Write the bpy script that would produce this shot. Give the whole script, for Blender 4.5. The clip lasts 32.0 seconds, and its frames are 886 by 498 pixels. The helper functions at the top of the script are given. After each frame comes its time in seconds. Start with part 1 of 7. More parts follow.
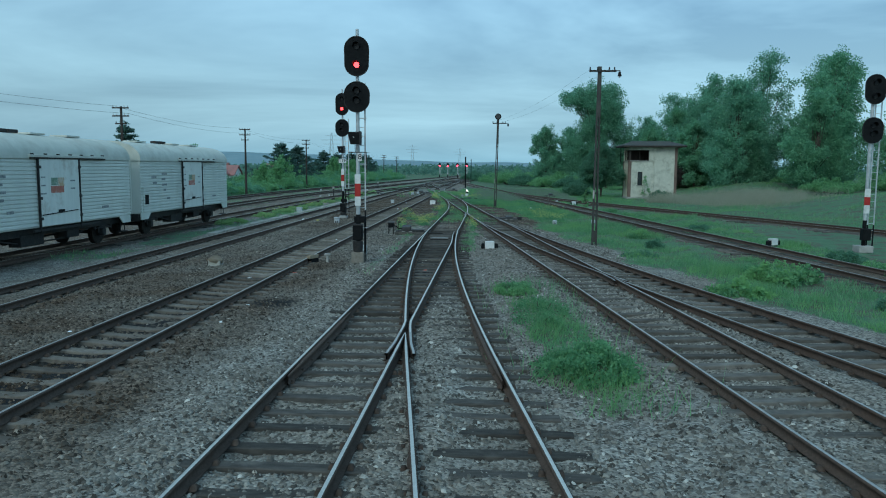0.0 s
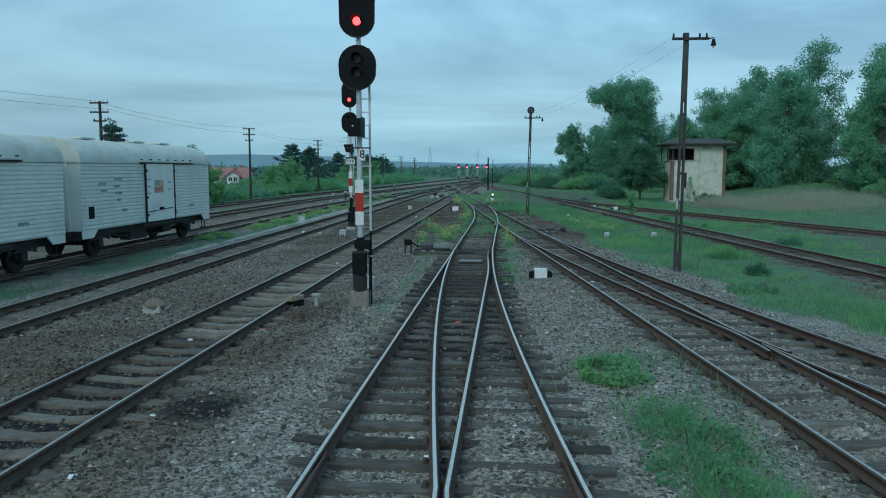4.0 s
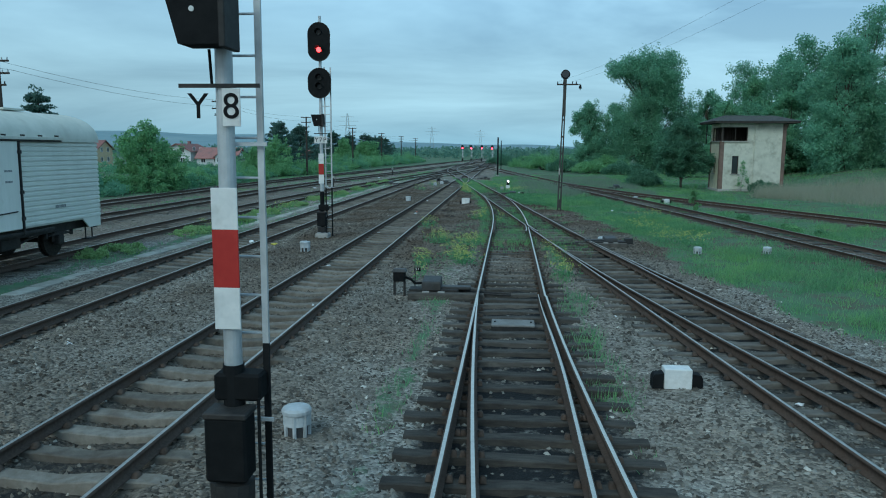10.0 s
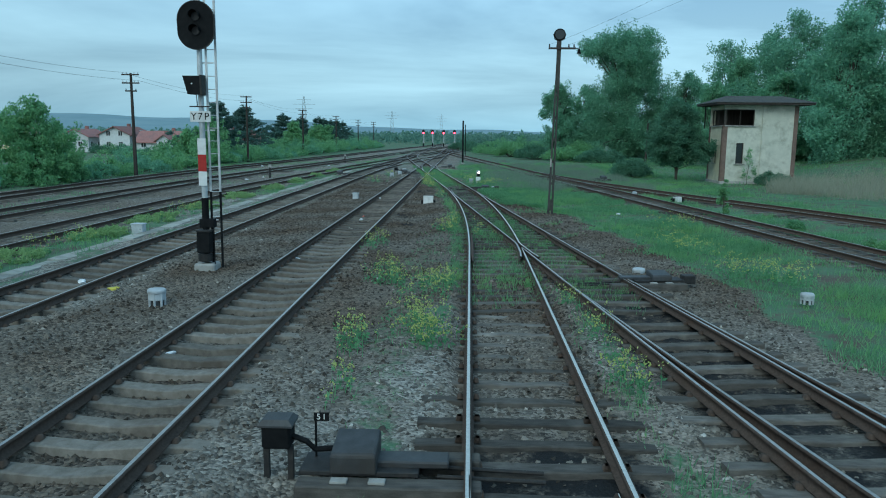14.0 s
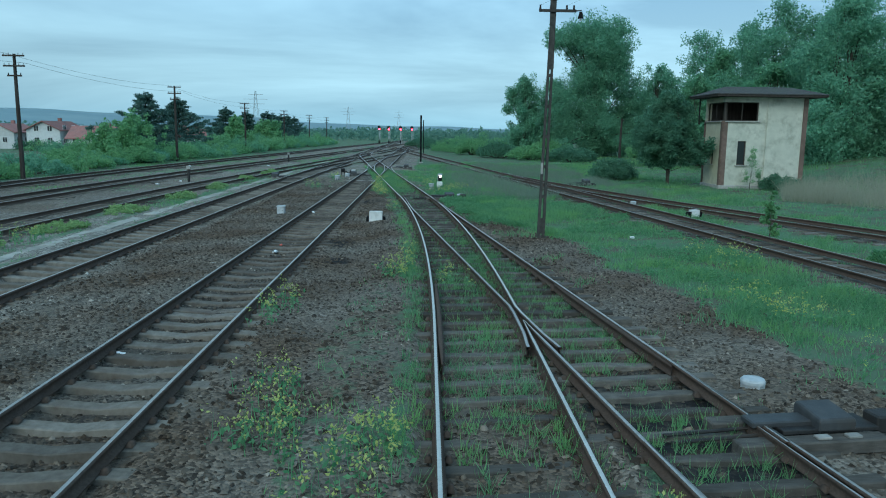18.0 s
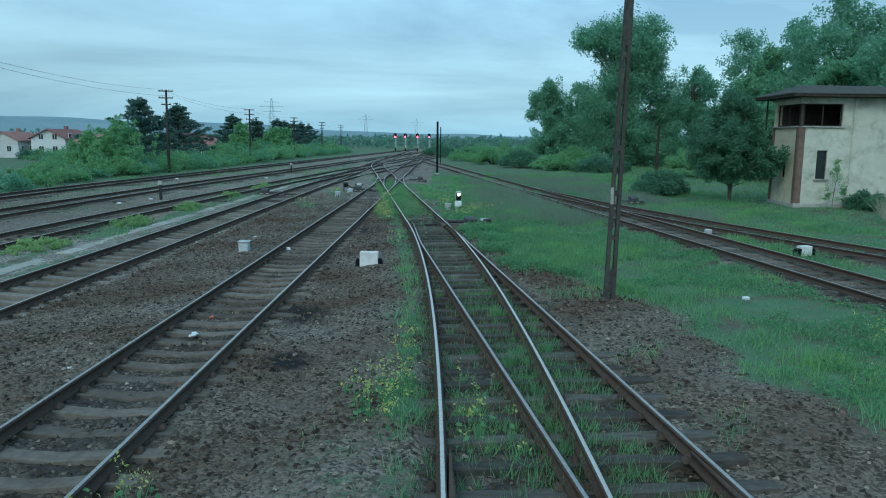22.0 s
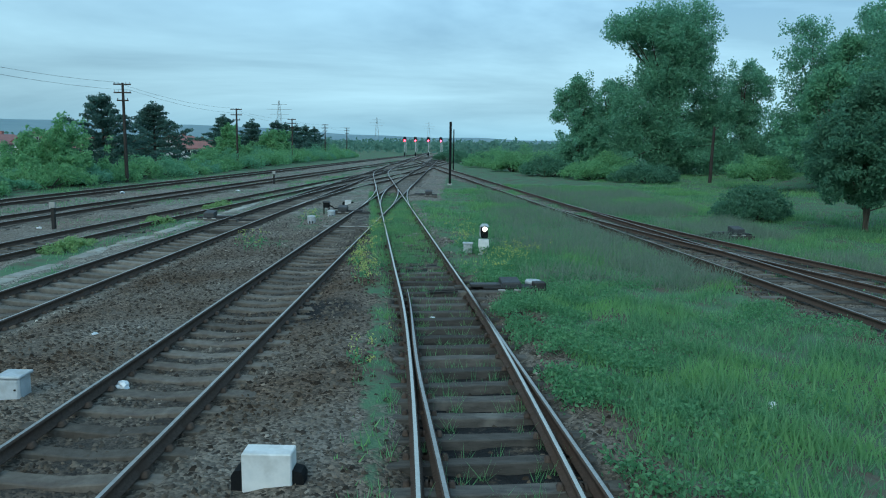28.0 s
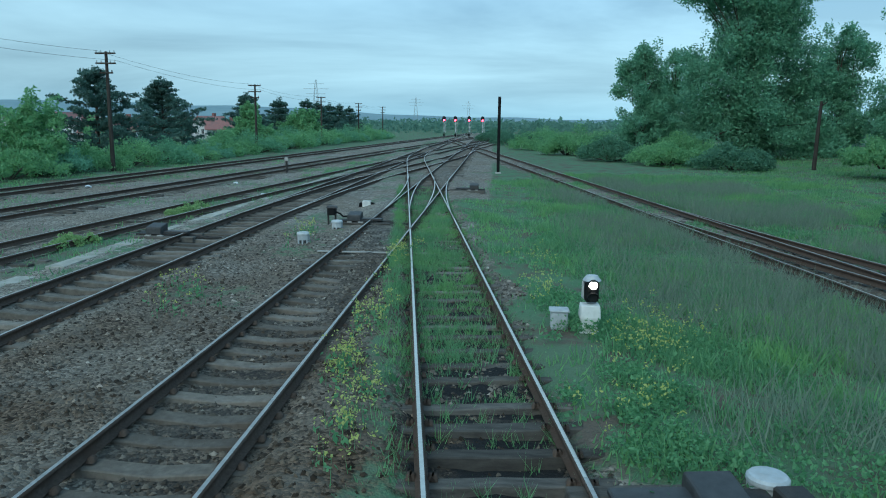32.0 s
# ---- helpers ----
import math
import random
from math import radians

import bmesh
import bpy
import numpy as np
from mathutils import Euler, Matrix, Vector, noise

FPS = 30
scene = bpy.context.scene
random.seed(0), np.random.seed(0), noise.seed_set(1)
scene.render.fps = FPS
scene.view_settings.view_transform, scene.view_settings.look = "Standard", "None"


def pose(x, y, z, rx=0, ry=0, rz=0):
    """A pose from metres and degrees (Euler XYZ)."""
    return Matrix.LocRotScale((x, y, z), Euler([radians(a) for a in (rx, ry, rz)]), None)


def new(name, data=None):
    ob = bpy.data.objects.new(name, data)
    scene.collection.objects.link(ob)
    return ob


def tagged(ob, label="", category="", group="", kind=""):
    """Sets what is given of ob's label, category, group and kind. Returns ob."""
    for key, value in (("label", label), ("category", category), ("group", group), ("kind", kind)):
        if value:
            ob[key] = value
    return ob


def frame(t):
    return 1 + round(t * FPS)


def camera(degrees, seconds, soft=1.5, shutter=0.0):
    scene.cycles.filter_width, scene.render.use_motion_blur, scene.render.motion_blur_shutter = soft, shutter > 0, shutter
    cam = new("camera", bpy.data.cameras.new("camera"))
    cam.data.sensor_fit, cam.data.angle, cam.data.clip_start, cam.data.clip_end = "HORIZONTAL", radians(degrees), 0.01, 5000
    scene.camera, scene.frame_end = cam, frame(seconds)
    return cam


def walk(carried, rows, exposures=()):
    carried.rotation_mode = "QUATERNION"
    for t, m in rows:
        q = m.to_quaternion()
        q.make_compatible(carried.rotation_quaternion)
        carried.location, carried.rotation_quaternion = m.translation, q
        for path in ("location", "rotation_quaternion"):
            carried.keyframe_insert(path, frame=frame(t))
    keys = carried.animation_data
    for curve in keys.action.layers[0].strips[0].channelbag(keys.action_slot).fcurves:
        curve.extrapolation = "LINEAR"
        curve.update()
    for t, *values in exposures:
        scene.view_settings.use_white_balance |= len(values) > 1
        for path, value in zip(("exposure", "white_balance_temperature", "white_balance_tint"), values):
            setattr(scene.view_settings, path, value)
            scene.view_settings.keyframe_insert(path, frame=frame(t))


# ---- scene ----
# ------------------------------------------------------------ camera
cam = camera(62.18, 32.0, soft=1.05)
ROWS = [
    (0.0, 2.192, -2.186, 3.316, 83.69, -0.39, 3.34),
    (0.5, 2.095, -1.198, 3.315, 83.74, -0.08, 3.33),
    (1.0, 1.991, -0.191, 3.312, 83.81, -0.05, 3.55),
    (1.5, 1.864, 0.804, 3.309, 83.88, -0.29, 3.77),
    (2.0, 1.728, 1.777, 3.309, 83.92, -0.16, 3.87),
    (2.5, 1.595, 2.747, 3.310, 83.95, -0.04, 4.06),
    (3.0, 1.465, 3.721, 3.310, 83.95, -0.02, 4.26),
    (3.5, 1.332, 4.694, 3.313, 83.89, 0.06, 4.44),
    (4.0, 1.213, 5.675, 3.324, 83.80, -0.08, 4.70),
    (4.5, 1.113, 6.639, 3.329, 83.68, -0.01, 4.95),
    (6.5, 0.585, 10.441, 3.349, 83.00, -0.29, 5.42),
    (7.0, 0.481, 11.410, 3.350, 82.82, -0.28, 5.44),
    (7.5, 0.381, 12.373, 3.338, 82.60, -0.16, 5.43),
    (8.0, 0.271, 13.360, 3.321, 82.64, 0.09, 5.41),
    (8.5, 0.166, 14.422, 3.340, 82.42, -0.53, 5.36),
    (9.0, 0.061, 15.516, 3.352, 82.37, -0.47, 5.24),
    (9.5, -0.039, 16.657, 3.355, 82.39, -0.40, 5.09),
    (10.0, -0.137, 17.834, 3.364, 82.33, -0.34, 4.82),
    (10.5, -0.219, 19.026, 3.378, 82.28, -0.28, 4.49),
    (11.0, -0.309, 20.276, 3.397, 82.21, -0.04, 4.04),
    (11.5, -0.389, 21.589, 3.390, 82.08, 0.30, 3.65),
    (12.0, -0.461, 22.884, 3.371, 81.96, 0.14, 3.33),
    (12.5, -0.554, 24.196, 3.367, 81.79, 0.12, 2.95),
    (13.0, -0.640, 25.470, 3.358, 81.54, -0.11, 2.56),
    (13.5, -0.713, 26.722, 3.347, 81.32, -0.26, 2.18),
    (14.0, -0.769, 27.956, 3.338, 81.20, -0.61, 1.79),
    (14.5, -0.812, 29.143, 3.323, 81.08, -1.03, 1.40),
    (16.5, -0.929, 33.755, 3.280, 80.89, -1.01, -0.50),
    (17.0, -0.918, 34.824, 3.268, 80.89, -0.63, -0.90),
    (17.5, -0.882, 35.855, 3.276, 80.94, -0.59, -1.18),
    (18.0, -0.834, 36.875, 3.289, 80.99, -0.79, -1.47),
    (18.5, -0.811, 37.921, 3.296, 81.21, -0.83, -1.84),
    (19.0, -0.787, 38.925, 3.303, 81.35, -0.78, -2.29),
    (19.5, -0.775, 39.926, 3.303, 81.75, -1.43, -1.05),
    (20.0, -0.742, 40.898, 3.296, 82.26, -0.54, -1.77),
    (20.5, -0.728, 41.863, 3.295, 81.74, -0.39, -1.21),
    (21.0, -0.719, 42.843, 3.306, 81.40, -0.02, -0.54),
    (21.5, -0.704, 43.787, 3.321, 81.57, -0.45, -0.30),
    (22.0, -0.682, 44.758, 3.335, 81.54, -0.68, -0.06),
    (22.5, -0.641, 45.733, 3.315, 82.20, -0.56, -0.80),
    (23.0, -0.635, 46.679, 3.298, 82.34, -0.27, -0.84),
    (23.5, -0.644, 47.624, 3.299, 82.09, -0.54, -0.30),
    (24.0, -0.657, 48.575, 3.307, 81.99, -0.73, 0.05),
    (24.5, -0.657, 49.554, 3.317, 81.87, -0.64, 0.12),
    (25.0, -0.652, 50.495, 3.325, 82.03, -0.85, 0.13),
    (25.5, -0.645, 51.483, 3.332, 81.94, -1.03, 0.01),
    (27.5, -0.764, 56.009, 3.335, 81.88, -0.59, 0.66),
    (28.0, -0.834, 57.232, 3.337, 81.83, -0.79, 0.87),
    (28.5, -0.891, 58.507, 3.338, 81.78, -1.01, 1.17),
    (29.0, -0.938, 59.842, 3.339, 81.68, -1.05, 1.53),
    (29.5, -0.977, 61.186, 3.338, 81.45, -0.99, 1.90),
    (30.0, -1.036, 62.506, 3.336, 81.21, -0.88, 2.27),
    (30.5, -1.112, 63.828, 3.331, 80.94, -0.78, 2.66),
    (31.0, -1.215, 65.140, 3.331, 80.68, -0.67, 3.18),
    (31.5, -1.327, 66.423, 3.330, 80.51, -0.61, 3.61),
    (32.0, -1.498, 67.697, 3.327, 80.26, -0.59, 3.91),
]
EXPOSURES = [(0.0, 0.09), (9.0, 0.14), (17.0, 0.33), (25.0, 0.31), (32.0, 0.36)]
walk(cam, [(t, pose(x, y, z, rx, ry, rz)) for t, x, y, z, rx, ry, rz in ROWS], EXPOSURES)

# ------------------------------------------------------------ sky and sun
SUN_EL, SUN_AZ = 38.0, 205.0
world = bpy.data.worlds.new("overcast_sky")
scene.world = world
world.use_nodes = True
wn, wl = world.node_tree.nodes, world.node_tree.links
wn.clear()
w_out = wn.new("ShaderNodeOutputWorld")
sky = wn.new("ShaderNodeTexSky")
sky.sky_type, sky.sun_disc = "NISHITA", False
sky.sun_elevation, sky.sun_rotation = radians(SUN_EL), radians(SUN_AZ)
sky.air_density, sky.dust_density = 1.4, 3.0
bg_sky = wn.new("ShaderNodeBackground")
bg_sky.inputs["Strength"].default_value = 0.03
wl.new(sky.outputs["Color"], bg_sky.inputs["Color"])
# a deck of stratus cloud: stretched noise over the sky's directions
tc = wn.new("ShaderNodeTexCoord")
sep = wn.new("ShaderNodeSeparateXYZ")
wl.new(tc.outputs["Generated"], sep.inputs[0])
zz = wn.new("ShaderNodeMath")
zz.operation = "MAXIMUM"
wl.new(sep.outputs["Z"], zz.inputs[0])
zz.inputs[1].default_value = 0.0
zb = wn.new("ShaderNodeMath")
zb.operation = "ADD"
wl.new(zz.outputs[0], zb.inputs[0])
zb.inputs[1].default_value = 0.16
dome = wn.new("ShaderNodeCombineXYZ")
for axis in "XY":
    d = wn.new("ShaderNodeMath")
    d.operation = "DIVIDE"
    wl.new(sep.outputs[axis], d.inputs[0])
    wl.new(zb.outputs[0], d.inputs[1])
    wl.new(d.outputs[0], dome.inputs[axis])
mp = wn.new("ShaderNodeMapping")
mp.inputs["Scale"].default_value = (0.42, 0.62, 1.0)
mp.inputs["Rotation"].default_value = (0, 0, radians(-14))
wl.new(dome.outputs[0], mp.inputs["Vector"])
cn = wn.new("ShaderNodeTexNoise")
cn.inputs["Scale"].default_value, cn.inputs["Detail"].default_value = 1.0, 6.0
cn.inputs["Roughness"].default_value, cn.inputs["Distortion"].default_value = 0.57, 0.45
wl.new(mp.outputs[0], cn.inputs["Vector"])
ramp = wn.new("ShaderNodeValToRGB")
ramp.color_ramp.elements[0].position, ramp.color_ramp.elements[1].position = 0.38, 0.63
ramp.color_ramp.elements[0].color = (0.084, 0.222, 0.362, 1)
ramp.color_ramp.elements[1].color = (0.295, 0.560, 0.735, 1)
wl.new(cn.outputs["Fac"], ramp.inputs[0])
low = wn.new("ShaderNodeMapRange")
low.inputs["From Min"].default_value, low.inputs["From Max"].default_value = 0.0, 0.22
low.inputs["To Min"].default_value, low.inputs["To Max"].default_value = 0.75, 0.0
wl.new(zz.outputs[0], low.inputs["Value"])
mixc = wn.new("ShaderNodeMixRGB")
mixc.inputs[2].default_value = (0.190, 0.400, 0.510, 1)
wl.new(low.outputs[0], mixc.inputs[0])
wl.new(ramp.outputs[0], mixc.inputs[1])
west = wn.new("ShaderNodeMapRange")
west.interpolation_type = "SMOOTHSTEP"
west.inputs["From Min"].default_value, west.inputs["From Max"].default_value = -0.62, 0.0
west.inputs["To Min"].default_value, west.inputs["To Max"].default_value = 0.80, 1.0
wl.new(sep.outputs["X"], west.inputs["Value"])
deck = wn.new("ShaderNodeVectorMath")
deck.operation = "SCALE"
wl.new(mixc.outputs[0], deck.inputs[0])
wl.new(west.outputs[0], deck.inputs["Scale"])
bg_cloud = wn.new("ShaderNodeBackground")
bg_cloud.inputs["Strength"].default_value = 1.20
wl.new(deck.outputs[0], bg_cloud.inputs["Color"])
addw = wn.new("ShaderNodeAddShader")
wl.new(bg_sky.outputs[0], addw.inputs[0])
wl.new(bg_cloud.outputs[0], addw.inputs[1])
wl.new(addw.outputs[0], w_out.inputs["Surface"])

sun_data = bpy.data.lights.new("sun", "SUN")
sun_data.energy, sun_data.angle, sun_data.color = 0.8, radians(30), (0.76, 1.0, 0.97)
sun = new("sun", sun_data)
sun.rotation_euler = Euler((radians(90 - SUN_EL), 0, radians(180 - SUN_AZ)))

# ------------------------------------------------------------ materials
def node_mat(name):
    m = bpy.data.materials.new(name)
    m.use_nodes = True
    t = m.node_tree
    return m, t.nodes, t.links, t.nodes["Principled BSDF"]


def noise_fac(n, l, scale, detail=5.0, rough=0.6, lo=0.3, hi=0.7, stretch=None):
    """World-space noise, remapped to 0..1."""
    g = n.new("ShaderNodeNewGeometry")
    src = g.outputs["Position"]
    if stretch:
        mp_ = n.new("ShaderNodeMapping")
        mp_.inputs["Scale"].default_value = stretch
        l.new(src, mp_.inputs["Vector"])
        src = mp_.outputs[0]
    x = n.new("ShaderNodeTexNoise")
    x.inputs["Scale"].default_value, x.inputs["Detail"].default_value, x.inputs["Roughness"].default_value = scale, detail, rough
    l.new(src, x.inputs["Vector"])
    r = n.new("ShaderNodeMapRange")
    r.inputs["From Min"].default_value, r.inputs["From Max"].default_value = lo, hi
    l.new(x.outputs["Fac"], r.inputs["Value"])
    return r.outputs[0], x.outputs["Fac"]


def mix(n, l, fac, a, b, mode="MIX"):
    x = n.new("ShaderNodeMixRGB")
    x.blend_type = mode
    for i, v in enumerate((fac, a, b)):
        if isinstance(v, (int, float)):
            x.inputs[i].default_value = v
        elif isinstance(v, tuple):
            x.inputs[i].default_value = (*v, 1)
        else:
            l.new(v, x.inputs[i])
    return x.outputs[0]


def surf(name, c1, c2, scale=8.0, big=0.6, c3=None, rough=0.8, metal=0.0, bump=0.3, bump_scale=60.0, rand=0.15, island=False, stretch=None, c3_at=(0.5, 0.75)):
    """A weathered surface: fine grain between c1 and c2, larger stains towards c3, fine relief."""
    m, n, l, b = node_mat(name)
    f, raw = noise_fac(n, l, scale, stretch=stretch)
    col = mix(n, l, f, c1, c2)
    if c3:
        f2, _ = noise_fac(n, l, big, 4.0, 0.65, *c3_at)
        col = mix(n, l, f2, col, c3)
    if rand:
        if island:
            src = n.new("ShaderNodeNewGeometry").outputs["Random Per Island"]
        else:
            src = n.new("ShaderNodeObjectInfo").outputs["Random"]
        r = n.new("ShaderNodeMapRange")
        r.inputs["To Min"].default_value, r.inputs["To Max"].default_value = 1 - rand, 1 + rand
        l.new(src, r.inputs["Value"])
        v = n.new("ShaderNodeVectorMath")
        v.operation = "SCALE"
        l.new(col, v.inputs[0])
        l.new(r.outputs[0], v.inputs["Scale"])
        col = v.outputs[0]
    l.new(col, b.inputs["Base Color"])
    b.inputs["Roughness"].default_value, b.inputs["Metallic"].default_value = rough, metal
    b.inputs["Specular IOR Level"].default_value = 0.3 if rough < 0.7 else 0.12
    if bump:
        _, h = noise_fac(n, l, bump_scale, 4.0, 0.7)
        bp = n.new("ShaderNodeBump")
        bp.inputs["Strength"].default_value, bp.inputs["Distance"].default_value = bump, 0.02
        l.new(h, bp.inputs["Height"])
        l.new(bp.outputs[0], b.inputs["Normal"])
    return m


def leaf_mat(name, c1, c2, rough=0.6, c3=None):
    """Leaves that differ one by one, with some light coming through."""
    m, n, l, b = node_mat(name)
    g = n.new("ShaderNodeNewGeometry")
    f, _ = noise_fac(n, l, 0.5, 3.0)
    half = n.new("ShaderNodeMath")
    half.operation = "MULTIPLY_ADD"
    l.new(g.outputs["Random Per Island"], half.inputs[0])
    half.inputs[1].default_value = 0.7
    q = n.new("ShaderNodeMath")
    q.operation = "MULTIPLY"
    l.new(f, q.inputs[0])
    q.inputs[1].default_value = 0.3
    l.new(q.outputs[0], half.inputs[2])
    col = mix(n, l, half.outputs[0], c1, c2)
    if c3:
        f3, _ = noise_fac(n, l, 0.35, 5.0, 0.7, 0.46, 0.66)
        col = mix(n, l, f3, col, c3)
    l.new(col, b.inputs["Base Color"])
    b.inputs["Roughness"].default_value = rough
    b.inputs["Specular IOR Level"].default_value = 0.2
    tr = n.new("ShaderNodeBsdfTranslucent")
    l.new(col, tr.inputs["Color"])
    ms = n.new("ShaderNodeMixShader")
    ms.inputs[0].default_value = 0.5
    l.new(b.outputs[0], ms.inputs[1])
    l.new(tr.outputs[0], ms.inputs[2])
    l.new(ms.outputs[0], n["Material Output"].inputs["Surface"])
    return m


def glow(name, color, strength):
    m, n, l, b = node_mat(name)
    b.inputs["Base Color"].default_value = (*color, 1)
    b.inputs["Emission Color"].default_value = (*color, 1)
    b.inputs["Emission Strength"].default_value = strength
    b.inputs["Roughness"].default_value = 0.2
    return m


M_RAIL_SIDE = surf("rail_rust", (0.062, 0.045, 0.038), (0.112, 0.080, 0.064), 25, 1.5, (0.085, 0.052, 0.038), rough=0.85, bump=0.2, rand=0.1)
M_RAIL_TOP = surf("rail_polished", (0.62, 0.55, 0.49), (0.76, 0.685, 0.615), 20, 1.0, rough=0.34, metal=0.9, bump=0.03, rand=0.05)
M_RAIL_DULL = surf("rail_dull_top", (0.35, 0.325, 0.30), (0.50, 0.47, 0.445), 20, 1.0, rough=0.42, metal=0.7, bump=0.05, rand=0.1)
M_CONCRETE_SLEEPER = surf("sleeper_concrete", (0.138, 0.124, 0.106), (0.226, 0.206, 0.180), 9, 0.9, (0.098, 0.077, 0.062), rough=0.9, bump=0.3, rand=0.3)
M_DUSTY_SLEEPER = surf("sleeper_dusty_concrete", (0.112, 0.097, 0.082), (0.186, 0.164, 0.141), 9, 0.9, (0.085, 0.066, 0.055), rough=0.9, bump=0.3, rand=0.35)
M_WOOD_SLEEPER = surf("sleeper_timber", (0.056, 0.052, 0.048), (0.120, 0.111, 0.100), 14, 1.2, (0.195, 0.181, 0.161), rough=0.9, bump=0.5, bump_scale=35, rand=0.4, stretch=(0.25, 1, 1), c3_at=(0.58, 0.82))
M_OLD_TIMBER = surf("sleeper_old_timber", (0.082, 0.076, 0.068), (0.160, 0.148, 0.133), 14, 1.2, (0.235, 0.218, 0.193), rough=0.92, bump=0.5, bump_scale=35, rand=0.4, stretch=(0.25, 1, 1), c3_at=(0.52, 0.78))
M_PLATE = surf("fastening_iron", (0.055, 0.040, 0.032), (0.10, 0.07, 0.055), 20, 2, rough=0.8, rand=0.2, island=True)


def stone_mat():
    """Crushed stone: each piece its own grey, browned by iron dust where the rust map says so."""
    m_, n_, l_, b_ = node_mat("ballast_stone")
    g = n_.new("ShaderNodeNewGeometry")
    r = n_.new("ShaderNodeValToRGB")
    e = r.color_ramp.elements
    e[0].color, e[1].color = (0.062, 0.056, 0.049, 1), (0.700, 0.675, 0.615, 1)
    e.new(0.965).color = (0.380, 0.360, 0.316, 1)
    e.new(0.5).color = (0.190, 0.178, 0.157, 1)
    e.new(0.88).color = (0.310, 0.294, 0.259, 1)
    l_.new(g.outputs["Random Per Island"], r.inputs[0])
    f, _ = noise_fac(n_, l_, 40.0, 3.0)
    c = mix(n_, l_, f, r.outputs[0], (0.72, 0.71, 0.70), "MULTIPLY")
    a = n_.new("ShaderNodeAttribute")
    a.attribute_name = "rust"
    c = mix(n_, l_, a.outputs["Fac"], c, (0.44, 0.345, 0.285), "MULTIPLY")
    l_.new(c, b_.inputs["Base Color"])
    b_.inputs["Roughness"].default_value = 0.95
    b_.inputs["Specular IOR Level"].default_value = 0.12
    return m_


M_STONE = stone_mat()
M_CONCRETE = surf("cast_concrete", (0.30, 0.30, 0.285), (0.42, 0.41, 0.39), 6, 0.8, (0.22, 0.21, 0.19), rough=0.9, rand=0.1)
M_CONCRETE_POLE = surf("pole_concrete", (0.040, 0.040, 0.038), (0.080, 0.077, 0.072), 9, 0.8, (0.10, 0.098, 0.09), rough=0.9, rand=0.1)
M_WHITE = surf("white_paint", (0.58, 0.60, 0.60), (0.72, 0.725, 0.715), 6, 2.5, (0.44, 0.44, 0.42), rough=0.5, bump=0.06, rand=0.05)
M_RED = surf("red_paint", (0.34, 0.020, 0.018), (0.44, 0.035, 0.028), 6, 2.5, (0.27, 0.03, 0.025), rough=0.5, bump=0.06, rand=0.03)
M_ALU = surf("aluminium_paint", (0.42, 0.45, 0.47), (0.55, 0.58, 0.60), 7, 1.5, (0.33, 0.35, 0.36), rough=0.45, metal=0.3, bump=0.08, rand=0.05)
M_BLACK = surf("black_paint", (0.006, 0.007, 0.008), (0.012, 0.013, 0.014), 9, 1.5, (0.018, 0.019, 0.020), rough=0.75, bump=0.1, rand=0.1)
M_DARK_IRON = surf("dark_iron", (0.016, 0.016, 0.017), (0.036, 0.035, 0.034), 12, 2, (0.055, 0.046, 0.040), rough=0.65, bump=0.2, rand=0.1)
M_GREY_CASE = surf("grey_casing", (0.038, 0.040, 0.043), (0.064, 0.067, 0.070), 8, 1.5, (0.046, 0.040, 0.036), rough=0.55, bump=0.1, rand=0.08)
M_LIGHT_CASE = surf("light_grey_casing", (0.36, 0.40, 0.425), (0.49, 0.525, 0.55), 8, 2.5, (0.31, 0.31, 0.30), rough=0.5, bump=0.06, rand=0.08)
M_WAGON = surf("wagon_white", (0.590, 0.620, 0.575), (0.675, 0.700, 0.650), 1.4, 0.5, (0.47, 0.46, 0.40), rough=0.5, bump=0.05, rand=0.03, stretch=(1, 1, 0.5), c3_at=(0.58, 0.85))
M_WAGON_DOOR = surf("wagon_door_white", (0.630, 0.655, 0.610), (0.730, 0.745, 0.700), 1.8, 1.2, (0.42, 0.36, 0.29), rough=0.45, bump=0.06, rand=0.03, stretch=(2.5, 2.5, 0.3), c3_at=(0.56, 0.8))
M_WAGON_ROOF = surf("wagon_roof_cream", (0.490, 0.510, 0.455), (0.600, 0.610, 0.550), 2, 0.6, (0.39, 0.38, 0.33), rough=0.7, bump=0.1, rand=0.03)
M_TREAD = surf("wheel_steel", (0.022, 0.019, 0.018), (0.050, 0.042, 0.036), 12, 3, rough=0.7, metal=0.2, rand=0.1)
M_PLASTER = surf("old_plaster", (0.50, 0.47, 0.345), (0.60, 0.57, 0.44), 2.2, 0.7, (0.38, 0.38, 0.33), rough=0.95, bump=0.25, bump_scale=30, rand=0)
M_PLASTER_GREY = surf("peeling_plaster", (0.45, 0.46, 0.395), (0.57, 0.57, 0.49), 1.8, 1.1, (0.30, 0.30, 0.25), rough=0.95, bump=0.35, bump_scale=25, rand=0, c3_at=(0.5, 0.72))
M_BROWN = surf("brown_pilaster", (0.155, 0.105, 0.088), (0.205, 0.142, 0.120), 5, 1.0, (0.12, 0.09, 0.075), rough=0.9, rand=0)
M_ROOF = surf("roof_felt", (0.055, 0.055, 0.055), (0.10, 0.10, 0.098), 5, 1.0, (0.08, 0.09, 0.07), rough=0.9, rand=0.05)
M_TILE = surf("roof_tile_red", (0.250, 0.115, 0.105), (0.330, 0.165, 0.150), 3, 0.6, (0.17, 0.12, 0.12), rough=0.9, rand=0.2)
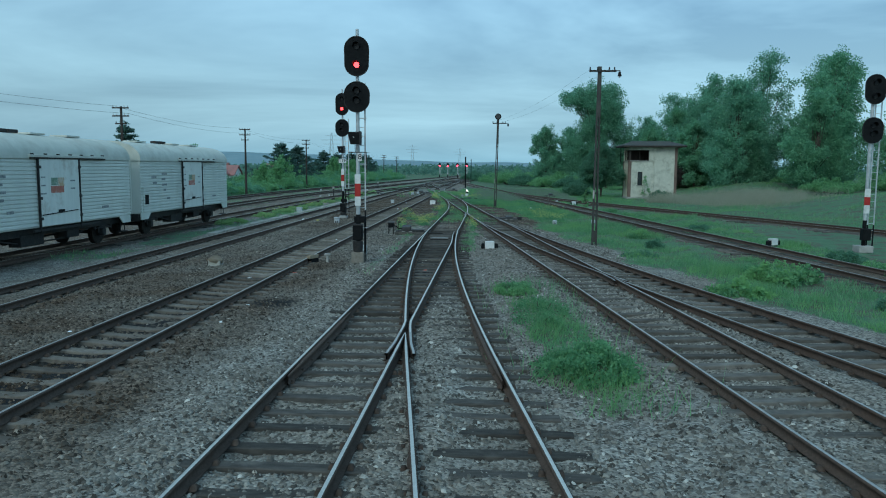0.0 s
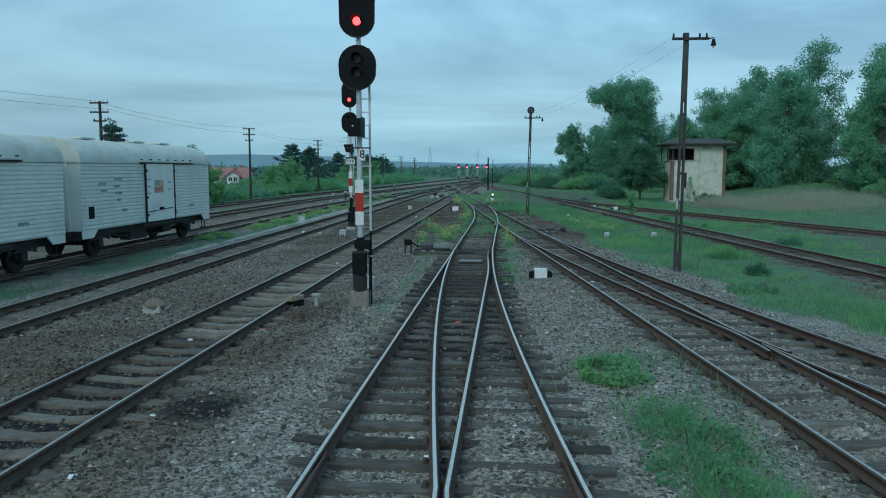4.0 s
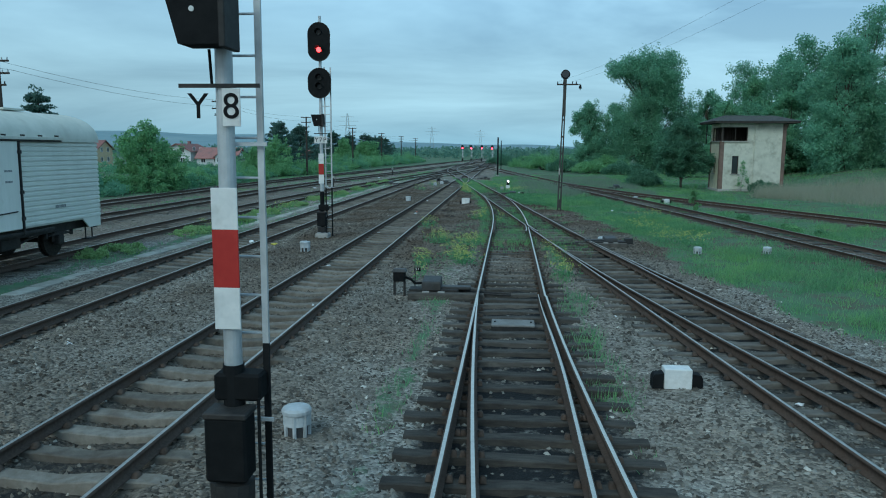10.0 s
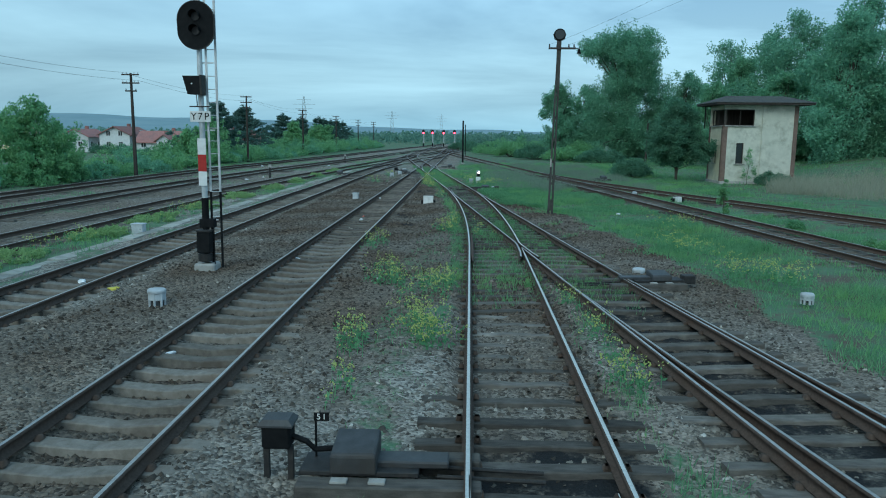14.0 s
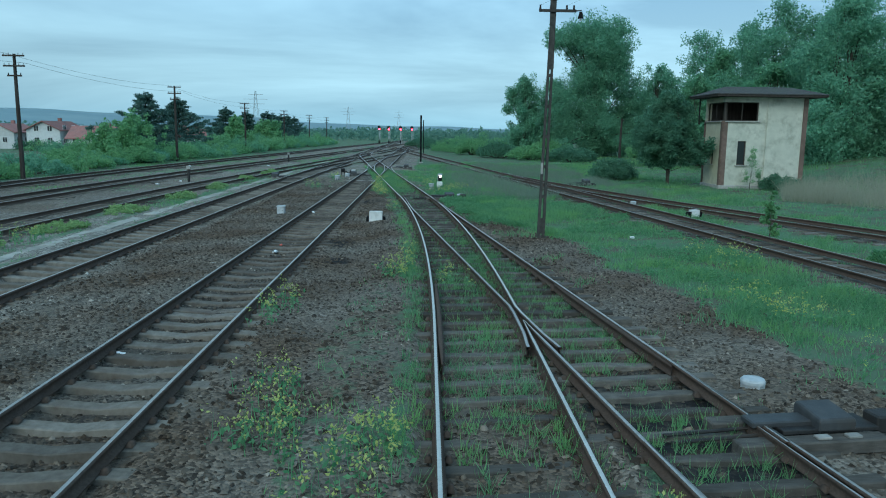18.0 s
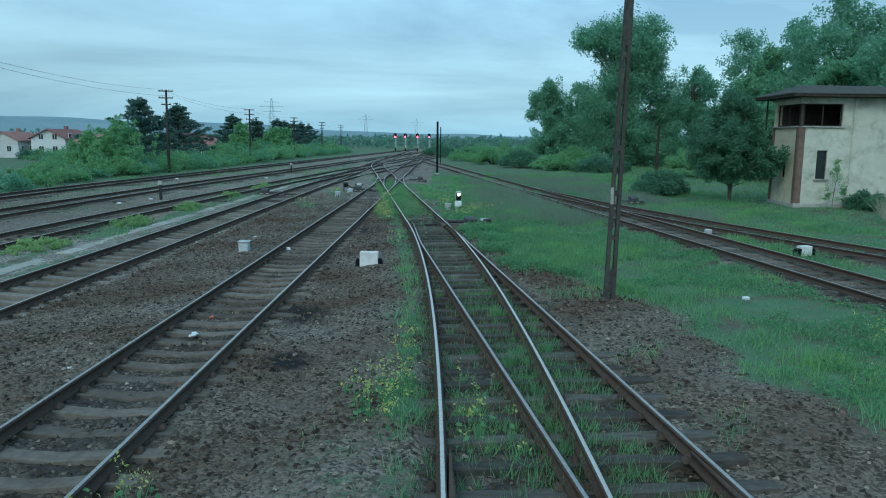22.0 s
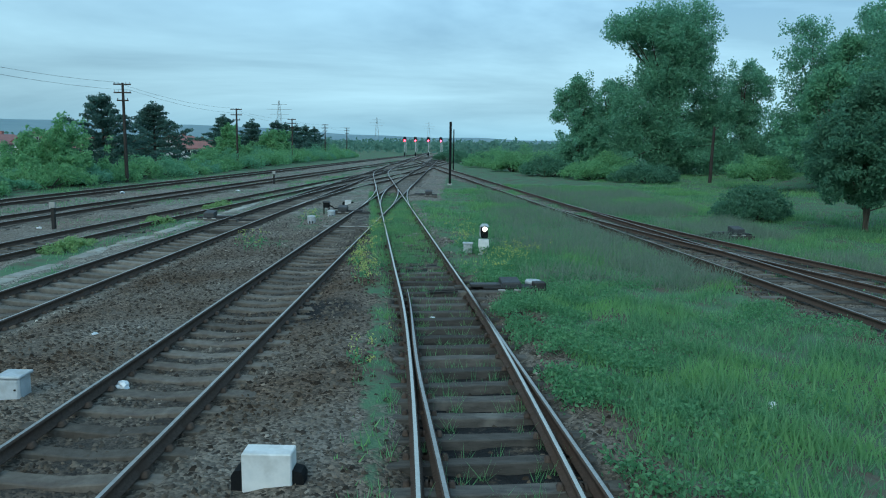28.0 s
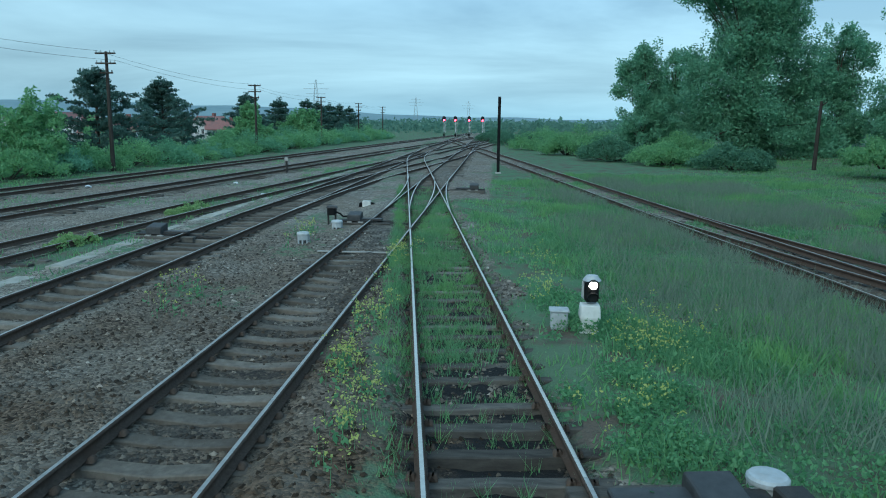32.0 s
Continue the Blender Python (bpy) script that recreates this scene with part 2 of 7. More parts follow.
M_HOUSE = surf("house_render", (0.50, 0.52, 0.53), (0.60, 0.62, 0.63), 2, 0.3, (0.44, 0.44, 0.43), rough=0.9, rand=0.12)
M_WOOD = surf("weathered_wood", (0.16, 0.13, 0.10), (0.26, 0.22, 0.17), 9, 1.2, (0.10, 0.085, 0.07), rough=0.9, bump=0.3, stretch=(1, 1, 0.15))
M_POLE_WOOD = surf("tarred_wood", (0.035, 0.030, 0.027), (0.075, 0.065, 0.058), 8, 1, rough=0.9, stretch=(1, 1, 0.1))
M_BARK = surf("bark", (0.055, 0.048, 0.040), (0.11, 0.095, 0.078), 9, 1.2, (0.07, 0.08, 0.055), rough=0.95, bump=0.6, bump_scale=20, stretch=(1, 1, 0.3))
M_POPLAR = leaf_mat("poplar_leaves", (0.108, 0.300, 0.195), (0.235, 0.505, 0.335))
M_BROAD = leaf_mat("broad_leaves", (0.106, 0.298, 0.178), (0.225, 0.492, 0.295))
M_DARK_LEAF = leaf_mat("dark_leaves", (0.064, 0.180, 0.115), (0.132, 0.300, 0.190))
M_PINE = leaf_mat("pine_needles", (0.055, 0.125, 0.112), (0.115, 0.215, 0.175), 0.7)
M_HEDGE = leaf_mat("hedge_leaves", (0.115, 0.300, 0.142), (0.248, 0.505, 0.240))
M_GRASS = leaf_mat("grass_blades", (0.074, 0.222, 0.112), (0.240, 0.485, 0.240), 0.7, (0.220, 0.455, 0.165))
M_SEED = leaf_mat("seed_head_grass", (0.165, 0.235, 0.175), (0.285, 0.365, 0.275), 0.8)
M_LIME = leaf_mat("lime_green_leaves", (0.210, 0.370, 0.150), (0.350, 0.510, 0.230), 0.7)
M_DRY = leaf_mat("dry_grass", (0.310, 0.315, 0.230), (0.470, 0.460, 0.360), 0.8)
M_WEED = leaf_mat("weed_leaves", (0.058, 0.205, 0.095), (0.205, 0.450, 0.225), 0.6)
M_FLOWER = leaf_mat("yellow_flowers", (0.400, 0.470, 0.120), (0.620, 0.660, 0.260), 0.7)
m, n, l, b = node_mat("window_glass")
b.inputs["Base Color"].default_value = (0.03, 0.035, 0.04, 1)
b.inputs["Roughness"].default_value = 0.08
M_GLASS = m
M_LENS = surf("dark_lens", (0.008, 0.010, 0.012), (0.016, 0.018, 0.02), 10, 2, rough=0.45, bump=0, rand=0)
M_RED_LIGHT = glow("red_signal_light", (1.0, 0.045, 0.05), 5.0)
M_FAR_RED = glow("far_red_signal_light", (1.0, 0.05, 0.09), 9.0)
M_WHITE_LIGHT = glow("white_signal_light", (1.0, 0.95, 0.85), 6.0)
M_BLOCK = surf("split_pale_wood", (0.22, 0.18, 0.13), (0.32, 0.27, 0.20), 9, 2, (0.14, 0.11, 0.09), rough=0.9, rand=0)
M_YELLOW = surf("yellow_paint", (0.50, 0.42, 0.06), (0.62, 0.52, 0.10), 6, 2, rough=0.6, rand=0)
M_PLASTIC = surf("litter_plastic", (0.62, 0.66, 0.68), (0.80, 0.82, 0.84), 12, 6, rough=0.4, rand=0.2)
M_LITTER_RED = surf("litter_red", (0.50, 0.08, 0.06), (0.66, 0.16, 0.12), 12, 6, rough=0.5, rand=0.2)
# distance haze is put into the hills' pale blue base colour
M_HAZED_HILL = surf("far_hills", (0.178, 0.275, 0.305), (0.210, 0.310, 0.340), 0.012, 0.003, (0.240, 0.335, 0.355), rough=1.0, bump=0, rand=0)
# leaf green lightened to imitate aerial haze over the far woods
M_HAZED_WOOD = leaf_mat("far_wood_leaves", (0.110, 0.230, 0.180), (0.170, 0.320, 0.245), 0.8)
M_PYLON = surf("galvanised_steel", (0.24, 0.27, 0.28), (0.32, 0.35, 0.36), 3, 0.5, rough=0.6, bump=0, rand=0.05)
M_SOIL_PATH = surf("pale_duct_cover", (0.27, 0.27, 0.24), (0.40, 0.395, 0.36), 4, 0.6, (0.18, 0.185, 0.14), rough=0.95, rand=0.2)

# ------------------------------------------------------------ mesh helpers
def link_mesh(name, me, mats, parent=None, label=""):
    ob = new(name, me)
    for m_ in mats if isinstance(mats, (list, tuple)) else [mats]:
        if m_.name not in [s.name for s in me.materials if s]:
            me.materials.append(m_)
    if parent:
        ob.parent = parent
    if label:
        ob["label"] = label
    return ob


def part(name, bm, material, parent=None, label="", smooth=False):
    """One bmesh as one mesh object under a thing or a part."""
    me = bpy.data.meshes.new(name)
    bmesh.ops.recalc_face_normals(bm, faces=bm.faces)
    for f in bm.faces:
        f.smooth = smooth
    bm.to_mesh(me)
    bm.free()
    return link_mesh(name, me, material, parent, label)


def from_arrays(name, verts, faces, material, parent=None, label="", smooth=False, mat_index=None):
    """A mesh from numpy arrays: faces all of one size."""
    verts, faces = np.asarray(verts, np.float32), np.asarray(faces, np.int32)
    me = bpy.data.meshes.new(name)
    k = faces.shape[1]
    me.vertices.add(len(verts))
    me.vertices.foreach_set("co", verts.ravel())
    me.loops.add(faces.size)
    me.loops.foreach_set("vertex_index", faces.ravel())
    me.polygons.add(len(faces))
    me.polygons.foreach_set("loop_start", np.arange(0, faces.size, k, dtype=np.int32))
    if smooth:
        me.polygons.foreach_set("use_smooth", np.ones(len(faces), bool))
    if mat_index is not None:
        for m_ in material:
            me.materials.append(m_)
        me.polygons.foreach_set("material_index", np.asarray(mat_index, np.int32))
    me.update(calc_edges=True)
    return link_mesh(name, me, material, parent, label)


def thing(name, at, label, category, group="", kind="", rz=0.0):
    e = new(name)
    e.matrix_basis = pose(*at, 0, 0, rz)
    return tagged(e, label, category, group, kind)


def box(bm, size, at, bevel=0.0, rot=None):
    m = Matrix.Translation(at) @ (rot if rot else Matrix()) @ Matrix.Diagonal((*size, 1))
    r = bmesh.ops.create_cube(bm, size=1, matrix=m)
    if bevel:
        es = list({e for v in r["verts"] for e in v.link_edges})
        bmesh.ops.bevel(bm, geom=es, offset=bevel, segments=1, affect="EDGES")
    return bm


def cyl(bm, r1, r2, h, at, rot=None, seg=16):
    """A cone or cylinder with its base at the point given."""
    m = Matrix.Translation(at) @ (rot if rot else Matrix()) @ Matrix.Translation((0, 0, h / 2))
    bmesh.ops.create_cone(bm, cap_ends=True, segments=seg, radius1=r1, radius2=r2, depth=h, matrix=m)
    return bm


def bar(bm, a, b_, r, seg=8, r2=None):
    """A round bar from a to b."""
    a, b_ = Vector(a), Vector(b_)
    q = (b_ - a).to_track_quat("Z", "Y").to_matrix().to_4x4()
    return cyl(bm, r, r if r2 is None else r2, (b_ - a).length, a, q, seg)


def tube(bm, pts, radii, seg=7):
    """A bent, tapered tube through a few points."""
    rings = []
    for i, p in enumerate(pts):
        d = Vector(pts[min(i + 1, len(pts) - 1)]) - Vector(pts[max(i - 1, 0)])
        q = d.to_track_quat("Z", "Y").to_matrix()
        rings.append([bm.verts.new(Vector(p) + q @ Vector((math.cos(a) * radii[i], math.sin(a) * radii[i], 0))) for a in np.arange(seg) * 2 * math.pi / seg])
    for r0, r1 in zip(rings, rings[1:]):
        for k in range(seg):
            bm.faces.new((r0[k], r0[(k + 1) % seg], r1[(k + 1) % seg], r1[k]))
    bm.faces.new(rings[0][::-1])
    bm.faces.new(rings[-1])
    return bm


def loft(bm, outlines, cap=True):
    """Skin a row of outlines (lists of points) of equal length."""
    rings = [[bm.verts.new(p) for p in o] for o in outlines]
    k = len(rings[0])
    for r0, r1 in zip(rings, rings[1:]):
        for i in range(k):
            bm.faces.new((r0[i], r0[(i + 1) % k], r1[(i + 1) % k], r1[i]))
    if cap:
        bm.faces.new(rings[0][::-1])
        bm.faces.new(rings[-1])
    return bm


def text_part(name, words, size, at, rx, rz, material, parent, label=""):
    cu = bpy.data.curves.new(name, "FONT")
    cu.body, cu.size, cu.extrude = words, size, 0.003
    cu.align_x, cu.align_y = "CENTER", "CENTER"
    tmp = bpy.data.objects.new(name, cu)
    me = bpy.data.meshes.new_from_object(tmp)
    bpy.data.objects.remove(tmp)
    me.transform(pose(*at, rx, 0, rz))
    me.materials.clear()
    return link_mesh(name, me, material, parent, label)


B = bmesh.new
RX90 = Matrix.Rotation(radians(90), 4, "X")
RY90 = Matrix.Rotation(radians(90), 4, "Y")
rng = np.random.default_rng(7)


# ------------------------------------------------------------ plan of the tracks: x of each centre line along y
def bend(y, y0, radius, most):
    """Sideways way of a line that leaves y0 on a curve and goes on straight at the slope most."""
    d = max(0.0, y - y0)
    e = min(d, radius * most)
    return e * e / (2 * radius) + (d - e) * most


def main_x(y):
    return -0.12 + 0.0055 * (y - 4) - bend(y, 48, 213, 0.125)


def branch_x(y):
    return -0.12 + 0.0055 * 32 + bend(-y, -36, 215, 0.1256)


def cross_x(y):
    return 7.495 - 0.1195 * y


def siding_x(y):
    return cross_x(y) + bend(-y, -47, 253, 0.14)


def t_one(y):
    return -4.72


def t_two(y):
    return -9.47


def t_three(y):
    return -14.4 + bend(y, 55, 450, 0.085)


def t_four(y):
    return -19.1 + bend(y, 65, 400, 0.085)


def t_five(y):
    return -24.0 + bend(y, 75, 350, 0.07)


def yard_x(y):
    return 8.05 - 0.127 * (y - 70)


def yard_far_x(y):
    return yard_x(y) + bend(-y, -100.5, 145, 0.24)


def cross_north_x(y):
    return cross_x(min(y, 128)) - 0.1195 * max(0, y - 128) + bend(y, 128, 210, 0.1195)


def scissor_x(y):
    return -9.47 + bend(y, 90, 210, 0.1195) - bend(y, 132, 210, 0.1195)


def slip_right_x(y):
    return cross_x(y) + bend(y, 92, 180, 0.1195)


def slip_left_x(y):
    return -4.72 - bend(y, 92, 180, 0.1195)


def fan_x(y):
    return -4.72 + bend(y, 146, 220, 0.09)


# ------------------------------------------------------------ ground
def smooth(a, b_, x):
    t = np.clip((x - a) / (b_ - a), 0, 1)
    return t * t * (3 - 2 * t)


_yy = np.arange(-60, 400, 1.0)
_tab = {k: np.array([f(v) for v in _yy]) for k, f in (("main_x", main_x), ("cross_x", cross_x), ("siding_x", siding_x), ("yard_x", yard_x),
                                                       ("yard_far_x", yard_far_x), ("branch_x", branch_x), ("t_three", t_three), ("t_four", t_four), ("t_five", t_five))}


def at_y(name, y):
    return np.interp(y, _yy, _tab[name])


def wob(x, y, s, k=0.0):
    """Cheap smooth wobble for uneven edges."""
    return (np.sin(x * s + 1.3 * np.sin(y * s * 0.7 + k)) + np.sin(y * s * 1.31 + 1.7 * np.sin(x * s * 0.9 + 2 * k))) * 0.5


def cover(x, y):
    """How far the ground is green: 0 bare ballast, 1 grass."""
    right = np.where(y < 47, at_y("siding_x", y) + 2.6 - 0.01 * np.maximum(0, 30 - y), at_y("cross_x", y) + 3.5 - 0.02 * (y - 47) - 1.7 * smooth(60, 66, y))
    right = np.maximum(right, at_y("cross_x", y) + 1.25) + (0.8 - 0.4 * smooth(46, 52, y)) * wob(x, y, 0.55) + 0.35 * wob(x, y, 1.7, 1)
    right = np.where(y > 100, np.maximum(right, -1.6), right)
    g = smooth(-0.5, 0.5, x - right)
    for f, half in (("yard_x", 1.15), ("yard_far_x", 1.1)):
        g = g * smooth(half - 0.5, half + 0.5, np.abs(x - at_y(f, y)) + 0.35 * wob(x, y, 1.9, 2))
    g = np.maximum(g, smooth(0.0, 0.5, 0.75 - np.abs(x + 12.15) + 0.55 * wob(x, y, 0.5, 3)) * smooth(-0.4, 0.2, wob(x, y, 0.23, 4)))
    g = np.maximum(g, smooth(0.0, 1.0, at_y("t_five", y) - 2.0 - x + 0.6 * wob(x, y, 0.6, 5)))
    g = np.maximum(g, 0.7 * smooth(0.1, 0.6, 0.55 - np.abs(x - at_y("t_five", y) - 2.4) + 0.5 * wob(x, y, 0.4, 6)))
    own = np.where(y < 76, at_y("main_x", y), at_y("cross_x", y))
    strip = smooth(0.0, 0.5, 0.44 - np.abs(x - own + 1.2) + 0.20 * wob(x, y, 2.1, 7)) * (0.85 + 0.3 * wob(x, y, 2.9, 3)) * smooth(33, 46, y) * smooth(112, 96, y)
    g = np.maximum(g, 0.85 * strip)
    mid = smooth(0.0, 0.4, 0.62 - np.abs(x - own) + 0.2 * wob(x, y, 1.8, 2)) * smooth(74.5, 79, y) * smooth(104, 90, y)
    g = np.maximum(g, 0.12 * mid)
    edge = smooth(0.0, 0.4, 0.42 + 0.30 * smooth(32, 38, y) - np.abs(x + 1.62 + 0.25 * smooth(32, 40, y)) + 0.16 * wob(x, y, 1.4, 2)) * smooth(18, 23, y) * smooth(58, 50, y)
    g = np.maximum(g, (0.58 - 0.20 * smooth(34, 38, y)) * edge)
    edge_r = smooth(0.0, 0.4, 0.40 - np.abs(x - 1.5) + 0.30 * wob(x, y, 1.6, 4)) * smooth(24, 28, y) * smooth(47, 43, y)
    g = np.maximum(g, 0.48 * edge_r)
    g = np.maximum(g, 0.62 * smooth(-0.5, 0.3, wob(x, y, 0.6, 4) + 0.4 * wob(x, y, 1.7, 2)) * smooth(-11.2, -11.6, x) * smooth(-13.7, -13.3, x) * smooth(14, 24, y))
    g = np.maximum(g, 0.42 * smooth(-0.1, 0.7, wob(x, y, 0.5, 2) + 0.4 * wob(x, y, 1.4, 6)) * smooth(-12.9, -13.6, x) * smooth(28, 44, y))
    g = np.maximum(g, 0.5 * smooth(0.15, 0.8, wob(x, y, 0.8, 5)) * smooth(-5.6, -6.2, x) * smooth(-8.4, -7.8, x) * smooth(74, 84, y))
    g = np.maximum(g, 0.5 * smooth(-0.1, 0.6, wob(x, y, 0.45, 1) + 0.4 * wob(x, y, 1.5, 6)) * smooth(80, 96, y) * smooth(0.9, 1.5, np.minimum(np.abs(x + 4.72), np.abs(x + 9.47))))
    side_ = x - at_y("cross_x", y)
    g = np.maximum(g, 0.27 * smooth(0.1, 0.8, wob(x, y, 1.2, 3) + 0.5 * wob(x, y, 3.1, 1)) * smooth(0.9, 1.3, side_) * smooth(5.0, 4.0, side_) * smooth(38, 44, y) * smooth(70, 64, y))
    g = np.maximum(g, 0.62 * smooth(0.25, 0.5, np.abs(x + 11.42)) * smooth(1.15, 0.7, np.abs(x + 11.5)) * smooth(-0.5, 0.4, wob(x, y, 0.9, 2) + 0.4 * wob(x, y, 2.3, 1)) * smooth(36, 46, y))
    tuft = 0.7 * smooth(0.0, 0.5, 1.0 - np.hypot((x - 3.75 + 0.06 * (y - 11)) / 0.8, (y - 12.5) / 4.6) + 0.3 * wob(x, y, 1.5, 8))
    g = np.maximum(g, tuft)
    return g


def rust(x, y):
    """How far brown iron dust covers the stones; thinned far off to imitate pale haze."""
    own = np.where(y < 76, at_y("main_x", y), at_y("cross_x", y))
    g = (0.5 + 0.4 * smooth(30, 46, y)) * smooth(0.0, 0.8, 1.5 - np.abs(x + 6.85) + 0.5 * wob(x, y, 0.6, 3)) * smooth(6, 22, y)
    g = np.maximum(g, 0.9 * smooth(-4.9, -4.2, x + 0.3 * wob(x, y, 0.8, 2)) * smooth(-0.4, -1.2, x - own + 0.4 * wob(x, y, 0.7, 4) + 1.5 * smooth(46, 36, y)) * (0.35 + 0.65 * smooth(34, 44, y)))
    g = np.maximum(g, 0.8 * smooth(1.2, 0.6, np.abs(x + 4.72)))
    g = np.maximum(g, 0.55 * smooth(0.9, 0.6, np.abs(x + 9.47)))
    g = np.maximum(g, 0.95 * smooth(1.4, 0.8, np.minimum(np.abs(x - own), np.abs(x - at_y("cross_x", y)))) * smooth(30, 42, y))
    g = np.maximum(g, 0.95 * smooth(0.6, 1.4, x - at_y("cross_x", y)) * smooth(34, 46, y))
    g = np.maximum(g, 0.55 * smooth(-12.6, -13.2, x))
    g = np.maximum(g, (0.85 + 0.2 * wob(x, y, 0.7, 1)) * smooth(-1.9, -3.0, x) * smooth(-8.8, -8.2, x) * smooth(36, 20, y))
    g = np.maximum(g, 0.95 * smooth(-5.3, -5.9, x) * smooth(-8.6, -8.0, x + 0.3 * wob(x, y, 0.6, 1)) * smooth(44, 54, y))
    g = np.maximum(g, 0.95 * smooth(1.9, 1.2, np.minimum(np.abs(x - at_y("yard_x", y)), np.abs(x - at_y("yard_far_x", y)))))
    return np.clip(g * (0.85 + 0.3 * wob(x, y, 1.3, 6)) * (1 - 0.8 * smooth(76, 94, y)), 0, 1)


def height(x, y):
    """Ballast shoulders near the tracks, a lower meadow beyond, a bank under the trees."""
    z = -0.050 + 0.022 * wob(x, y, 2.3) + 0.02 * wob(x, y, 0.45, 1)
    # ballast heaped over the ends of some sleepers
    for cx, amount in ((-4.72, 0.062), (-9.47, 0.062), (-0.1, 0.07 * smooth(24, 12, y)), (at_y("cross_x", y), 0.055 * smooth(34, 24, y)), (at_y("siding_x", y), 0.055 * smooth(34, 24, y)),):
        d = np.abs(x - cx)
        z = z + amount * smooth(0.85, 1.1, d) * smooth(2.3, 1.6, d)
    left = np.where(y < 76, at_y("main_x", y), at_y("cross_x", y)) - x
    z = z + 0.10 * smooth(0.92, 1.08, left) * smooth(2.7, 1.9, left) * smooth(35.5, 38, y)
    own_r = x - at_y("main_x", y)
    z = z + 0.085 * smooth(0.92, 1.08, own_r) * smooth(2.2, 1.6, own_r) * smooth(35.5, 38, y) * smooth(46, 43, y)
    right = x - at_y("cross_x", y)
    z = z + 0.085 * smooth(0.95, 1.15, right) * smooth(2.9, 2.0, right) * smooth(52, 60, y)
    z = z - 0.030 * smooth(0.74, 0.6, np.abs(x + 4.72)) * smooth(48, 54, y) * smooth(92, 86, y)
    z = z + (0.020 * wob(x, y, 2.9, 1) - 0.032 * smooth(52, 42, y) - 0.040 * smooth(53, 46, y) * smooth(19, 25, y)) * smooth(6, 12, y) * smooth(0.74, 0.6, np.abs(x + 4.72)) + (0.012 - 0.085 * smooth(34, 42, y)) * smooth(0.74, 0.6, np.abs(x + 9.47))
    z = z + (0.012 - 0.030 * smooth(46, 52, y) + 0.014 * wob(x, y, 2.7, 4)) * smooth(0.9, 0.6, np.abs(own_r)) * smooth(36.5, 38.5, y) * smooth(78, 75, y)
    z = z + (-0.016 + 0.014 * wob(x, y, 2.7, 4)) * smooth(0.9, 0.6, np.abs(right)) * smooth(43, 46, y) * smooth(78, 75, y)
    own_bay = np.minimum(np.abs(own_r), np.abs(x - at_y("branch_x", y)))
    z = z - 0.012 * smooth(1.15, 0.95, own_bay) * smooth(13, 19, y) * smooth(36.4, 35.4, y)
    z = z - 0.018 * smooth(1.0, 0.85, np.minimum(np.abs(own_r), np.abs(right))) * smooth(56, 62, y) * smooth(76, 74, y)
    bay = np.minimum(np.abs(right), np.abs(x - at_y("siding_x", y)))
    z = z - (0.024 + 0.008 * smooth(24, 32, y)) * smooth(1.05, 0.8, bay) * smooth(7, 10, y) * smooth(48, 44, y)
    z = z + 0.045 * smooth(10.5, 8.0, y) * smooth(3.4, 2.6, np.abs(x - 0.9)) * (0.6 + 0.5 * wob(x, y, 3.1, 6))
    near = np.minimum(np.abs(x - at_y("yard_x", y)), np.abs(x - at_y("yard_far_x", y)))
    z = z - 0.14 * smooth(0.5, 4.0, x - at_y("siding_x", np.minimum(y, 60)) - 1.6) * smooth(110, 70, y) * (0.12 + 0.88 * smooth(1.3, 2.6, near))
    bank = smooth(0, 9, x - 26 + 5 * smooth(70, 20, y)) * (0.9 + 0.5 * wob(x, y, 0.16, 2)) * smooth(190, 150, y)
    z = z + bank * 1.3
    z = z - 1.6 * smooth(0, 26, -x - 31)
    z = z + 0.05 * wob(x, y, 0.9, 5) * smooth(9, 14, np.abs(x))
    return z


def spaced(spans):
    out = []
    for a, b_, step in spans:
        out.extend(np.arange(a, b_, step))
    return np.array(out)


gx = spaced([(-4000, -600, 400), (-600, -120, 60), (-120, -40, 8), (-40, -14, 1.0), (-14, 10, 0.2), (10, 40, 0.8), (40, 120, 8), (120, 600, 60), (600, 4001, 400)])
gy = spaced([(-600, -60, 60), (-60, 0, 4), (0, 100, 0.22), (100, 180, 0.8), (180, 300, 6), (300, 900, 60), (900, 4801, 300)])
GX, GY = np.meshgrid(gx, gy)
GZ = height(GX, GY)
GZ = np.where((np.abs(GX) > 150) | (GY > 320), np.where(GX < -45, -1.65, -0.3), GZ) + np.where((np.abs(GX) < 14) & (GY > 0) & (GY < 110), rng.normal(0, 0.010, GX.shape), 0)
nx, ny = len(gx), len(gy)
idx = np.arange(nx * ny).reshape(ny, nx)
faces = np.stack([idx[:-1, :-1], idx[:-1, 1:], idx[1:, 1:], idx[1:, :-1]], -1).reshape(-1, 4)

m, n, l, b = node_mat("yard_ground")
at_c = n.new("ShaderNodeAttribute")
at_c.attribute_name = "cover"
f_edge, _ = noise_fac(n, l, 3.0, 6.0, 0.7, 0.3, 0.7)
cov = n.new("ShaderNodeMath")
cov.operation = "MULTIPLY_ADD"
l.new(f_edge, cov.inputs[0])
cov.inputs[1].default_value = 0.7
sub = n.new("ShaderNodeMath")
sub.operation = "ADD"
l.new(at_c.outputs["Fac"], sub.inputs[0])
sub.inputs[1].default_value = -0.35
l.new(sub.outputs[0], cov.inputs[2])
covr = n.new("ShaderNodeMapRange")
covr.inputs["From Min"].default_value, covr.inputs["From Max"].default_value = 0.35, 0.65
l.new(cov.outputs[0], covr.inputs["Value"])
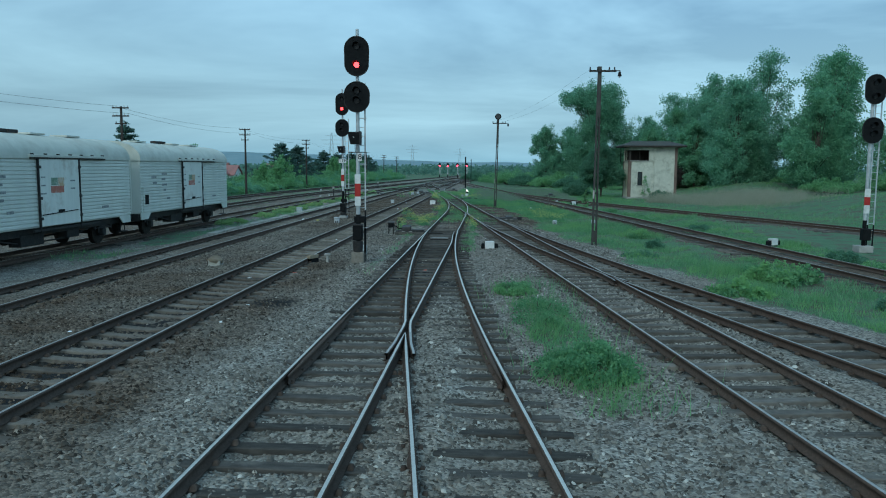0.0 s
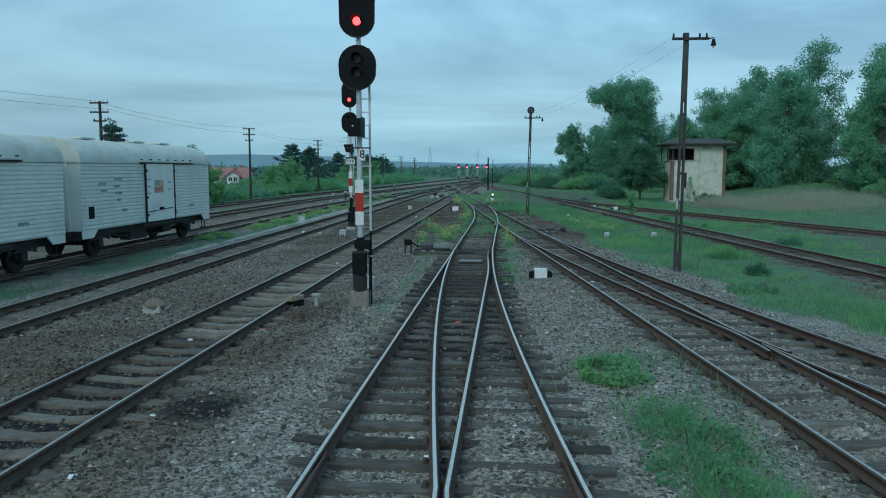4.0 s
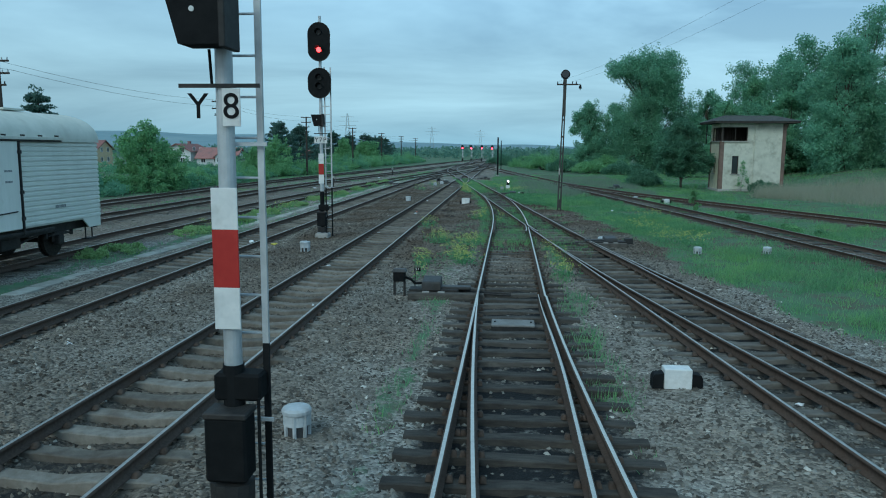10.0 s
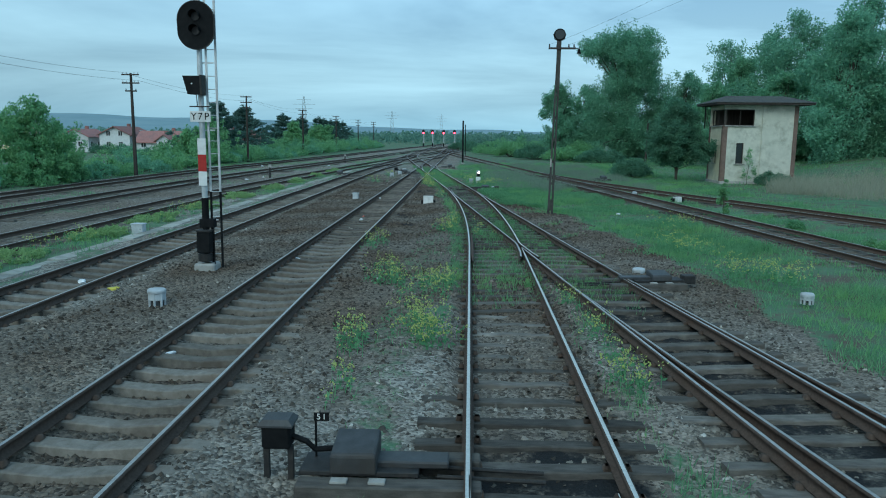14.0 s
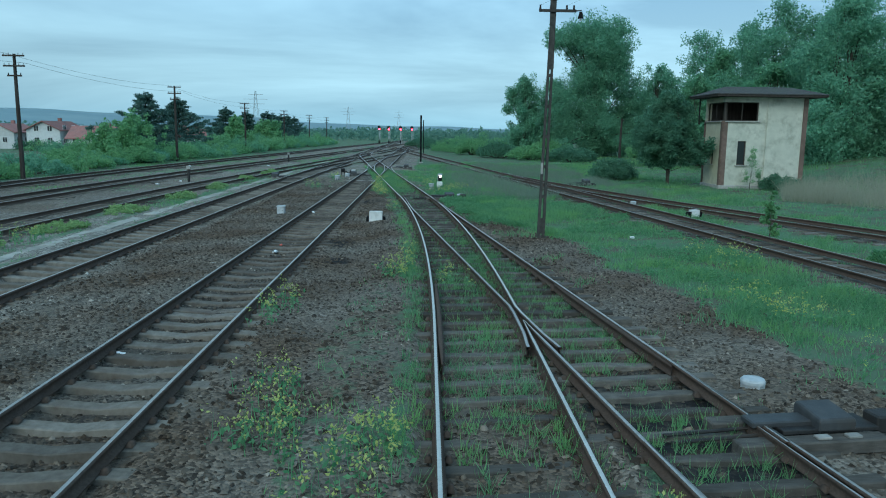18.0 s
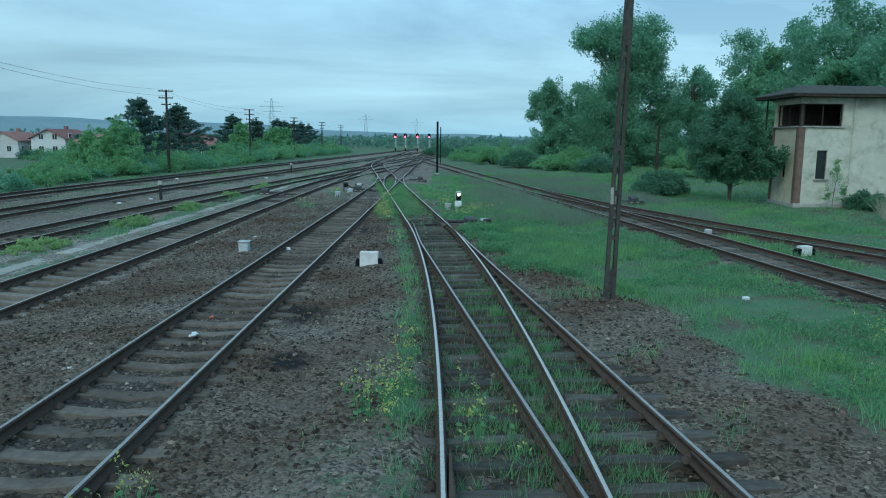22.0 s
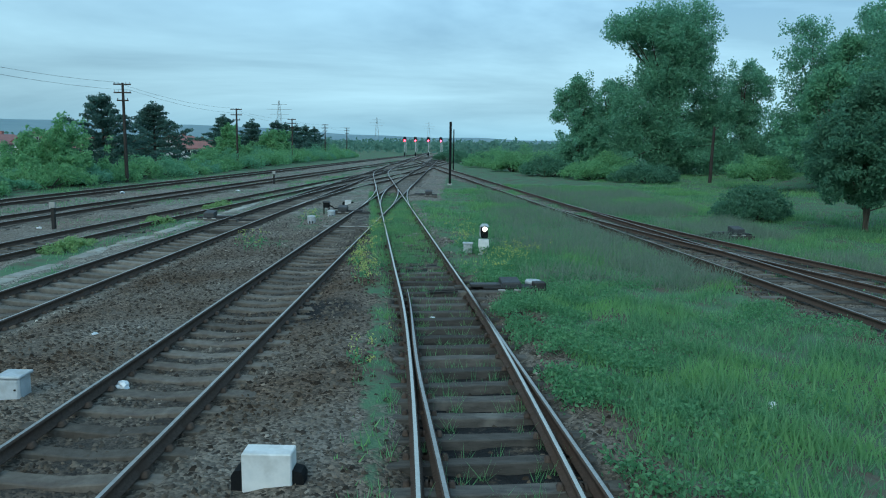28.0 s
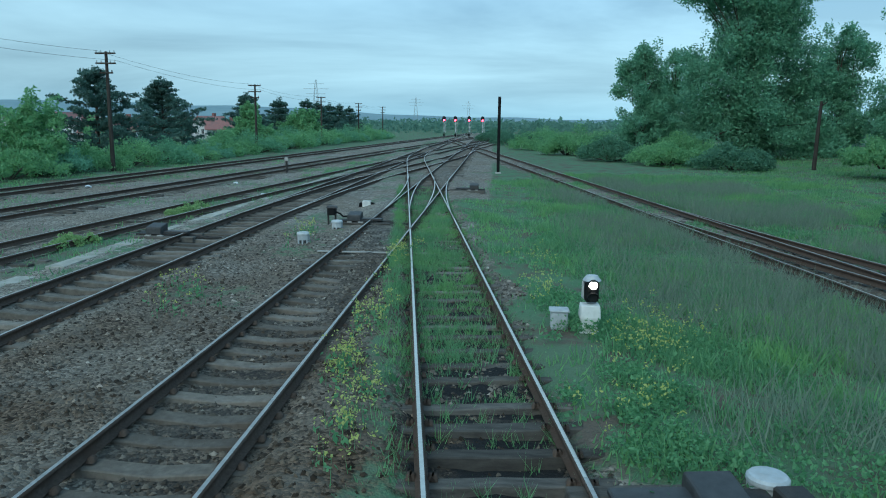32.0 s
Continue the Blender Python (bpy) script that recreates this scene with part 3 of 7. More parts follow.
# crushed stone: cells of their own grey, darker in the joints
geo = n.new("ShaderNodeNewGeometry")
vor = n.new("ShaderNodeTexVoronoi")
vor.inputs["Scale"].default_value = 25.0
warp = n.new("ShaderNodeTexNoise")
warp.inputs["Scale"].default_value, warp.inputs["Detail"].default_value = 30.0, 2.0
l.new(geo.outputs["Position"], warp.inputs["Vector"])
bent = n.new("ShaderNodeVectorMath")
bent.operation = "MULTIPLY_ADD"
l.new(warp.outputs["Color"], bent.inputs[0])
bent.inputs[1].default_value = (0.035, 0.035, 0.035)
l.new(geo.outputs["Position"], bent.inputs[2])
l.new(bent.outputs[0], vor.inputs["Vector"])
stone = n.new("ShaderNodeValToRGB")
stone.color_ramp.elements[0].color, stone.color_ramp.elements[1].color = (0.060, 0.056, 0.050, 1), (0.440, 0.418, 0.372, 1)
sepc = n.new("ShaderNodeSeparateColor")
l.new(vor.outputs["Color"], sepc.inputs[0])
l.new(sepc.outputs[0], stone.inputs[0])
f_brown, _ = noise_fac(n, l, 0.22, 4.0, 0.6, 0.42, 0.62)
col = mix(n, l, f_brown, stone.outputs[0], (0.90, 0.82, 0.76), "MULTIPLY")
at_r = n.new("ShaderNodeAttribute")
at_r.attribute_name = "rust"
col = mix(n, l, at_r.outputs["Fac"], col, (0.44, 0.340, 0.280), "MULTIPLY")
f_dirt, _ = noise_fac(n, l, 1.1, 6.0, 0.65, 0.45, 0.75)
col = mix(n, l, f_dirt, col, (0.150, 0.130, 0.108))
at_o = n.new("ShaderNodeAttribute")
at_o.attribute_name = "oil"
f_oil, _ = noise_fac(n, l, 2.2, 5.0, 0.65, 0.25, 0.6)
oil = n.new("ShaderNodeMath")
oil.operation = "MULTIPLY"
l.new(at_o.outputs["Fac"], oil.inputs[0])
l.new(f_oil, oil.inputs[1])
col = mix(n, l, oil.outputs[0], col, (0.020, 0.021, 0.022))
f_g, _ = noise_fac(n, l, 2.0, 6.0, 0.7)
green = mix(n, l, f_g, (0.075, 0.158, 0.092), (0.120, 0.232, 0.130))
f_g2, _ = noise_fac(n, l, 0.12, 4.0, 0.6, 0.5, 0.75)
green = mix(n, l, f_g2, green, (0.120, 0.165, 0.115))
f_g3, _ = noise_fac(n, l, 1.0, 6.0, 0.7, 0.48, 0.62)
green = mix(n, l, f_g3, green, (0.125, 0.104, 0.085))
col = mix(n, l, covr.outputs[0], col, green)
l.new(col, b.inputs["Base Color"])
b.inputs["Roughness"].default_value = 0.95
b.inputs["Specular IOR Level"].default_value = 0.15
bp = n.new("ShaderNodeBump")
bp.inputs["Strength"].default_value, bp.inputs["Distance"].default_value = 0.6, 0.04
dst = n.new("ShaderNodeMath")
dst.operation = "SUBTRACT"
dst.inputs[0].default_value = 1.0
l.new(vor.outputs["Distance"], dst.inputs[1])
l.new(dst.outputs[0], bp.inputs["Height"])
l.new(bp.outputs[0], b.inputs["Normal"])
M_GROUND = m

ground = from_arrays("ground", np.stack([GX, GY, GZ], -1).reshape(-1, 3), faces, M_GROUND, smooth=True)
tagged(ground, "grey and rusty brown crushed stone ballast with green grass verges", "ground", kind="structure")
a_c = ground.data.attributes.new("cover", "FLOAT", "POINT")
a_c.data.foreach_set("value", np.where((np.abs(GX) > 60) | (GY > 300), 1.0, cover(GX, GY)).astype(np.float32).ravel())
a_o = ground.data.attributes.new("oil", "FLOAT", "POINT")
a_r = ground.data.attributes.new("rust", "FLOAT", "POINT")
a_r.data.foreach_set("value", rust(GX, GY).astype(np.float32).ravel())
oil_shade_map = smooth(0.9, 0.5, np.abs(GX + 4.72)) * (smooth(30, 20, GY) + 0.35 + 0.35 * smooth(40, 50, GY) * smooth(100, 90, GY))
oil_shade_map = np.maximum(oil_shade_map, 0.6 * smooth(0.85, 0.6, np.abs(GX + 9.47)) * smooth(30, 40, GY) * smooth(110, 95, GY))
# greasy beds of the three turnouts, with the shade between sleepers painted in
bed = np.minimum(np.abs(GX - at_y("cross_x", GY)), np.abs(GX - at_y("siding_x", GY)))
oil_shade_map = np.maximum(oil_shade_map, 1.15 * smooth(1.05, 0.85, bed) * smooth(22, 30, GY) * smooth(49, 45, GY))
bed = np.minimum(np.abs(GX - at_y("main_x", GY)), np.abs(GX - at_y("branch_x", GY)))
oil_shade_map = np.maximum(oil_shade_map, 1.5 * smooth(1.2, 1.0, bed) * smooth(15, 20, GY) * smooth(36.5, 35, GY))
oil_shade_map = np.maximum(oil_shade_map, 1.6 * smooth(1.0, 0.8, np.abs(GX - at_y("cross_x", GY))) * smooth(57, 62, GY) * smooth(92, 86, GY))
for ox, oy, orad in ((-3.5, 58.5, 0.9), (-3.48, 71.5, 1.1), (-3.0, 55.5, 0.5), (-3.0, 15.5, 0.8)):
    oil_shade_map = np.maximum(oil_shade_map, 1.6 * smooth(orad, orad * 0.3, np.hypot(GX - ox, (GY - oy) * 0.8)))
bed = np.minimum(np.abs(GX - at_y("main_x", GY)), np.abs(GX - at_y("cross_x", GY)))
oil_shade_map = np.maximum(oil_shade_map, 0.75 * smooth(1.0, 0.8, bed) * smooth(42, 52, GY) * smooth(78, 74, GY))
a_o.data.foreach_set("value", oil_shade_map.astype(np.float32).ravel())


# ------------------------------------------------------------ railway tracks
GAUGE = 0.7535
PROFILE = [(-0.065, 0.020), (-0.065, 0.032), (-0.013, 0.048), (-0.010, 0.122), (-0.036, 0.134), (-0.037, 0.157), (-0.021, 0.170),
           (0.021, 0.170), (0.037, 0.157), (0.036, 0.134), (0.010, 0.122), (0.013, 0.048), (0.065, 0.032), (0.065, 0.020)]


def rail(track, f, side, y0, y1, top, step=1.0, taper0=0.0, taper1=0.0, name="rail", label="", off=0.0):
    """One rail along the centre line f. A taper thins its end to a blade."""
    ys = np.linspace(y0, y1, max(2, int(abs(y1 - y0) / step) + 1))
    k = len(PROFILE)
    vs = []
    for y in ys:
        sl = (f(y + 0.05) - f(y - 0.05)) / 0.1
        w = math.hypot(1, sl)
        cx, cy = f(y) + (side * GAUGE + off) / w, y - (side * GAUGE + off) * sl / w * 0
        thin = 1.0
        if taper0:
            thin = min(thin, 0.25 + 0.75 * (y - y0) / taper0)
        if taper1:
            thin = min(thin, 0.25 + 0.75 * (y1 - y) / taper1)
        for px, pz in PROFILE:
            vs.append((cx + px * thin * w, cy, pz))
    fs, mi = [], []
    for i in range(len(ys) - 1):
        for j in range(k):
            a, c = i * k + j, i * k + (j + 1) % k
            fs.append((a, c, c + k, a + k))
            mi.append(1 if j == 6 else 0)
    return from_arrays(name, vs, fs, [M_RAIL_SIDE, top], track, label, mat_index=mi)


def sleeper_mesh(name, long, wide, high, material, sag=0.0, rough=0.0, seed=0):
    """A sleeper along x with its top at 0; concrete ones dip towards the middle."""
    r = random.Random(seed)
    bm = B()
    xs = [-0.5, -0.42, -0.30, -0.15, 0, 0.15, 0.30, 0.42, 0.5]
    outs = []
    for u in xs:
        dip = sag * max(0, 1 - abs(u) / 0.26) + (0.03 if abs(u) > 0.45 and sag else 0)
        j = lambda: r.uniform(-rough, rough)
        zt, w = -dip + j(), wide / 2 + j()
        outs.append([(u * long, -w, -high), (u * long, -w + 0.012, zt - 0.012), (u * long, -w + 0.03, zt), (u * long, w - 0.03, zt + j() * 0.5), (u * long, w - 0.012, zt - 0.012), (u * long, w, -high)])
    loft(bm, outs)
    bmesh.ops.recalc_face_normals(bm, faces=bm.faces)
    me = bpy.data.meshes.new(name)
    bm.to_mesh(me)
    bm.free()
    me.materials.append(material)
    return me


SLEEPERS = {"concrete": [sleeper_mesh("concrete_sleeper", 2.5, 0.27, 0.16, M_CONCRETE_SLEEPER, 0.055, 0.004, s) for s in range(3)],
            "dusty": [sleeper_mesh("dusty_sleeper", 2.5, 0.27, 0.16, M_DUSTY_SLEEPER, 0.055, 0.006, s + 20) for s in range(3)],
            "old": [sleeper_mesh("old_timber_sleeper", 2.6, 0.215, 0.16, M_OLD_TIMBER, 0.0, 0.016, s + 10) for s in range(4)],
            "timber": [sleeper_mesh("timber_sleeper", 2.6, 0.225, 0.16, M_WOOD_SLEEPER, 0.0, 0.010, s) for s in range(4)]}


def sleepers(track, f, y0, y1, kind, step=0.63, g=None, sink=0.0, plates=True):
    """Sleepers square to the line f, or long timbers that carry both f and g."""
    pv, pf = [], []
    r = random.Random(int(y0 * 10) + len(track.name))
    y = y0
    while y < y1:
        sl = (f(y + 0.1) - f(y - 0.1)) / 0.2
        lo = hi = f(y)
        if g:
            lo, hi = min(lo, g(y)), max(hi, g(y))
        o = new("sleeper", r.choice(SLEEPERS[kind]))
        o.parent = track
        jit = 0.05 if kind not in ("concrete", "dusty") else 0.03
        extra = (hi - lo) / 2.6 if kind not in ("concrete", "dusty") else 0.0
        o.location = ((lo + hi) / 2 + r.uniform(-1, 1) * jit, y + r.uniform(-1, 1) * jit * 0.6, 0.012 - sink + r.uniform(-0.012, 0.004))
        o.rotation_euler = (0, r.uniform(-0.006, 0.006), math.atan(-sl) * 0.9 + r.uniform(-1, 1) * jit * 0.25)
        o.scale = (1 + extra + r.uniform(0, 0.03), 1 + r.uniform(-0.08, 0.06), 1)
        if plates:
            for c in {f(y), g(y) if g else f(y)}:
                for s in (-1, 1):
                    pv.append((c + s * GAUGE, y))
        y += step * (1 + r.uniform(-0.02, 0.02))
    if plates and pv:
        pts = np.array(pv)
        tv, tf = [], []
        for (x, yy) in pts:
            for dx in (-0.105, 0.105):
                base = len(tv)
                for sx, sy, sz in ((-1, -1, 0), (1, -1, 0), (1, 1, 0), (-1, 1, 0), (-0.6, -0.6, 1), (0.6, -0.6, 1), (0.6, 0.6, 1), (-0.6, 0.6, 1)):
                    tv.append((x + dx + sx * 0.038, yy + sy * 0.06, 0.012 + sz * 0.05))
                tf += [(base, base + 1, base + 5, base + 4), (base + 1, base + 2, base + 6, base + 5), (base + 2, base + 3, base + 7, base + 6), (base + 3, base, base + 4, base + 7), (base + 4, base + 5, base + 6, base + 7)]
        fo = from_arrays("fastenings", tv, tf, M_PLATE, track)
        fo["kind"] = "stuff"


def track(label):
    t = new("railway_track")
    return tagged(t, label, "railway track", "tracks of the yard", "structure")


def rails(t, f, y0, y1, top):
    for s in (-1, 1):
        rail(t, f, s, y0, y1, top)


FAR = 330
own = track("worn main track with shiny rails on dark timber sleepers")


def meet(f, g):
    """The y at which the left rail of f crosses the right rail of g."""
    lo, hi = -10.0, 70.0
    for _ in range(50):
        mid_ = (lo + hi) / 2
        if f(mid_) - g(mid_) > 2 * GAUGE:
            lo = mid_
        else:
            hi = mid_
    return lo


def frog(outer, inner, f, g, y_near, f_end, g_end, top_f, top_g, open_f=0.0, open_g=0.0, wing=1.7):
    """A common crossing: the left rail of f and the right rail of g meet in a nose, flanked by bent wing rails.
    open_f and open_g: how far the far ends of the two rails stand off as open switch blades."""
    yf = meet(f, g)
    a = lambda y: f(y) - GAUGE
    c = lambda y: g(y) + GAUGE
    blade_a = lambda y: min(a(y), c(y) - 0.095) + open_f * float(smooth(f_end - 6.5, f_end, y))
    blade_c = lambda y: max(c(y), a(y) + 0.095) + open_g * float(smooth(g_end - 6.5, g_end, y))
    rail(outer, a, 0, y_near, yf - 0.12, top_f, taper1=0.7)
    rail(inner, c, 0, y_near, yf - 0.12, top_g, taper1=0.7)
    rail(outer, blade_a, 0, yf - 0.05, f_end, top_f, step=0.5, taper1=4)
    rail(inner, blade_c, 0, yf - 0.05, g_end, top_g, step=0.5, taper1=4)
    rail(outer, lambda y: c(y) - 0.095 - 0.035 * float(smooth(yf - wing * 0.5, yf - wing, y)), 0, yf - wing, yf - 0.05, M_RAIL_DULL, step=0.2, name="wing_rail")
    rail(inner, lambda y: a(y) + 0.095 + 0.035 * float(smooth(yf - wing * 0.5, yf - wing, y)), 0, yf - wing, yf - 0.05, M_RAIL_DULL, step=0.2, name="wing_rail")


rail(own, lambda y: main_x(y) + (cross_x(y) - main_x(y)) * float(smooth(69, 76, y)), -1, -12, 76, M_RAIL_TOP)
rail(own, main_x, 1, 34.0, 44.0, M_RAIL_TOP)
sleepers(own, main_x, -6, 3.0, "timber")
sleepers(own, main_x, 3.0, 36.5, "timber", g=branch_x)
sleepers(own, main_x, 37.0, 41.5, "old", sink=0.02)
branch = track("curved branch track with shiny rails joining at a turnout")
frog(branch, own, branch_x, main_x, -12, 34.5, 34.2, M_RAIL_TOP, M_RAIL_TOP, open_g=-0.15)
rail(branch, branch_x, 1, -12, 34.0, M_RAIL_TOP)
cross = track("long diagonal track on dark timber sleepers, weeds between its rails")
rail(cross, cross_x, -1, -12, 44, M_RAIL_DULL)
rail(cross, cross_x, -1, 76, 128, M_RAIL_TOP)
frog(cross, own, cross_x, main_x, 44, 73.0, 73.4, M_RAIL_DULL, M_RAIL_TOP, open_f=0.17)
rail(cross, cross_x, 1, 44, 74, M_RAIL_DULL)
rail(cross, cross_x, 1, 74, 128, M_RAIL_TOP)
rails(cross, cross_north_x, 128, 156, M_RAIL_TOP)
sleepers(cross, cross_x, 42, 50, "old", g=main_x)
sleepers(cross, cross_x, 50.2, 76.5, "timber", g=main_x)
sleepers(cross, cross_x, 77, 92, "old", sink=0.015)
sleepers(cross, cross_x, 92.4, 113, "old", g=t_one)
siding = track("rusty siding joining the diagonal track at a turnout")
frog(siding, cross, siding_x, cross_x, -12, 44.0, 44.6, M_RAIL_DULL, M_RAIL_DULL, open_g=-0.10, wing=0.7)
rail(siding, siding_x, 1, -14, 46.5, M_RAIL_DULL, taper1=4)
sleepers(siding, cross_x, 8, 30, "old", g=siding_x)
sleepers(siding, cross_x, 30.3, 41.6, "old", g=siding_x)
sleepers(siding, siding_x, -8, 8, "old", sink=0.02)
sleepers(siding, cross_x, -8, 7.6, "old", sink=0.02)
one = track("straight track on dusty concrete sleepers with worn rails")
rails(one, t_one, -20, FAR, M_RAIL_DULL)
sleepers(one, t_one, -4, 20, "dusty")
sleepers(one, t_one, 20.3, 50, "concrete")
sleepers(one, t_one, 50.3, 84, "dusty", sink=0.01)
sleepers(one, t_one, 84.4, 92, "old")
sleepers(one, t_one, 113.5, 170, "old", plates=False)
two = track("straight track on concrete sleepers beside pale ballast")
rails(two, t_two, -20, FAR, M_RAIL_DULL)
sleepers(two, t_two, 6, 34, "dusty", sink=0.02)
sleepers(two, t_two, 34.3, 84, "concrete")
sleepers(two, t_two, 84.5, 112, "old", g=scissor_x, plates=False)
sleepers(two, t_two, 113, 170, "old", plates=False)
three = track("old rusty track with grass at its side")
rails(three, t_three, -20, FAR - 80, M_RAIL_DULL)
sleepers(three, t_three, 12, 140, "old", sink=0.04, plates=False)
four = track("old rusty track sunk in grey gravel")
rails(four, t_four, -20, FAR - 60, M_RAIL_DULL)
sleepers(four, t_four, 40, 150, "old", sink=0.05, plates=False)
five = track("rusty outermost track along the green hedge")
rails(five, t_five, -20, FAR - 30, M_RAIL_DULL)
sleepers(five, t_five, 50, 150, "old", sink=0.05, plates=False)
yard = track("rusty yard track through tall grass on old timbers")
rails(yard, yard_x, -5, 210, M_RAIL_DULL)
sleepers(yard, yard_x, 16, 76, "old", sink=0.05, plates=False)
sleepers(yard, yard_x, 76.4, 98, "old", g=yard_far_x, sink=0.05, plates=False)
sleepers(yard, yard_x, 98.4, 130, "old", sink=0.05, plates=False)
yard_far = track("rusty outer yard track joining at a turnout")
rail(yard_far, yard_far_x, -1, 5, 97, M_RAIL_DULL, taper1=4)
rail(yard_far, yard_far_x, 1, 5, 98.5, M_RAIL_DULL, taper1=4)
sleepers(yard_far, yard_far_x, 40, 76, "old", sink=0.05, plates=False)
scissor = track("crossover track with shiny rails between two main tracks")
rail(scissor, scissor_x, -1, 92, 158, M_RAIL_TOP, taper0=4)
rail(scissor, scissor_x, 1, 91, 158, M_RAIL_TOP, taper0=4)
slips = track("curved slip rails inside the diamond crossing")
rail(slips, slip_right_x, 1, 92, 114, M_RAIL_TOP, taper0=4, taper1=4)
rail(slips, slip_right_x, -1, 94, 112, M_RAIL_TOP, taper0=4, taper1=4)
rail(slips, slip_left_x, -1, 92, 114, M_RAIL_TOP, taper0=4, taper1=4)
rail(slips, slip_left_x, 1, 94, 112, M_RAIL_TOP, taper0=4, taper1=4)
fan = track("far track fanning out towards the exit signals")
rails(fan, fan_x, 146, FAR, M_RAIL_DULL)
# check rails beside the crossing noses
rail(own, main_x, -1, 8.5, 13.5, M_RAIL_SIDE, name="check_rail", off=0.085, taper0=0.8, taper1=0.8)
rail(branch, branch_x, 1, 8.5, 13.5, M_RAIL_SIDE, name="check_rail", off=-0.085, taper0=0.8, taper1=0.8)
rail(own, main_x, -1, 46.5, 52.0, M_RAIL_SIDE, name="check_rail", off=0.085, taper0=0.8, taper1=0.8)
rail(cross, cross_x, 1, 46.5, 52.0, M_RAIL_SIDE, name="check_rail", off=-0.085, taper0=0.8, taper1=0.8)


# ------------------------------------------------------------ colour-light signals
def oval(w, h, n=28):
    """Outline of a signal's backing plate: a tall rounded shape in x and z."""
    r = w / 2
    pts = []
    for k in range(n):
        a = 2 * math.pi * k / n
        x, z = math.cos(a) * r, math.sin(a) * r
        pts.append((x, z + (max(0, h / 2 - r) if z >= 0 else -max(0, h / 2 - r))))
    return pts


def signal_head(parent, at, w, h, lamps, lens=0.095):
    """Backing plate with a raised rim, hooded lenses and a housing behind. lamps: (height, lit material or None)."""
    x, y, z = at
    bm = B()
    o = oval(w, h)
    loft(bm, [[(x + px, y + d, z + pz) for px, pz in o] for d in (0.0, 0.03)])
    head = part("backing_plate", bm, M_BLACK, parent)
    bm = B()
    inner = [(px * 0.96, pz * 0.965) for px, pz in o]
    ring_o = [bm.verts.new((x + px, y - 0.015, z + pz)) for px, pz in o]
    ring_i = [bm.verts.new((x + px, y - 0.015, z + pz)) for px, pz in inner]
    ring_b = [bm.verts.new((x + px, y + 0.0, z + pz)) for px, pz in o]
    for k in range(len(o)):
        j = (k + 1) % len(o)
        bm.faces.new((ring_o[k], ring_o[j], ring_i[j], ring_i[k]))
        bm.faces.new((ring_o[k], ring_o[j], ring_b[j], ring_b[k]))
    part("rim", bm, M_DARK_IRON, head)
    part("lamp_housing", box(B(), (w * 0.5, 0.28, h * 0.72), (x, y + 0.17, z), 0.03), M_BLACK, head)
    for lz, lit in lamps:
        bm = B()
        cyl(bm, lens, lens, 0.03, (x, y - 0.002, z + lz), RX90, 18)
        part("lens", bm, lit or M_LENS, head, "glowing red lens" if lit else "")
        bm = B()
        n = 12
        rows_ = []
        for dep in (0.0, -0.20):
            rows_.append([(x + math.cos(a) * lens * 1.3, y + dep, z + lz + math.sin(a) * lens * 1.3 + (0.02 if dep else 0)) for a in np.linspace(-0.25, math.pi + 0.25, n)])
        vv = [[bm.verts.new(p) for p in r_] for r_ in rows_]
        for k in range(n - 1):
            bm.faces.new((vv[0][k], vv[0][k + 1], vv[1][k + 1], vv[1][k]))
        hood = part("hood", bm, M_BLACK, head)
        so = hood.modifiers.new("thick", "SOLIDIFY")
        so.thickness = 0.008
    return head


def ladder(parent, x, y, z0, z1, wide, dark_to, single=False):
    for sx in ((wide / 2,) if single else (-wide / 2, wide / 2)):
        if dark_to > z0:
            part("ladder_rail", box(B(), (0.05, 0.03, dark_to - z0), (x + sx, y, (z0 + dark_to) / 2)), M_BLACK, parent)
        part("ladder_rail", box(B(), (0.05, 0.03, z1 - dark_to), (x + sx, y, (dark_to + z1) / 2)), M_ALU, parent)
    z = z0 + 0.35
    me = None
    while z < z1:
        if me is None:
            rung = part("ladder_rung", bar(B(), (-wide / 2, 0, 0), (wide / 2, 0, 0), 0.010, 6), M_ALU, parent)
            me = rung.data
        else:
            rung = new("ladder_rung", me)
            rung.parent = parent
        rung.location = (x, y, z)
        z += 0.31


def plate_text(parent, words, x, y, z, w, h, size):
    pl = part("sign_plate", box(B(), (w, 0.012, h), (x, y, z), 0.004), M_WHITE, parent)
    for k, ch in enumerate(words.split()):
        text_part("letter", ch, size, (x + (k - (len(words.split()) - 1) / 2) * size * 0.66, y - 0.009, z), 90, 0, M_BLACK, pl)


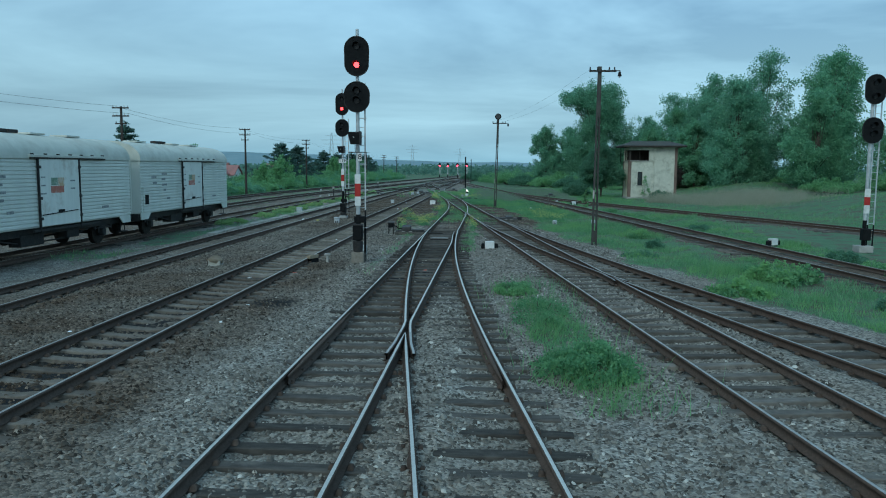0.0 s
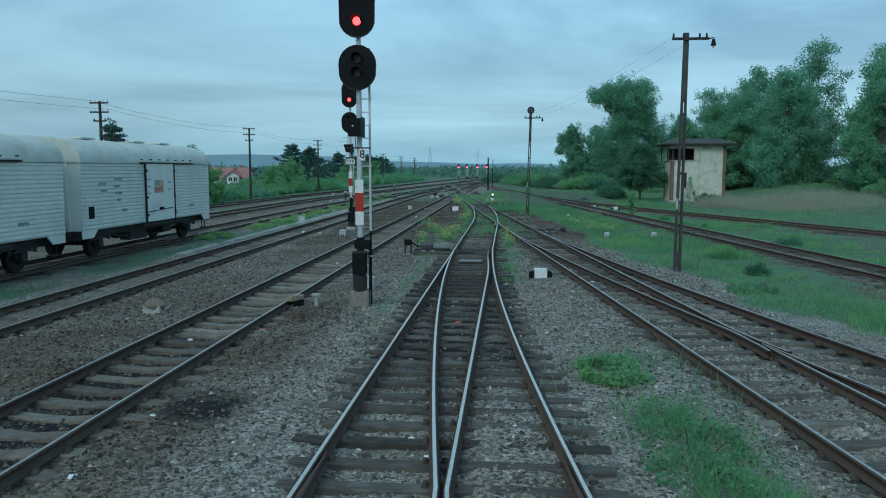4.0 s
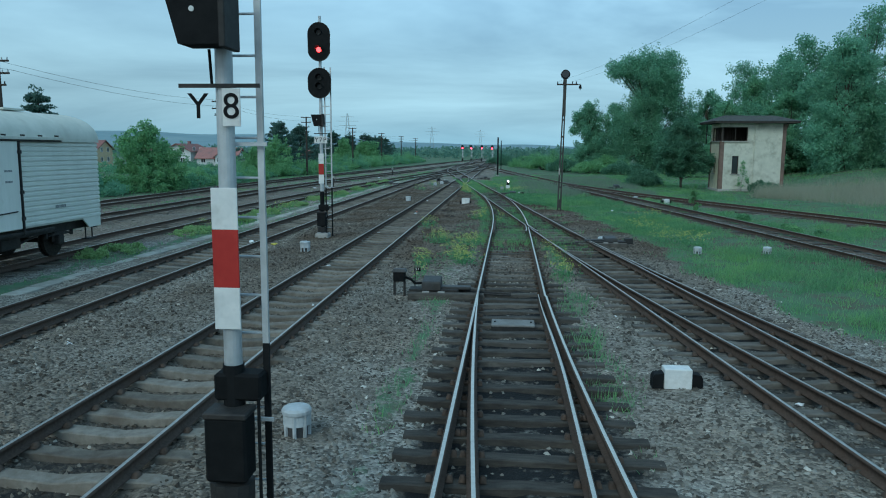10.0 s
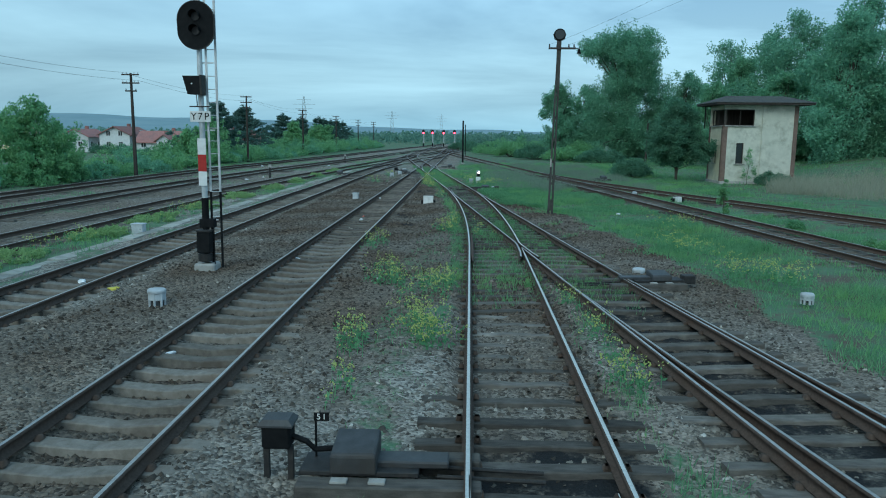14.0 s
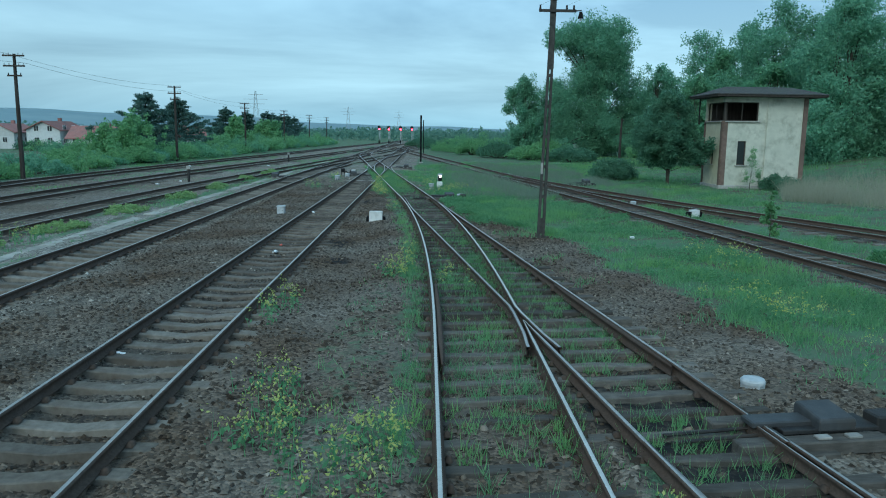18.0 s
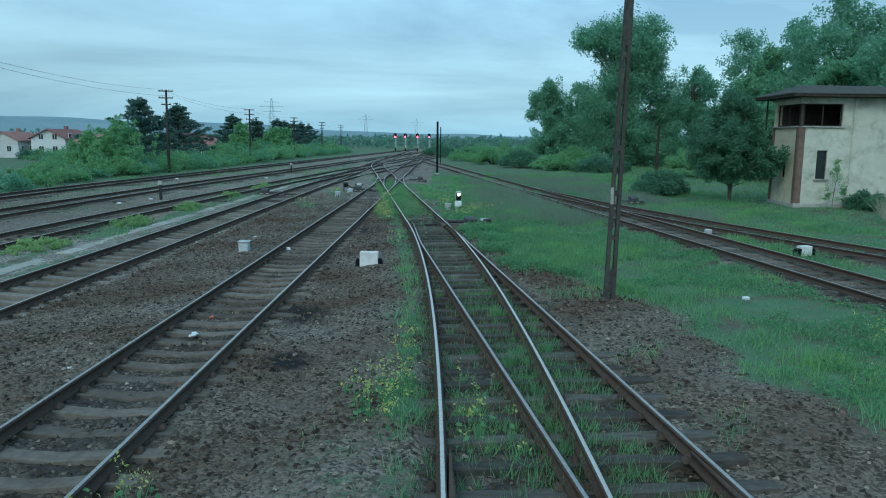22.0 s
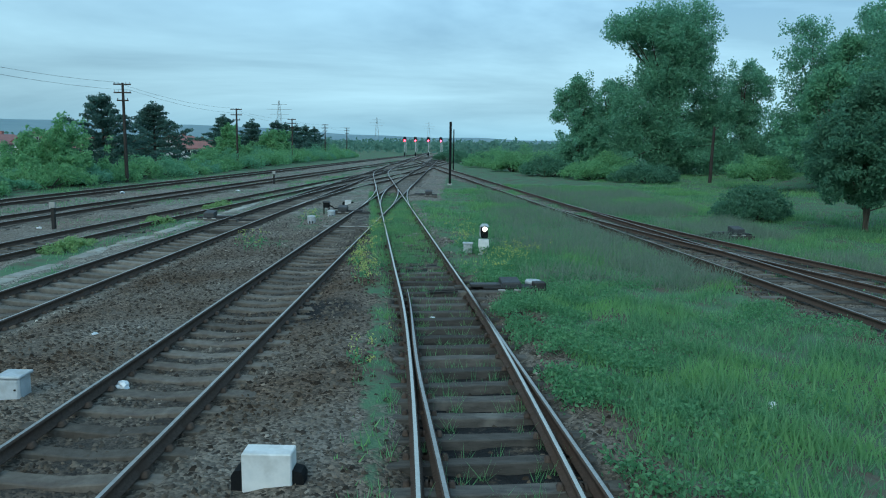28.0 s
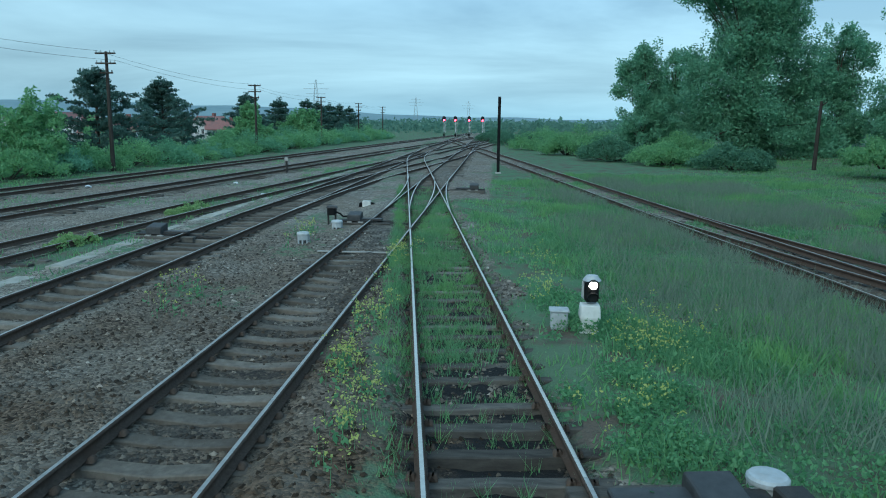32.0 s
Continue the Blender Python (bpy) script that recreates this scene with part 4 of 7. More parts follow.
def colour_light_signal(x, y, top, lower, indicator, sign, bands, foot, label, spread=False):
    """A tall mast signal. top and lower: (z bottom, z top, red lamp's z); bands: four heights of the white, red and white sleeve."""
    s = thing("railway_signal", (x, y, 0), label, "railway signal", "tall mast signals")
    part("foundation", box(B(), (0.46, 0.46, 0.62) if spread else (0.52, 0.52, 0.38), (0, 0, 0.06 if spread else -0.06), 0.04), M_CONCRETE_SLEEPER if spread else M_CONCRETE, s)
    part("mast", bar(B(), (0, 0, bands[0] - 0.3), (0, 0, top[1] + 0.25), 0.072, 18, 0.055), M_ALU, s)
    part("mast_foot", bar(B(), (0, 0, 0.15), (0, 0, bands[0] - 0.3), 0.085, 18), M_BLACK, s, "black painted foot of the mast")
    for z0, z1, m_ in ((bands[0], bands[1], M_WHITE), (bands[1], bands[2], M_RED), (bands[2], bands[3], M_WHITE)):
        part("band_plate", box(B(), (0.205, 0.014, z1 - z0), (0, -0.085, (z0 + z1) / 2), 0.003), m_, s)
        part("band_clip", box(B(), (0.05, 0.06, 0.04), (0, -0.046, (z0 + z1) / 2)), M_ALU, s)
    part("relay_box", box(B(), (0.33, 0.24, 0.52), (0.0, -0.12, foot + 0.46), 0.02), M_BLACK, s)
    part("relay_box_lid", box(B(), (0.35, 0.26, 0.05), (0.0, -0.12, foot + 0.74), 0.01), M_DARK_IRON, s)
    bm = B()
    loft(bm, [[(c * math.cos(a), -0.10 + c * 0.85 * math.sin(a), zc) for a in np.arange(12) * math.pi / 6] for c, zc in ((0.16, foot - (0.22 if spread else 0.02)), (0.18, foot + 0.0), (0.18, foot + 0.17))])
    part("cable_pot", bm, M_DARK_IRON, s)
    part("cable_box", box(B(), (0.38, 0.20, 0.22), (0.05, 0.02, foot + 0.92), 0.02), M_BLACK, s)
    part("conduit", bar(B(), (0.23, -0.1, -0.05), (0.23, -0.1, foot + 0.85), 0.014, 8), M_BLACK, s)
    signal_head(s, (0.0, -0.16, (top[0] + top[1]) / 2), 0.86, top[1] - top[0], [((top[1] - top[0]) * 0.24, None), (top[2] - (top[0] + top[1]) / 2, M_RED_LIGHT)])
    signal_head(s, (0.0, -0.16, (lower[0] + lower[1]) / 2), 0.9, lower[1] - lower[0], [(0.2, None), (-0.13, None)])
    for z in (sum(top[:2]) / 2, sum(lower) / 2):
        part("head_bracket", box(B(), (0.3, 0.14, 0.05), (0, -0.06, z)), M_ALU, s)
    # hooded indicator box, deeper at its top
    bm = B()
    i0, i1 = indicator
    loft(bm, [[(-0.31, -0.34, i1), (0.10, -0.34, i1), (0.10, -0.34, i0 + 0.0), (-0.20, -0.34, i0)], [(-0.27, -0.08, i1), (0.12, -0.08, i1), (0.12, -0.08, i0), (-0.2, -0.08, i0)]])
    ind = part("indicator_box", bm, M_BLACK, s)
    part("indicator_frame", box(B(), (0.05, 0.30, i1 - i0 + 0.05), (0.125, -0.2, (i0 + i1) / 2), 0.008), M_DARK_IRON, ind)
    part("spot_lens", cyl(B(), 0.02, 0.02, 0.012, (-0.09, -0.335, (i0 + i1) / 2 + 0.03), RX90, 10), M_WHITE, ind)
    z = bands[3] + 0.60
    part("sign_bracket", box(B(), (0.62 if spread else 0.5, 0.02, 0.03), (-0.01, -0.08, z + 0.16)), M_DARK_IRON, s)
    if spread:
        text_part("letter", sign[0], 0.27, (-0.17, -0.095, z), 90, 0, M_BLACK, s, "black cut-out letter hanging from a bracket")
        plate_text(s, sign[1], 0.085, -0.095, z, 0.14, 0.28, 0.27)
    else:
        z = bands[3] + 0.52
        plate_text(s, sign, 0.0, -0.095, z, 0.50, 0.26, 0.24)
    ladder(s, 0.12 if spread else 0.26, 0.10 if spread else 0.04, 0.0, top[0] - 0.2, 0.235, bands[0] - 0.15)
    for z in (1.2, 3.4, 5.0):
        part("ladder_stay", box(B(), (0.3, 0.02, 0.03), (0.15, 0.05, z)), M_ALU, s)
    part("mast_cable", bar(B(), (-0.08, -0.04, bands[3] + 0.75), (-0.09, -0.05, i0), 0.012, 6), M_BLACK, s)
    return s


colour_light_signal(-2.265, 23.35, (6.40, 7.75, 6.78), (5.18, 6.24), (4.10, 4.52), ("Y", "8"), (1.97, 2.30, 2.75, 3.07), 0.575,
                    "tall signal showing one red lamp, letter Y and figure 8", True)
colour_light_signal(-7.2, 45.9, (6.65, 8.09, 7.08), (5.28, 6.42), (4.24, 4.67), "Y 7 P", (2.05, 2.40, 2.81, 3.20), 0.2,
                    "tall signal showing one red lamp and plate Y 7 P")


def plain_signal(x, y, h, lamp, label, rz=0.0, lit=M_RED_LIGHT, w=0.8, far=False):
    s = thing("railway_signal", (x, y, 0), label, "railway signal", rz=rz)
    part("foundation", box(B(), (0.6, 0.6, 0.3), (0, 0, -0.03), 0.02), M_CONCRETE, s)
    part("mast", bar(B(), (0, 0, 0.1), (0, 0, h), 0.07, 12), M_ALU, s)
    part("mast_foot", bar(B(), (0, 0, 0.05), (0, 0, 1.2), 0.08, 12), M_BLACK, s)
    part("relay_box", box(B(), (0.36, 0.26, 0.5), (0, -0.14, 0.6), 0.02), M_BLACK, s)
    for z0, m_ in ((1.5, M_WHITE), (1.85, M_RED), (2.2, M_WHITE)):
        if far:
            break
        part("band_plate", box(B(), (0.24, 0.014, 0.35), (0, -0.085, z0 + 0.175)), m_, s)
    signal_head(s, (0, -0.16, lamp + 0.3), w, 1.25, [(0.28, None), (-0.3, lit)], 0.23 if far else 0.095)
    ladder(s, 0.28, 0.06, 0.1, h - 0.4, 0.25, 1.0)
    return s


for k, fx in enumerate((-12.9, -10.3, -7.15, -4.1)):
    f = plain_signal(fx, 238, 4.9, 3.95, "distant exit signal with a bright red lamp", lit=M_FAR_RED, far=True)
    f["group"] = "red exit signals in the distance"
right_signal = plain_signal(18.4, 30.2, 7.3, 6.4, "unlit dark signal mast in the grass beside rusty tracks", lit=None, w=0.86)
signal_head(right_signal, (0, -0.16, 5.0), 0.86, 1.1, [(0.2, None), (-0.13, None)])


# ------------------------------------------------------------ dwarf signal and trackside cabinets
dw = thing("dwarf_signal", (0.10, 79.3, -0.06), "low white shunting signal with a lit white lamp in grass", "railway signal")
bm = B()
loft(bm, [[(sx * a, sy * c, z) for sx, sy in ((-1, -1), (1, -1), (1, 1), (-1, 1))] for a, c, z in ((0.14, 0.13, 0.0), (0.125, 0.11, 0.24), (0.165, 0.14, 0.34), (0.15, 0.13, 0.55))])
bmesh.ops.bevel(bm, geom=list(bm.edges), offset=0.015, segments=1, affect="EDGES")
part("post", bm, M_WHITE, dw, "chipped whitewashed post")
part("post_base", box(B(), (0.34, 0.32, 0.14), (0, 0, 0.04), 0.02), M_WHITE, dw)
head = part("lamp_case", box(B(), (0.22, 0.22, 0.36), (0.02, 0.04, 0.76), 0.04), M_BLACK, dw)
part("lamp_cap", cyl(B(), 0.15, 0.09, 0.08, (0.02, 0.04, 0.93), seg=16), M_ALU, head)
part("back_shell", box(B(), (0.25, 0.14, 0.34), (0.0, 0.12, 0.76), 0.05), M_ALU, head, "silver painted rear shell")
part("lens", cyl(B(), 0.068, 0.068, 0.03, (0.03, -0.06, 0.87), RX90, 20), M_WHITE_LIGHT, head, "lit white lens")
part("lens", cyl(B(), 0.075, 0.075, 0.03, (0.03, -0.06, 0.67), RX90, 20), M_LENS, head)
for z in (0.87, 0.67):
    bm = B()
    vv = [[bm.verts.new((0.03 + math.cos(a) * 0.095, -0.07 - d, z + math.sin(a) * 0.095)) for a in np.linspace(0, math.pi, 9)] for d in (0, 0.11)]
    for k in range(8):
        bm.faces.new((vv[0][k], vv[0][k + 1], vv[1][k + 1], vv[1][k]))
    hd = part("hood", bm, M_BLACK, head)
    hd.modifiers.new("thick", "SOLIDIFY").thickness = 0.006
part("handle", bar(B(), (-0.10, 0.05, 0.62), (-0.11, 0.05, 0.95), 0.012, 6), M_ALU, dw)


def cabinet(x, y, label, w=0.30, d=0.26, h=0.40, legs=0.0, rz=0.0):
    c = thing("trackside_cabinet", (x, y, -0.07), label, "cable cabinet", "light grey trackside cabinets", rz=rz)
    part("case", box(B(), (w, d, h), (0, 0, legs + h / 2), 0.02), M_LIGHT_CASE, c)
    part("lid", box(B(), (w + 0.05, d + 0.05, 0.04), (0, 0, legs + h + 0.012), 0.012), M_LIGHT_CASE, c)
    part("door_seam", box(B(), (w * 0.8, 0.006, h * 0.8), (0, -d / 2 - 0.002, legs + h * 0.5), 0.002), M_LIGHT_CASE, c)
    part("lock", cyl(B(), 0.012, 0.012, 0.02, (w * 0.3, -d / 2, legs + h * 0.55), RX90, 8), M_DARK_IRON, c)
    if legs:
        for sx in (-1, 1):
            part("leg", box(B(), (0.04, 0.04, legs + 0.12), (sx * (w / 2 - 0.03), 0, legs / 2 - 0.03)), M_LIGHT_CASE, c)
    return c


cabinet(-0.37, 79.45, "small light grey cable cabinet beside a dwarf signal", 0.27, 0.24, 0.30, 0.10)
cabinet(-6.53, 66.4, "pale grey steel cable cabinet on reddish gravel", 0.29, 0.28, 0.34)
cabinet(-11.75, 52.2, "weathered grey cable cabinet among weeds", 0.38, 0.30, 0.34)


def cable_mushroom(x, y, label, r=0.18, h=0.34):
    """A round light grey cable terminal: domed cap on slotted legs."""
    c = thing("cable_terminal", (x, y, -0.07), label, "cable terminal", "mushroom-shaped cable terminals")
    bm = B()
    loft(bm, [[(rr * math.cos(a), rr * math.sin(a), z) for a in np.arange(20) * math.pi / 10] for rr, z in ((r * 0.95, h - 0.07), (r, h - 0.05), (r, h - 0.015), (r * 0.88, h + 0.01), (r * 0.4, h + 0.025))])
    part("cap", bm, M_LIGHT_CASE, c, smooth=False)
    part("neck", cyl(B(), r * 0.74, r * 0.74, h - 0.04, (0, 0, -0.02), seg=16), M_GREY_CASE, c)
    part("collar", cyl(B(), r * 0.90, r * 0.90, (h - 0.06) * 0.45, (0, 0, (h - 0.06) * 0.5), seg=18), M_LIGHT_CASE, c)
    for k in range(7):
        a = k * 2 * math.pi / 7 + 0.3
        part("leg", bar(B(), (r * 0.80 * math.cos(a), r * 0.80 * math.sin(a), -0.02), (r * 0.84 * math.cos(a), r * 0.84 * math.sin(a), h - 0.06), 0.024, 6), M_LIGHT_CASE, c)
    return c


for cx, cy in ((-6.84, 42.0), (-2.6, 26.2), (6.45, 43.3), (8.85, 43.6), (-6.75, 87.7), (-6.35, 90.3), (9.3, 72.0)):
    cable_mushroom(cx, cy, "light grey domed cable terminal standing in the gravel" if cx < 0 else "light grey domed cable terminal standing in grass", *((0.18, 0.34) if cx < 0 else (0.14, 0.20)))


def point_marker(x, y, label, rz=0.0, s=1.3, w=0.30, h=0.23, end=0.10):
    """A white block between two black ends, low over the ballast."""
    p = thing("point_indicator", (x, y, -0.05), label, "point indicator", "white and black point indicators", rz=rz)
    part("white_face", box(B(), (w * s, 0.24, h * s), (0, 0, (0.025 + h / 2) * s), 0.012), M_WHITE, p, "white middle block")
    for sx in (-1, 1):
        bm = B()
        loft(bm, [[(sx * u * s, yy, z * s) for yy, z in ((-0.09, 0.03), (0.09, 0.03), (0.09, 0.20 - dz), (-0.09, 0.20 - dz))] for u, dz in ((w / 2 + 0.001, 0.0), (w / 2 + end, 0.015), (w / 2 + end + 0.022, 0.05))])
        part("black_end", bm, M_BLACK, p)
    part("bracket", box(B(), (0.36 * s, 0.12, 0.10), (0, 0, 0.03)), M_DARK_IRON, p)
    return p


point_marker(2.38, 28.35, "white block indicator with black ends beside a turnout")
point_marker(-2.58, 63.97, "white block indicator with black ends on brown gravel", w=0.37, h=0.31, end=0.065)
point_marker(-6.5, 96.7, "white block indicator beside far turnout rails", s=1.1)
point_marker(15.0, 31.2, "white block indicator in the grass by rusty rails", rz=30)
point_marker(10.35, 66.8, "white block indicator beside rusty yard rails", rz=20)


def point_machine(x, y, side, label, rz=0.0, jb=True, cap=False, number=""):
    """A switch motor: long base timbers, low casing, domed side box, rods to the blades. side: +1 when the rails lie to +x."""
    p = thing("point_machine", (x, y, -0.03), label, "point machine", "switch motors", rz=rz)
    reach = 0.95
    for dy in (-0.32, 0.30):
        part("timber", box(B(), (1.75, 0.22, 0.16), (side * 0.35, dy, 0.05), 0.015), M_WOOD_SLEEPER, p)
    part("base_plate", box(B(), (1.15, 0.42, 0.05), (side * 0.05, 0, 0.155), 0.008), M_DARK_IRON, p)
    bm = B()
    w2 = 0.22
    loft(bm, [[(sx * w2 * k, sy * 0.24 * k, z + dz * (sy > 0)) for sx, sy in ((-1, -1), (1, -1), (1, 1), (-1, 1))] for k, z, dz in ((1.0, 0.16, 0.0), (1.0, 0.27 if cap else 0.34, 0.05 if cap else 0.07), (0.93, 0.30 if cap else 0.37, 0.05 if cap else 0.07))])
    bmesh.ops.bevel(bm, geom=[e for e in bm.edges], offset=0.012, segments=1, affect="EDGES")
    part("motor_casing", bm, M_GREY_CASE, p)
    part("gear_casing", box(B(), (0.72, 0.26, 0.07), (side * 0.55, 0.04, 0.20), 0.015), M_GREY_CASE, p)
    part("lug", box(B(), (0.16, 0.10, 0.03), (-side * 0.12, -0.33, 0.145), 0.006), M_CONCRETE, p)
    part("lug", box(B(), (0.16, 0.10, 0.03), (side * 0.24, -0.33, 0.145), 0.006), M_CONCRETE, p)
    for dy in (-0.10, 0.10):
        part("throw_rod", bar(B(), (side * 0.8, dy, 0.10), (side * (reach + 0.9), dy, 0.06), 0.022, 8), M_DARK_IRON, p)
    if jb:
        part("junction_box", box(B(), (0.28, 0.24, 0.24), (-side * 0.78, 0.05, 0.44), 0.02), M_BLACK, p)
        bm = B()
        loft(bm, [[(-side * 0.78 + sx * 0.17 * k, 0.05 + sy * 0.14 * k, z) for sx, sy in ((-1, -1), (1, -1), (1, 1), (-1, 1))] for k, z in ((1, 0.55), (1, 0.57), (0.75, 0.62))])
        part("junction_box_lid", bm, M_GREY_CASE, p)
        for sx in (-1, 1):
            part("leg", box(B(), (0.055, 0.055, 0.42), (-side * 0.78 + sx * 0.12, 0.05, 0.11)), M_DARK_IRON, p)
        part("cable_hose", tube(B(), [(-side * 0.64, 0.05, 0.42), (-side * 0.5, 0.06, 0.36), (-side * 0.42, 0.08, 0.27), (-side * 0.22, 0.1, 0.28)], [0.03] * 4, 8), M_BLACK, p)
    if number:
        part("number_stake", bar(B(), (-side * 0.42, 0.12, 0.1), (-side * 0.42, 0.12, 0.62), 0.012, 6), M_BLACK, p)
        pl = part("number_plate", box(B(), (0.15, 0.01, 0.085), (-side * 0.36, 0.105, 0.60)), M_BLACK, p)
        for k, ch in enumerate(number):
            text_part("digit", ch, 0.085, (-side * 0.36 + (k - 0.5) * 0.055, 0.098, 0.60), 90, 0, M_WHITE, pl)
    if cap:
        part("side_box", box(B(), (0.28, 0.26, 0.20), (-side * 0.66, -0.06, 0.18), 0.02), M_DARK_IRON, p)
    return p


point_machine(-1.80, 34.75, 1, "dark grey point machine with a junction box on legs", number="51")
point_machine(3.68, 44.6, -1, "dark point machine on timbers beside the grass", rz=7, jb=False, cap=True)
point_machine(0.48, 73.7, -1, "dark grey point machine half hidden in weeds", rz=7, jb=False, cap=True)
cable_mushroom(3.6, 46.2, "pale domed cable terminal beside a point machine", 0.16, 0.16)
cable_mushroom(1.05, 74.1, "white domed cable terminal beside a point machine", 0.19, 0.28)
point_machine(-6.0, 91.5, 1, "small dark point machine beside the crossing")
point_machine(-11.05, 87.9, 1, "dark point machine between tracks near a pale duct", jb=False)
point_machine(-2.4, 103.8, -1, "dark point machine beside the diamond crossing", jb=False)
point_machine(9.8, 84.8, -1, "rusty hand point machine in the yard grass", rz=8, jb=False)


def rod_cover(x, y, w, d, rz, material):
    """A steel trough cover over the switch rods between the rails."""
    c = thing("rod_cover", (x, y, 0.0), "flat dark grey steel cover over switch rods between rails", "switch cover", "steel covers between the rails", rz=rz)
    part("cover_plate", box(B(), (w, d, 0.05), (0, 0, 0.075), 0.012), material, c)
    part("front_lip", box(B(), (w, 0.03, 0.09), (0, -d / 2 + 0.015, 0.03), 0.006), M_DARK_IRON, c)
    for sx in (-1, 1):
        part("bolt", cyl(B(), 0.022, 0.022, 0.02, (sx * w * 0.42, 0, 0.10), seg=8), M_DARK_IRON, c)
    return c


M_COVER = surf("cover_steel", (0.150, 0.148, 0.142), (0.215, 0.210, 0.200), 7, 1.2, (0.095, 0.070, 0.055), rough=0.6, bump=0.1, rand=0.1)
rod_cover(main_x(31.67) + 0.03, 31.67, 0.82, 0.5, 0, M_COVER)


# ------------------------------------------------------------ poles and wires
def twin_pole(x, y, h, lean, label, lamp=False):
    """A concrete pole of two slender legs with spacers, and a steel crossarm."""
    p = thing("utility_pole", (x, y, -0.15), label, "utility pole", "twin-legged concrete poles")
    bot, top_ = 0.080, 0.048
    for s in (-1, 1):
        bm = B()
        loft(bm, [[(s * g + lean * z + dx * a, dy * a * 1.35, z) for dx, dy in ((-1, -1), (1, -1), (1, 1), (-1, 1))] for g, a, z in ((bot, 0.042, 0), (top_ + 0.015, 0.036, h * 0.55), (top_, 0.033, h))])
        part("leg", bm, M_CONCRETE_POLE, p)
    z, k = 0.5, 0
    while z < h - 0.3:
        g = bot + (top_ - bot) * z / h
        part("spacer", box(B(), (g * 2 - 0.06, 0.08, 0.10 if z > 1 else 0.5), (lean * z, 0, z)), M_CONCRETE_POLE, p)
        z += 0.95
    part("solid_head", box(B(), (0.165, 0.10, h * 0.28), (lean * h * 0.86, 0, h * 0.86), 0.02), M_CONCRETE_POLE, p)
    part("number_panel", box(B(), (0.07, 0.004, 0.36), (-0.095 + lean * 2.4, -0.062, 2.35)), M_CONCRETE, p, "faded white painted panel")
    cz = h - 0.2 if not lamp else h - 0.35
    part("crossarm", box(B(), (1.15, 0.07, 0.08), (lean * cz + 0.12, -0.08, cz)), M_DARK_IRON, p)
    for sx in (-0.42, -0.1, 0.4, 0.62):
        ins = cyl(B(), 0.035, 0.025, 0.12, (lean * cz + sx, -0.08, cz + 0.05), seg=10)
        part("insulator", ins, M_DARK_IRON, p)
    part("hanging_bracket", bar(B(), (lean * cz + 0.68, -0.08, cz), (lean * cz + 0.86, -0.08, cz + 0.02), 0.02, 6), M_DARK_IRON, p)
    bm = cyl(B(), 0.09, 0.045, 0.2, (lean * cz + 0.84, -0.08, cz - 0.22), seg=12)
    part("lamp_shade", bm, M_BLACK, p)
    part("bulb", cyl(B(), 0.03, 0.04, 0.09, (lean * cz + 0.84, -0.08, cz - 0.29), seg=8), M_LIGHT_CASE, p)
    if lamp:
        bm = B()
        loft(bm, [[(lean * h + rr * math.cos(a), d, h + 0.22 + rr * math.sin(a)) for a in np.arange(24) * math.pi / 12] for rr, d in ((0.22, -0.10), (0.25, -0.08), (0.25, 0.02), (0.16, 0.16))])
        fl = part("floodlight", bm, M_BLACK, p, "round dark floodlight")
        part("glass", cyl(B(), 0.20, 0.20, 0.01, (lean * h, -0.10, h + 0.22), RX90, 24), M_GLASS, fl)
        part("yoke", tube(B(), [(lean * h - 0.27, -0.02, h + 0.25), (lean * h - 0.2, 0, h + 0.02), (lean * h, 0, h - 0.05), (lean * h + 0.2, 0, h + 0.02), (lean * h + 0.27, -0.02, h + 0.25)], [0.014] * 5, 6), M_DARK_IRON, p)
    return p


twin_pole(7.0, 30.5, 7.85, 0.004, "weathered twin-legged pole with crossarm and small lamp")
twin_pole(2.98, 60.4, 7.55, 0.022, "leaning twin-legged pole carrying a round floodlight", lamp=True)


def wire(name, a, b_, sag, r, label):
    """A sagging wire between two poles."""
    pts = [Vector(a).lerp(Vector(b_), t) - Vector((0, 0, sag * 4 * t * (1 - t))) for t in np.linspace(0, 1, 13)]
    o = part(name, tube(B(), pts, [r] * 13, 4), M_BLACK)
    return tagged(o, label, "wire", "overhead wires")


for dx in (-0.42, 0.4):
    wire("overhead_wire", (7.1 + dx, 30.42, 7.62), (3.13 + dx, 60.32, 7.2), 0.35, 0.003, "thin dark wire between two poles")


def telegraph_pole(x, y, h=7.85):
    p = thing("telegraph_pole", (x, y, -0.1), "dark slender telegraph pole with three crossarms above a hedge", "telegraph pole", "line of telegraph poles")
    part("shaft", bar(B(), (0, 0, 0), (0, 0, h), 0.15, 12, 0.09), M_POLE_WOOD, p)
    for k, z in enumerate((h - 0.12, h - 0.75, h - 1.35)):
        part("crossarm", box(B(), (1.35 if k < 2 else 0.9, 0.09, 0.10), (0, -0.1, z), 0.01), M_POLE_WOOD, p)
        for sx in ((-0.6, -0.3, 0.3, 0.6) if k < 2 else (-0.38, 0.38)):
            part("insulator", cyl(B(), 0.035, 0.03, 0.13, (sx, -0.1, z + 0.05), seg=8), M_LIGHT_CASE if k < 2 else M_BLACK, p)
    return p


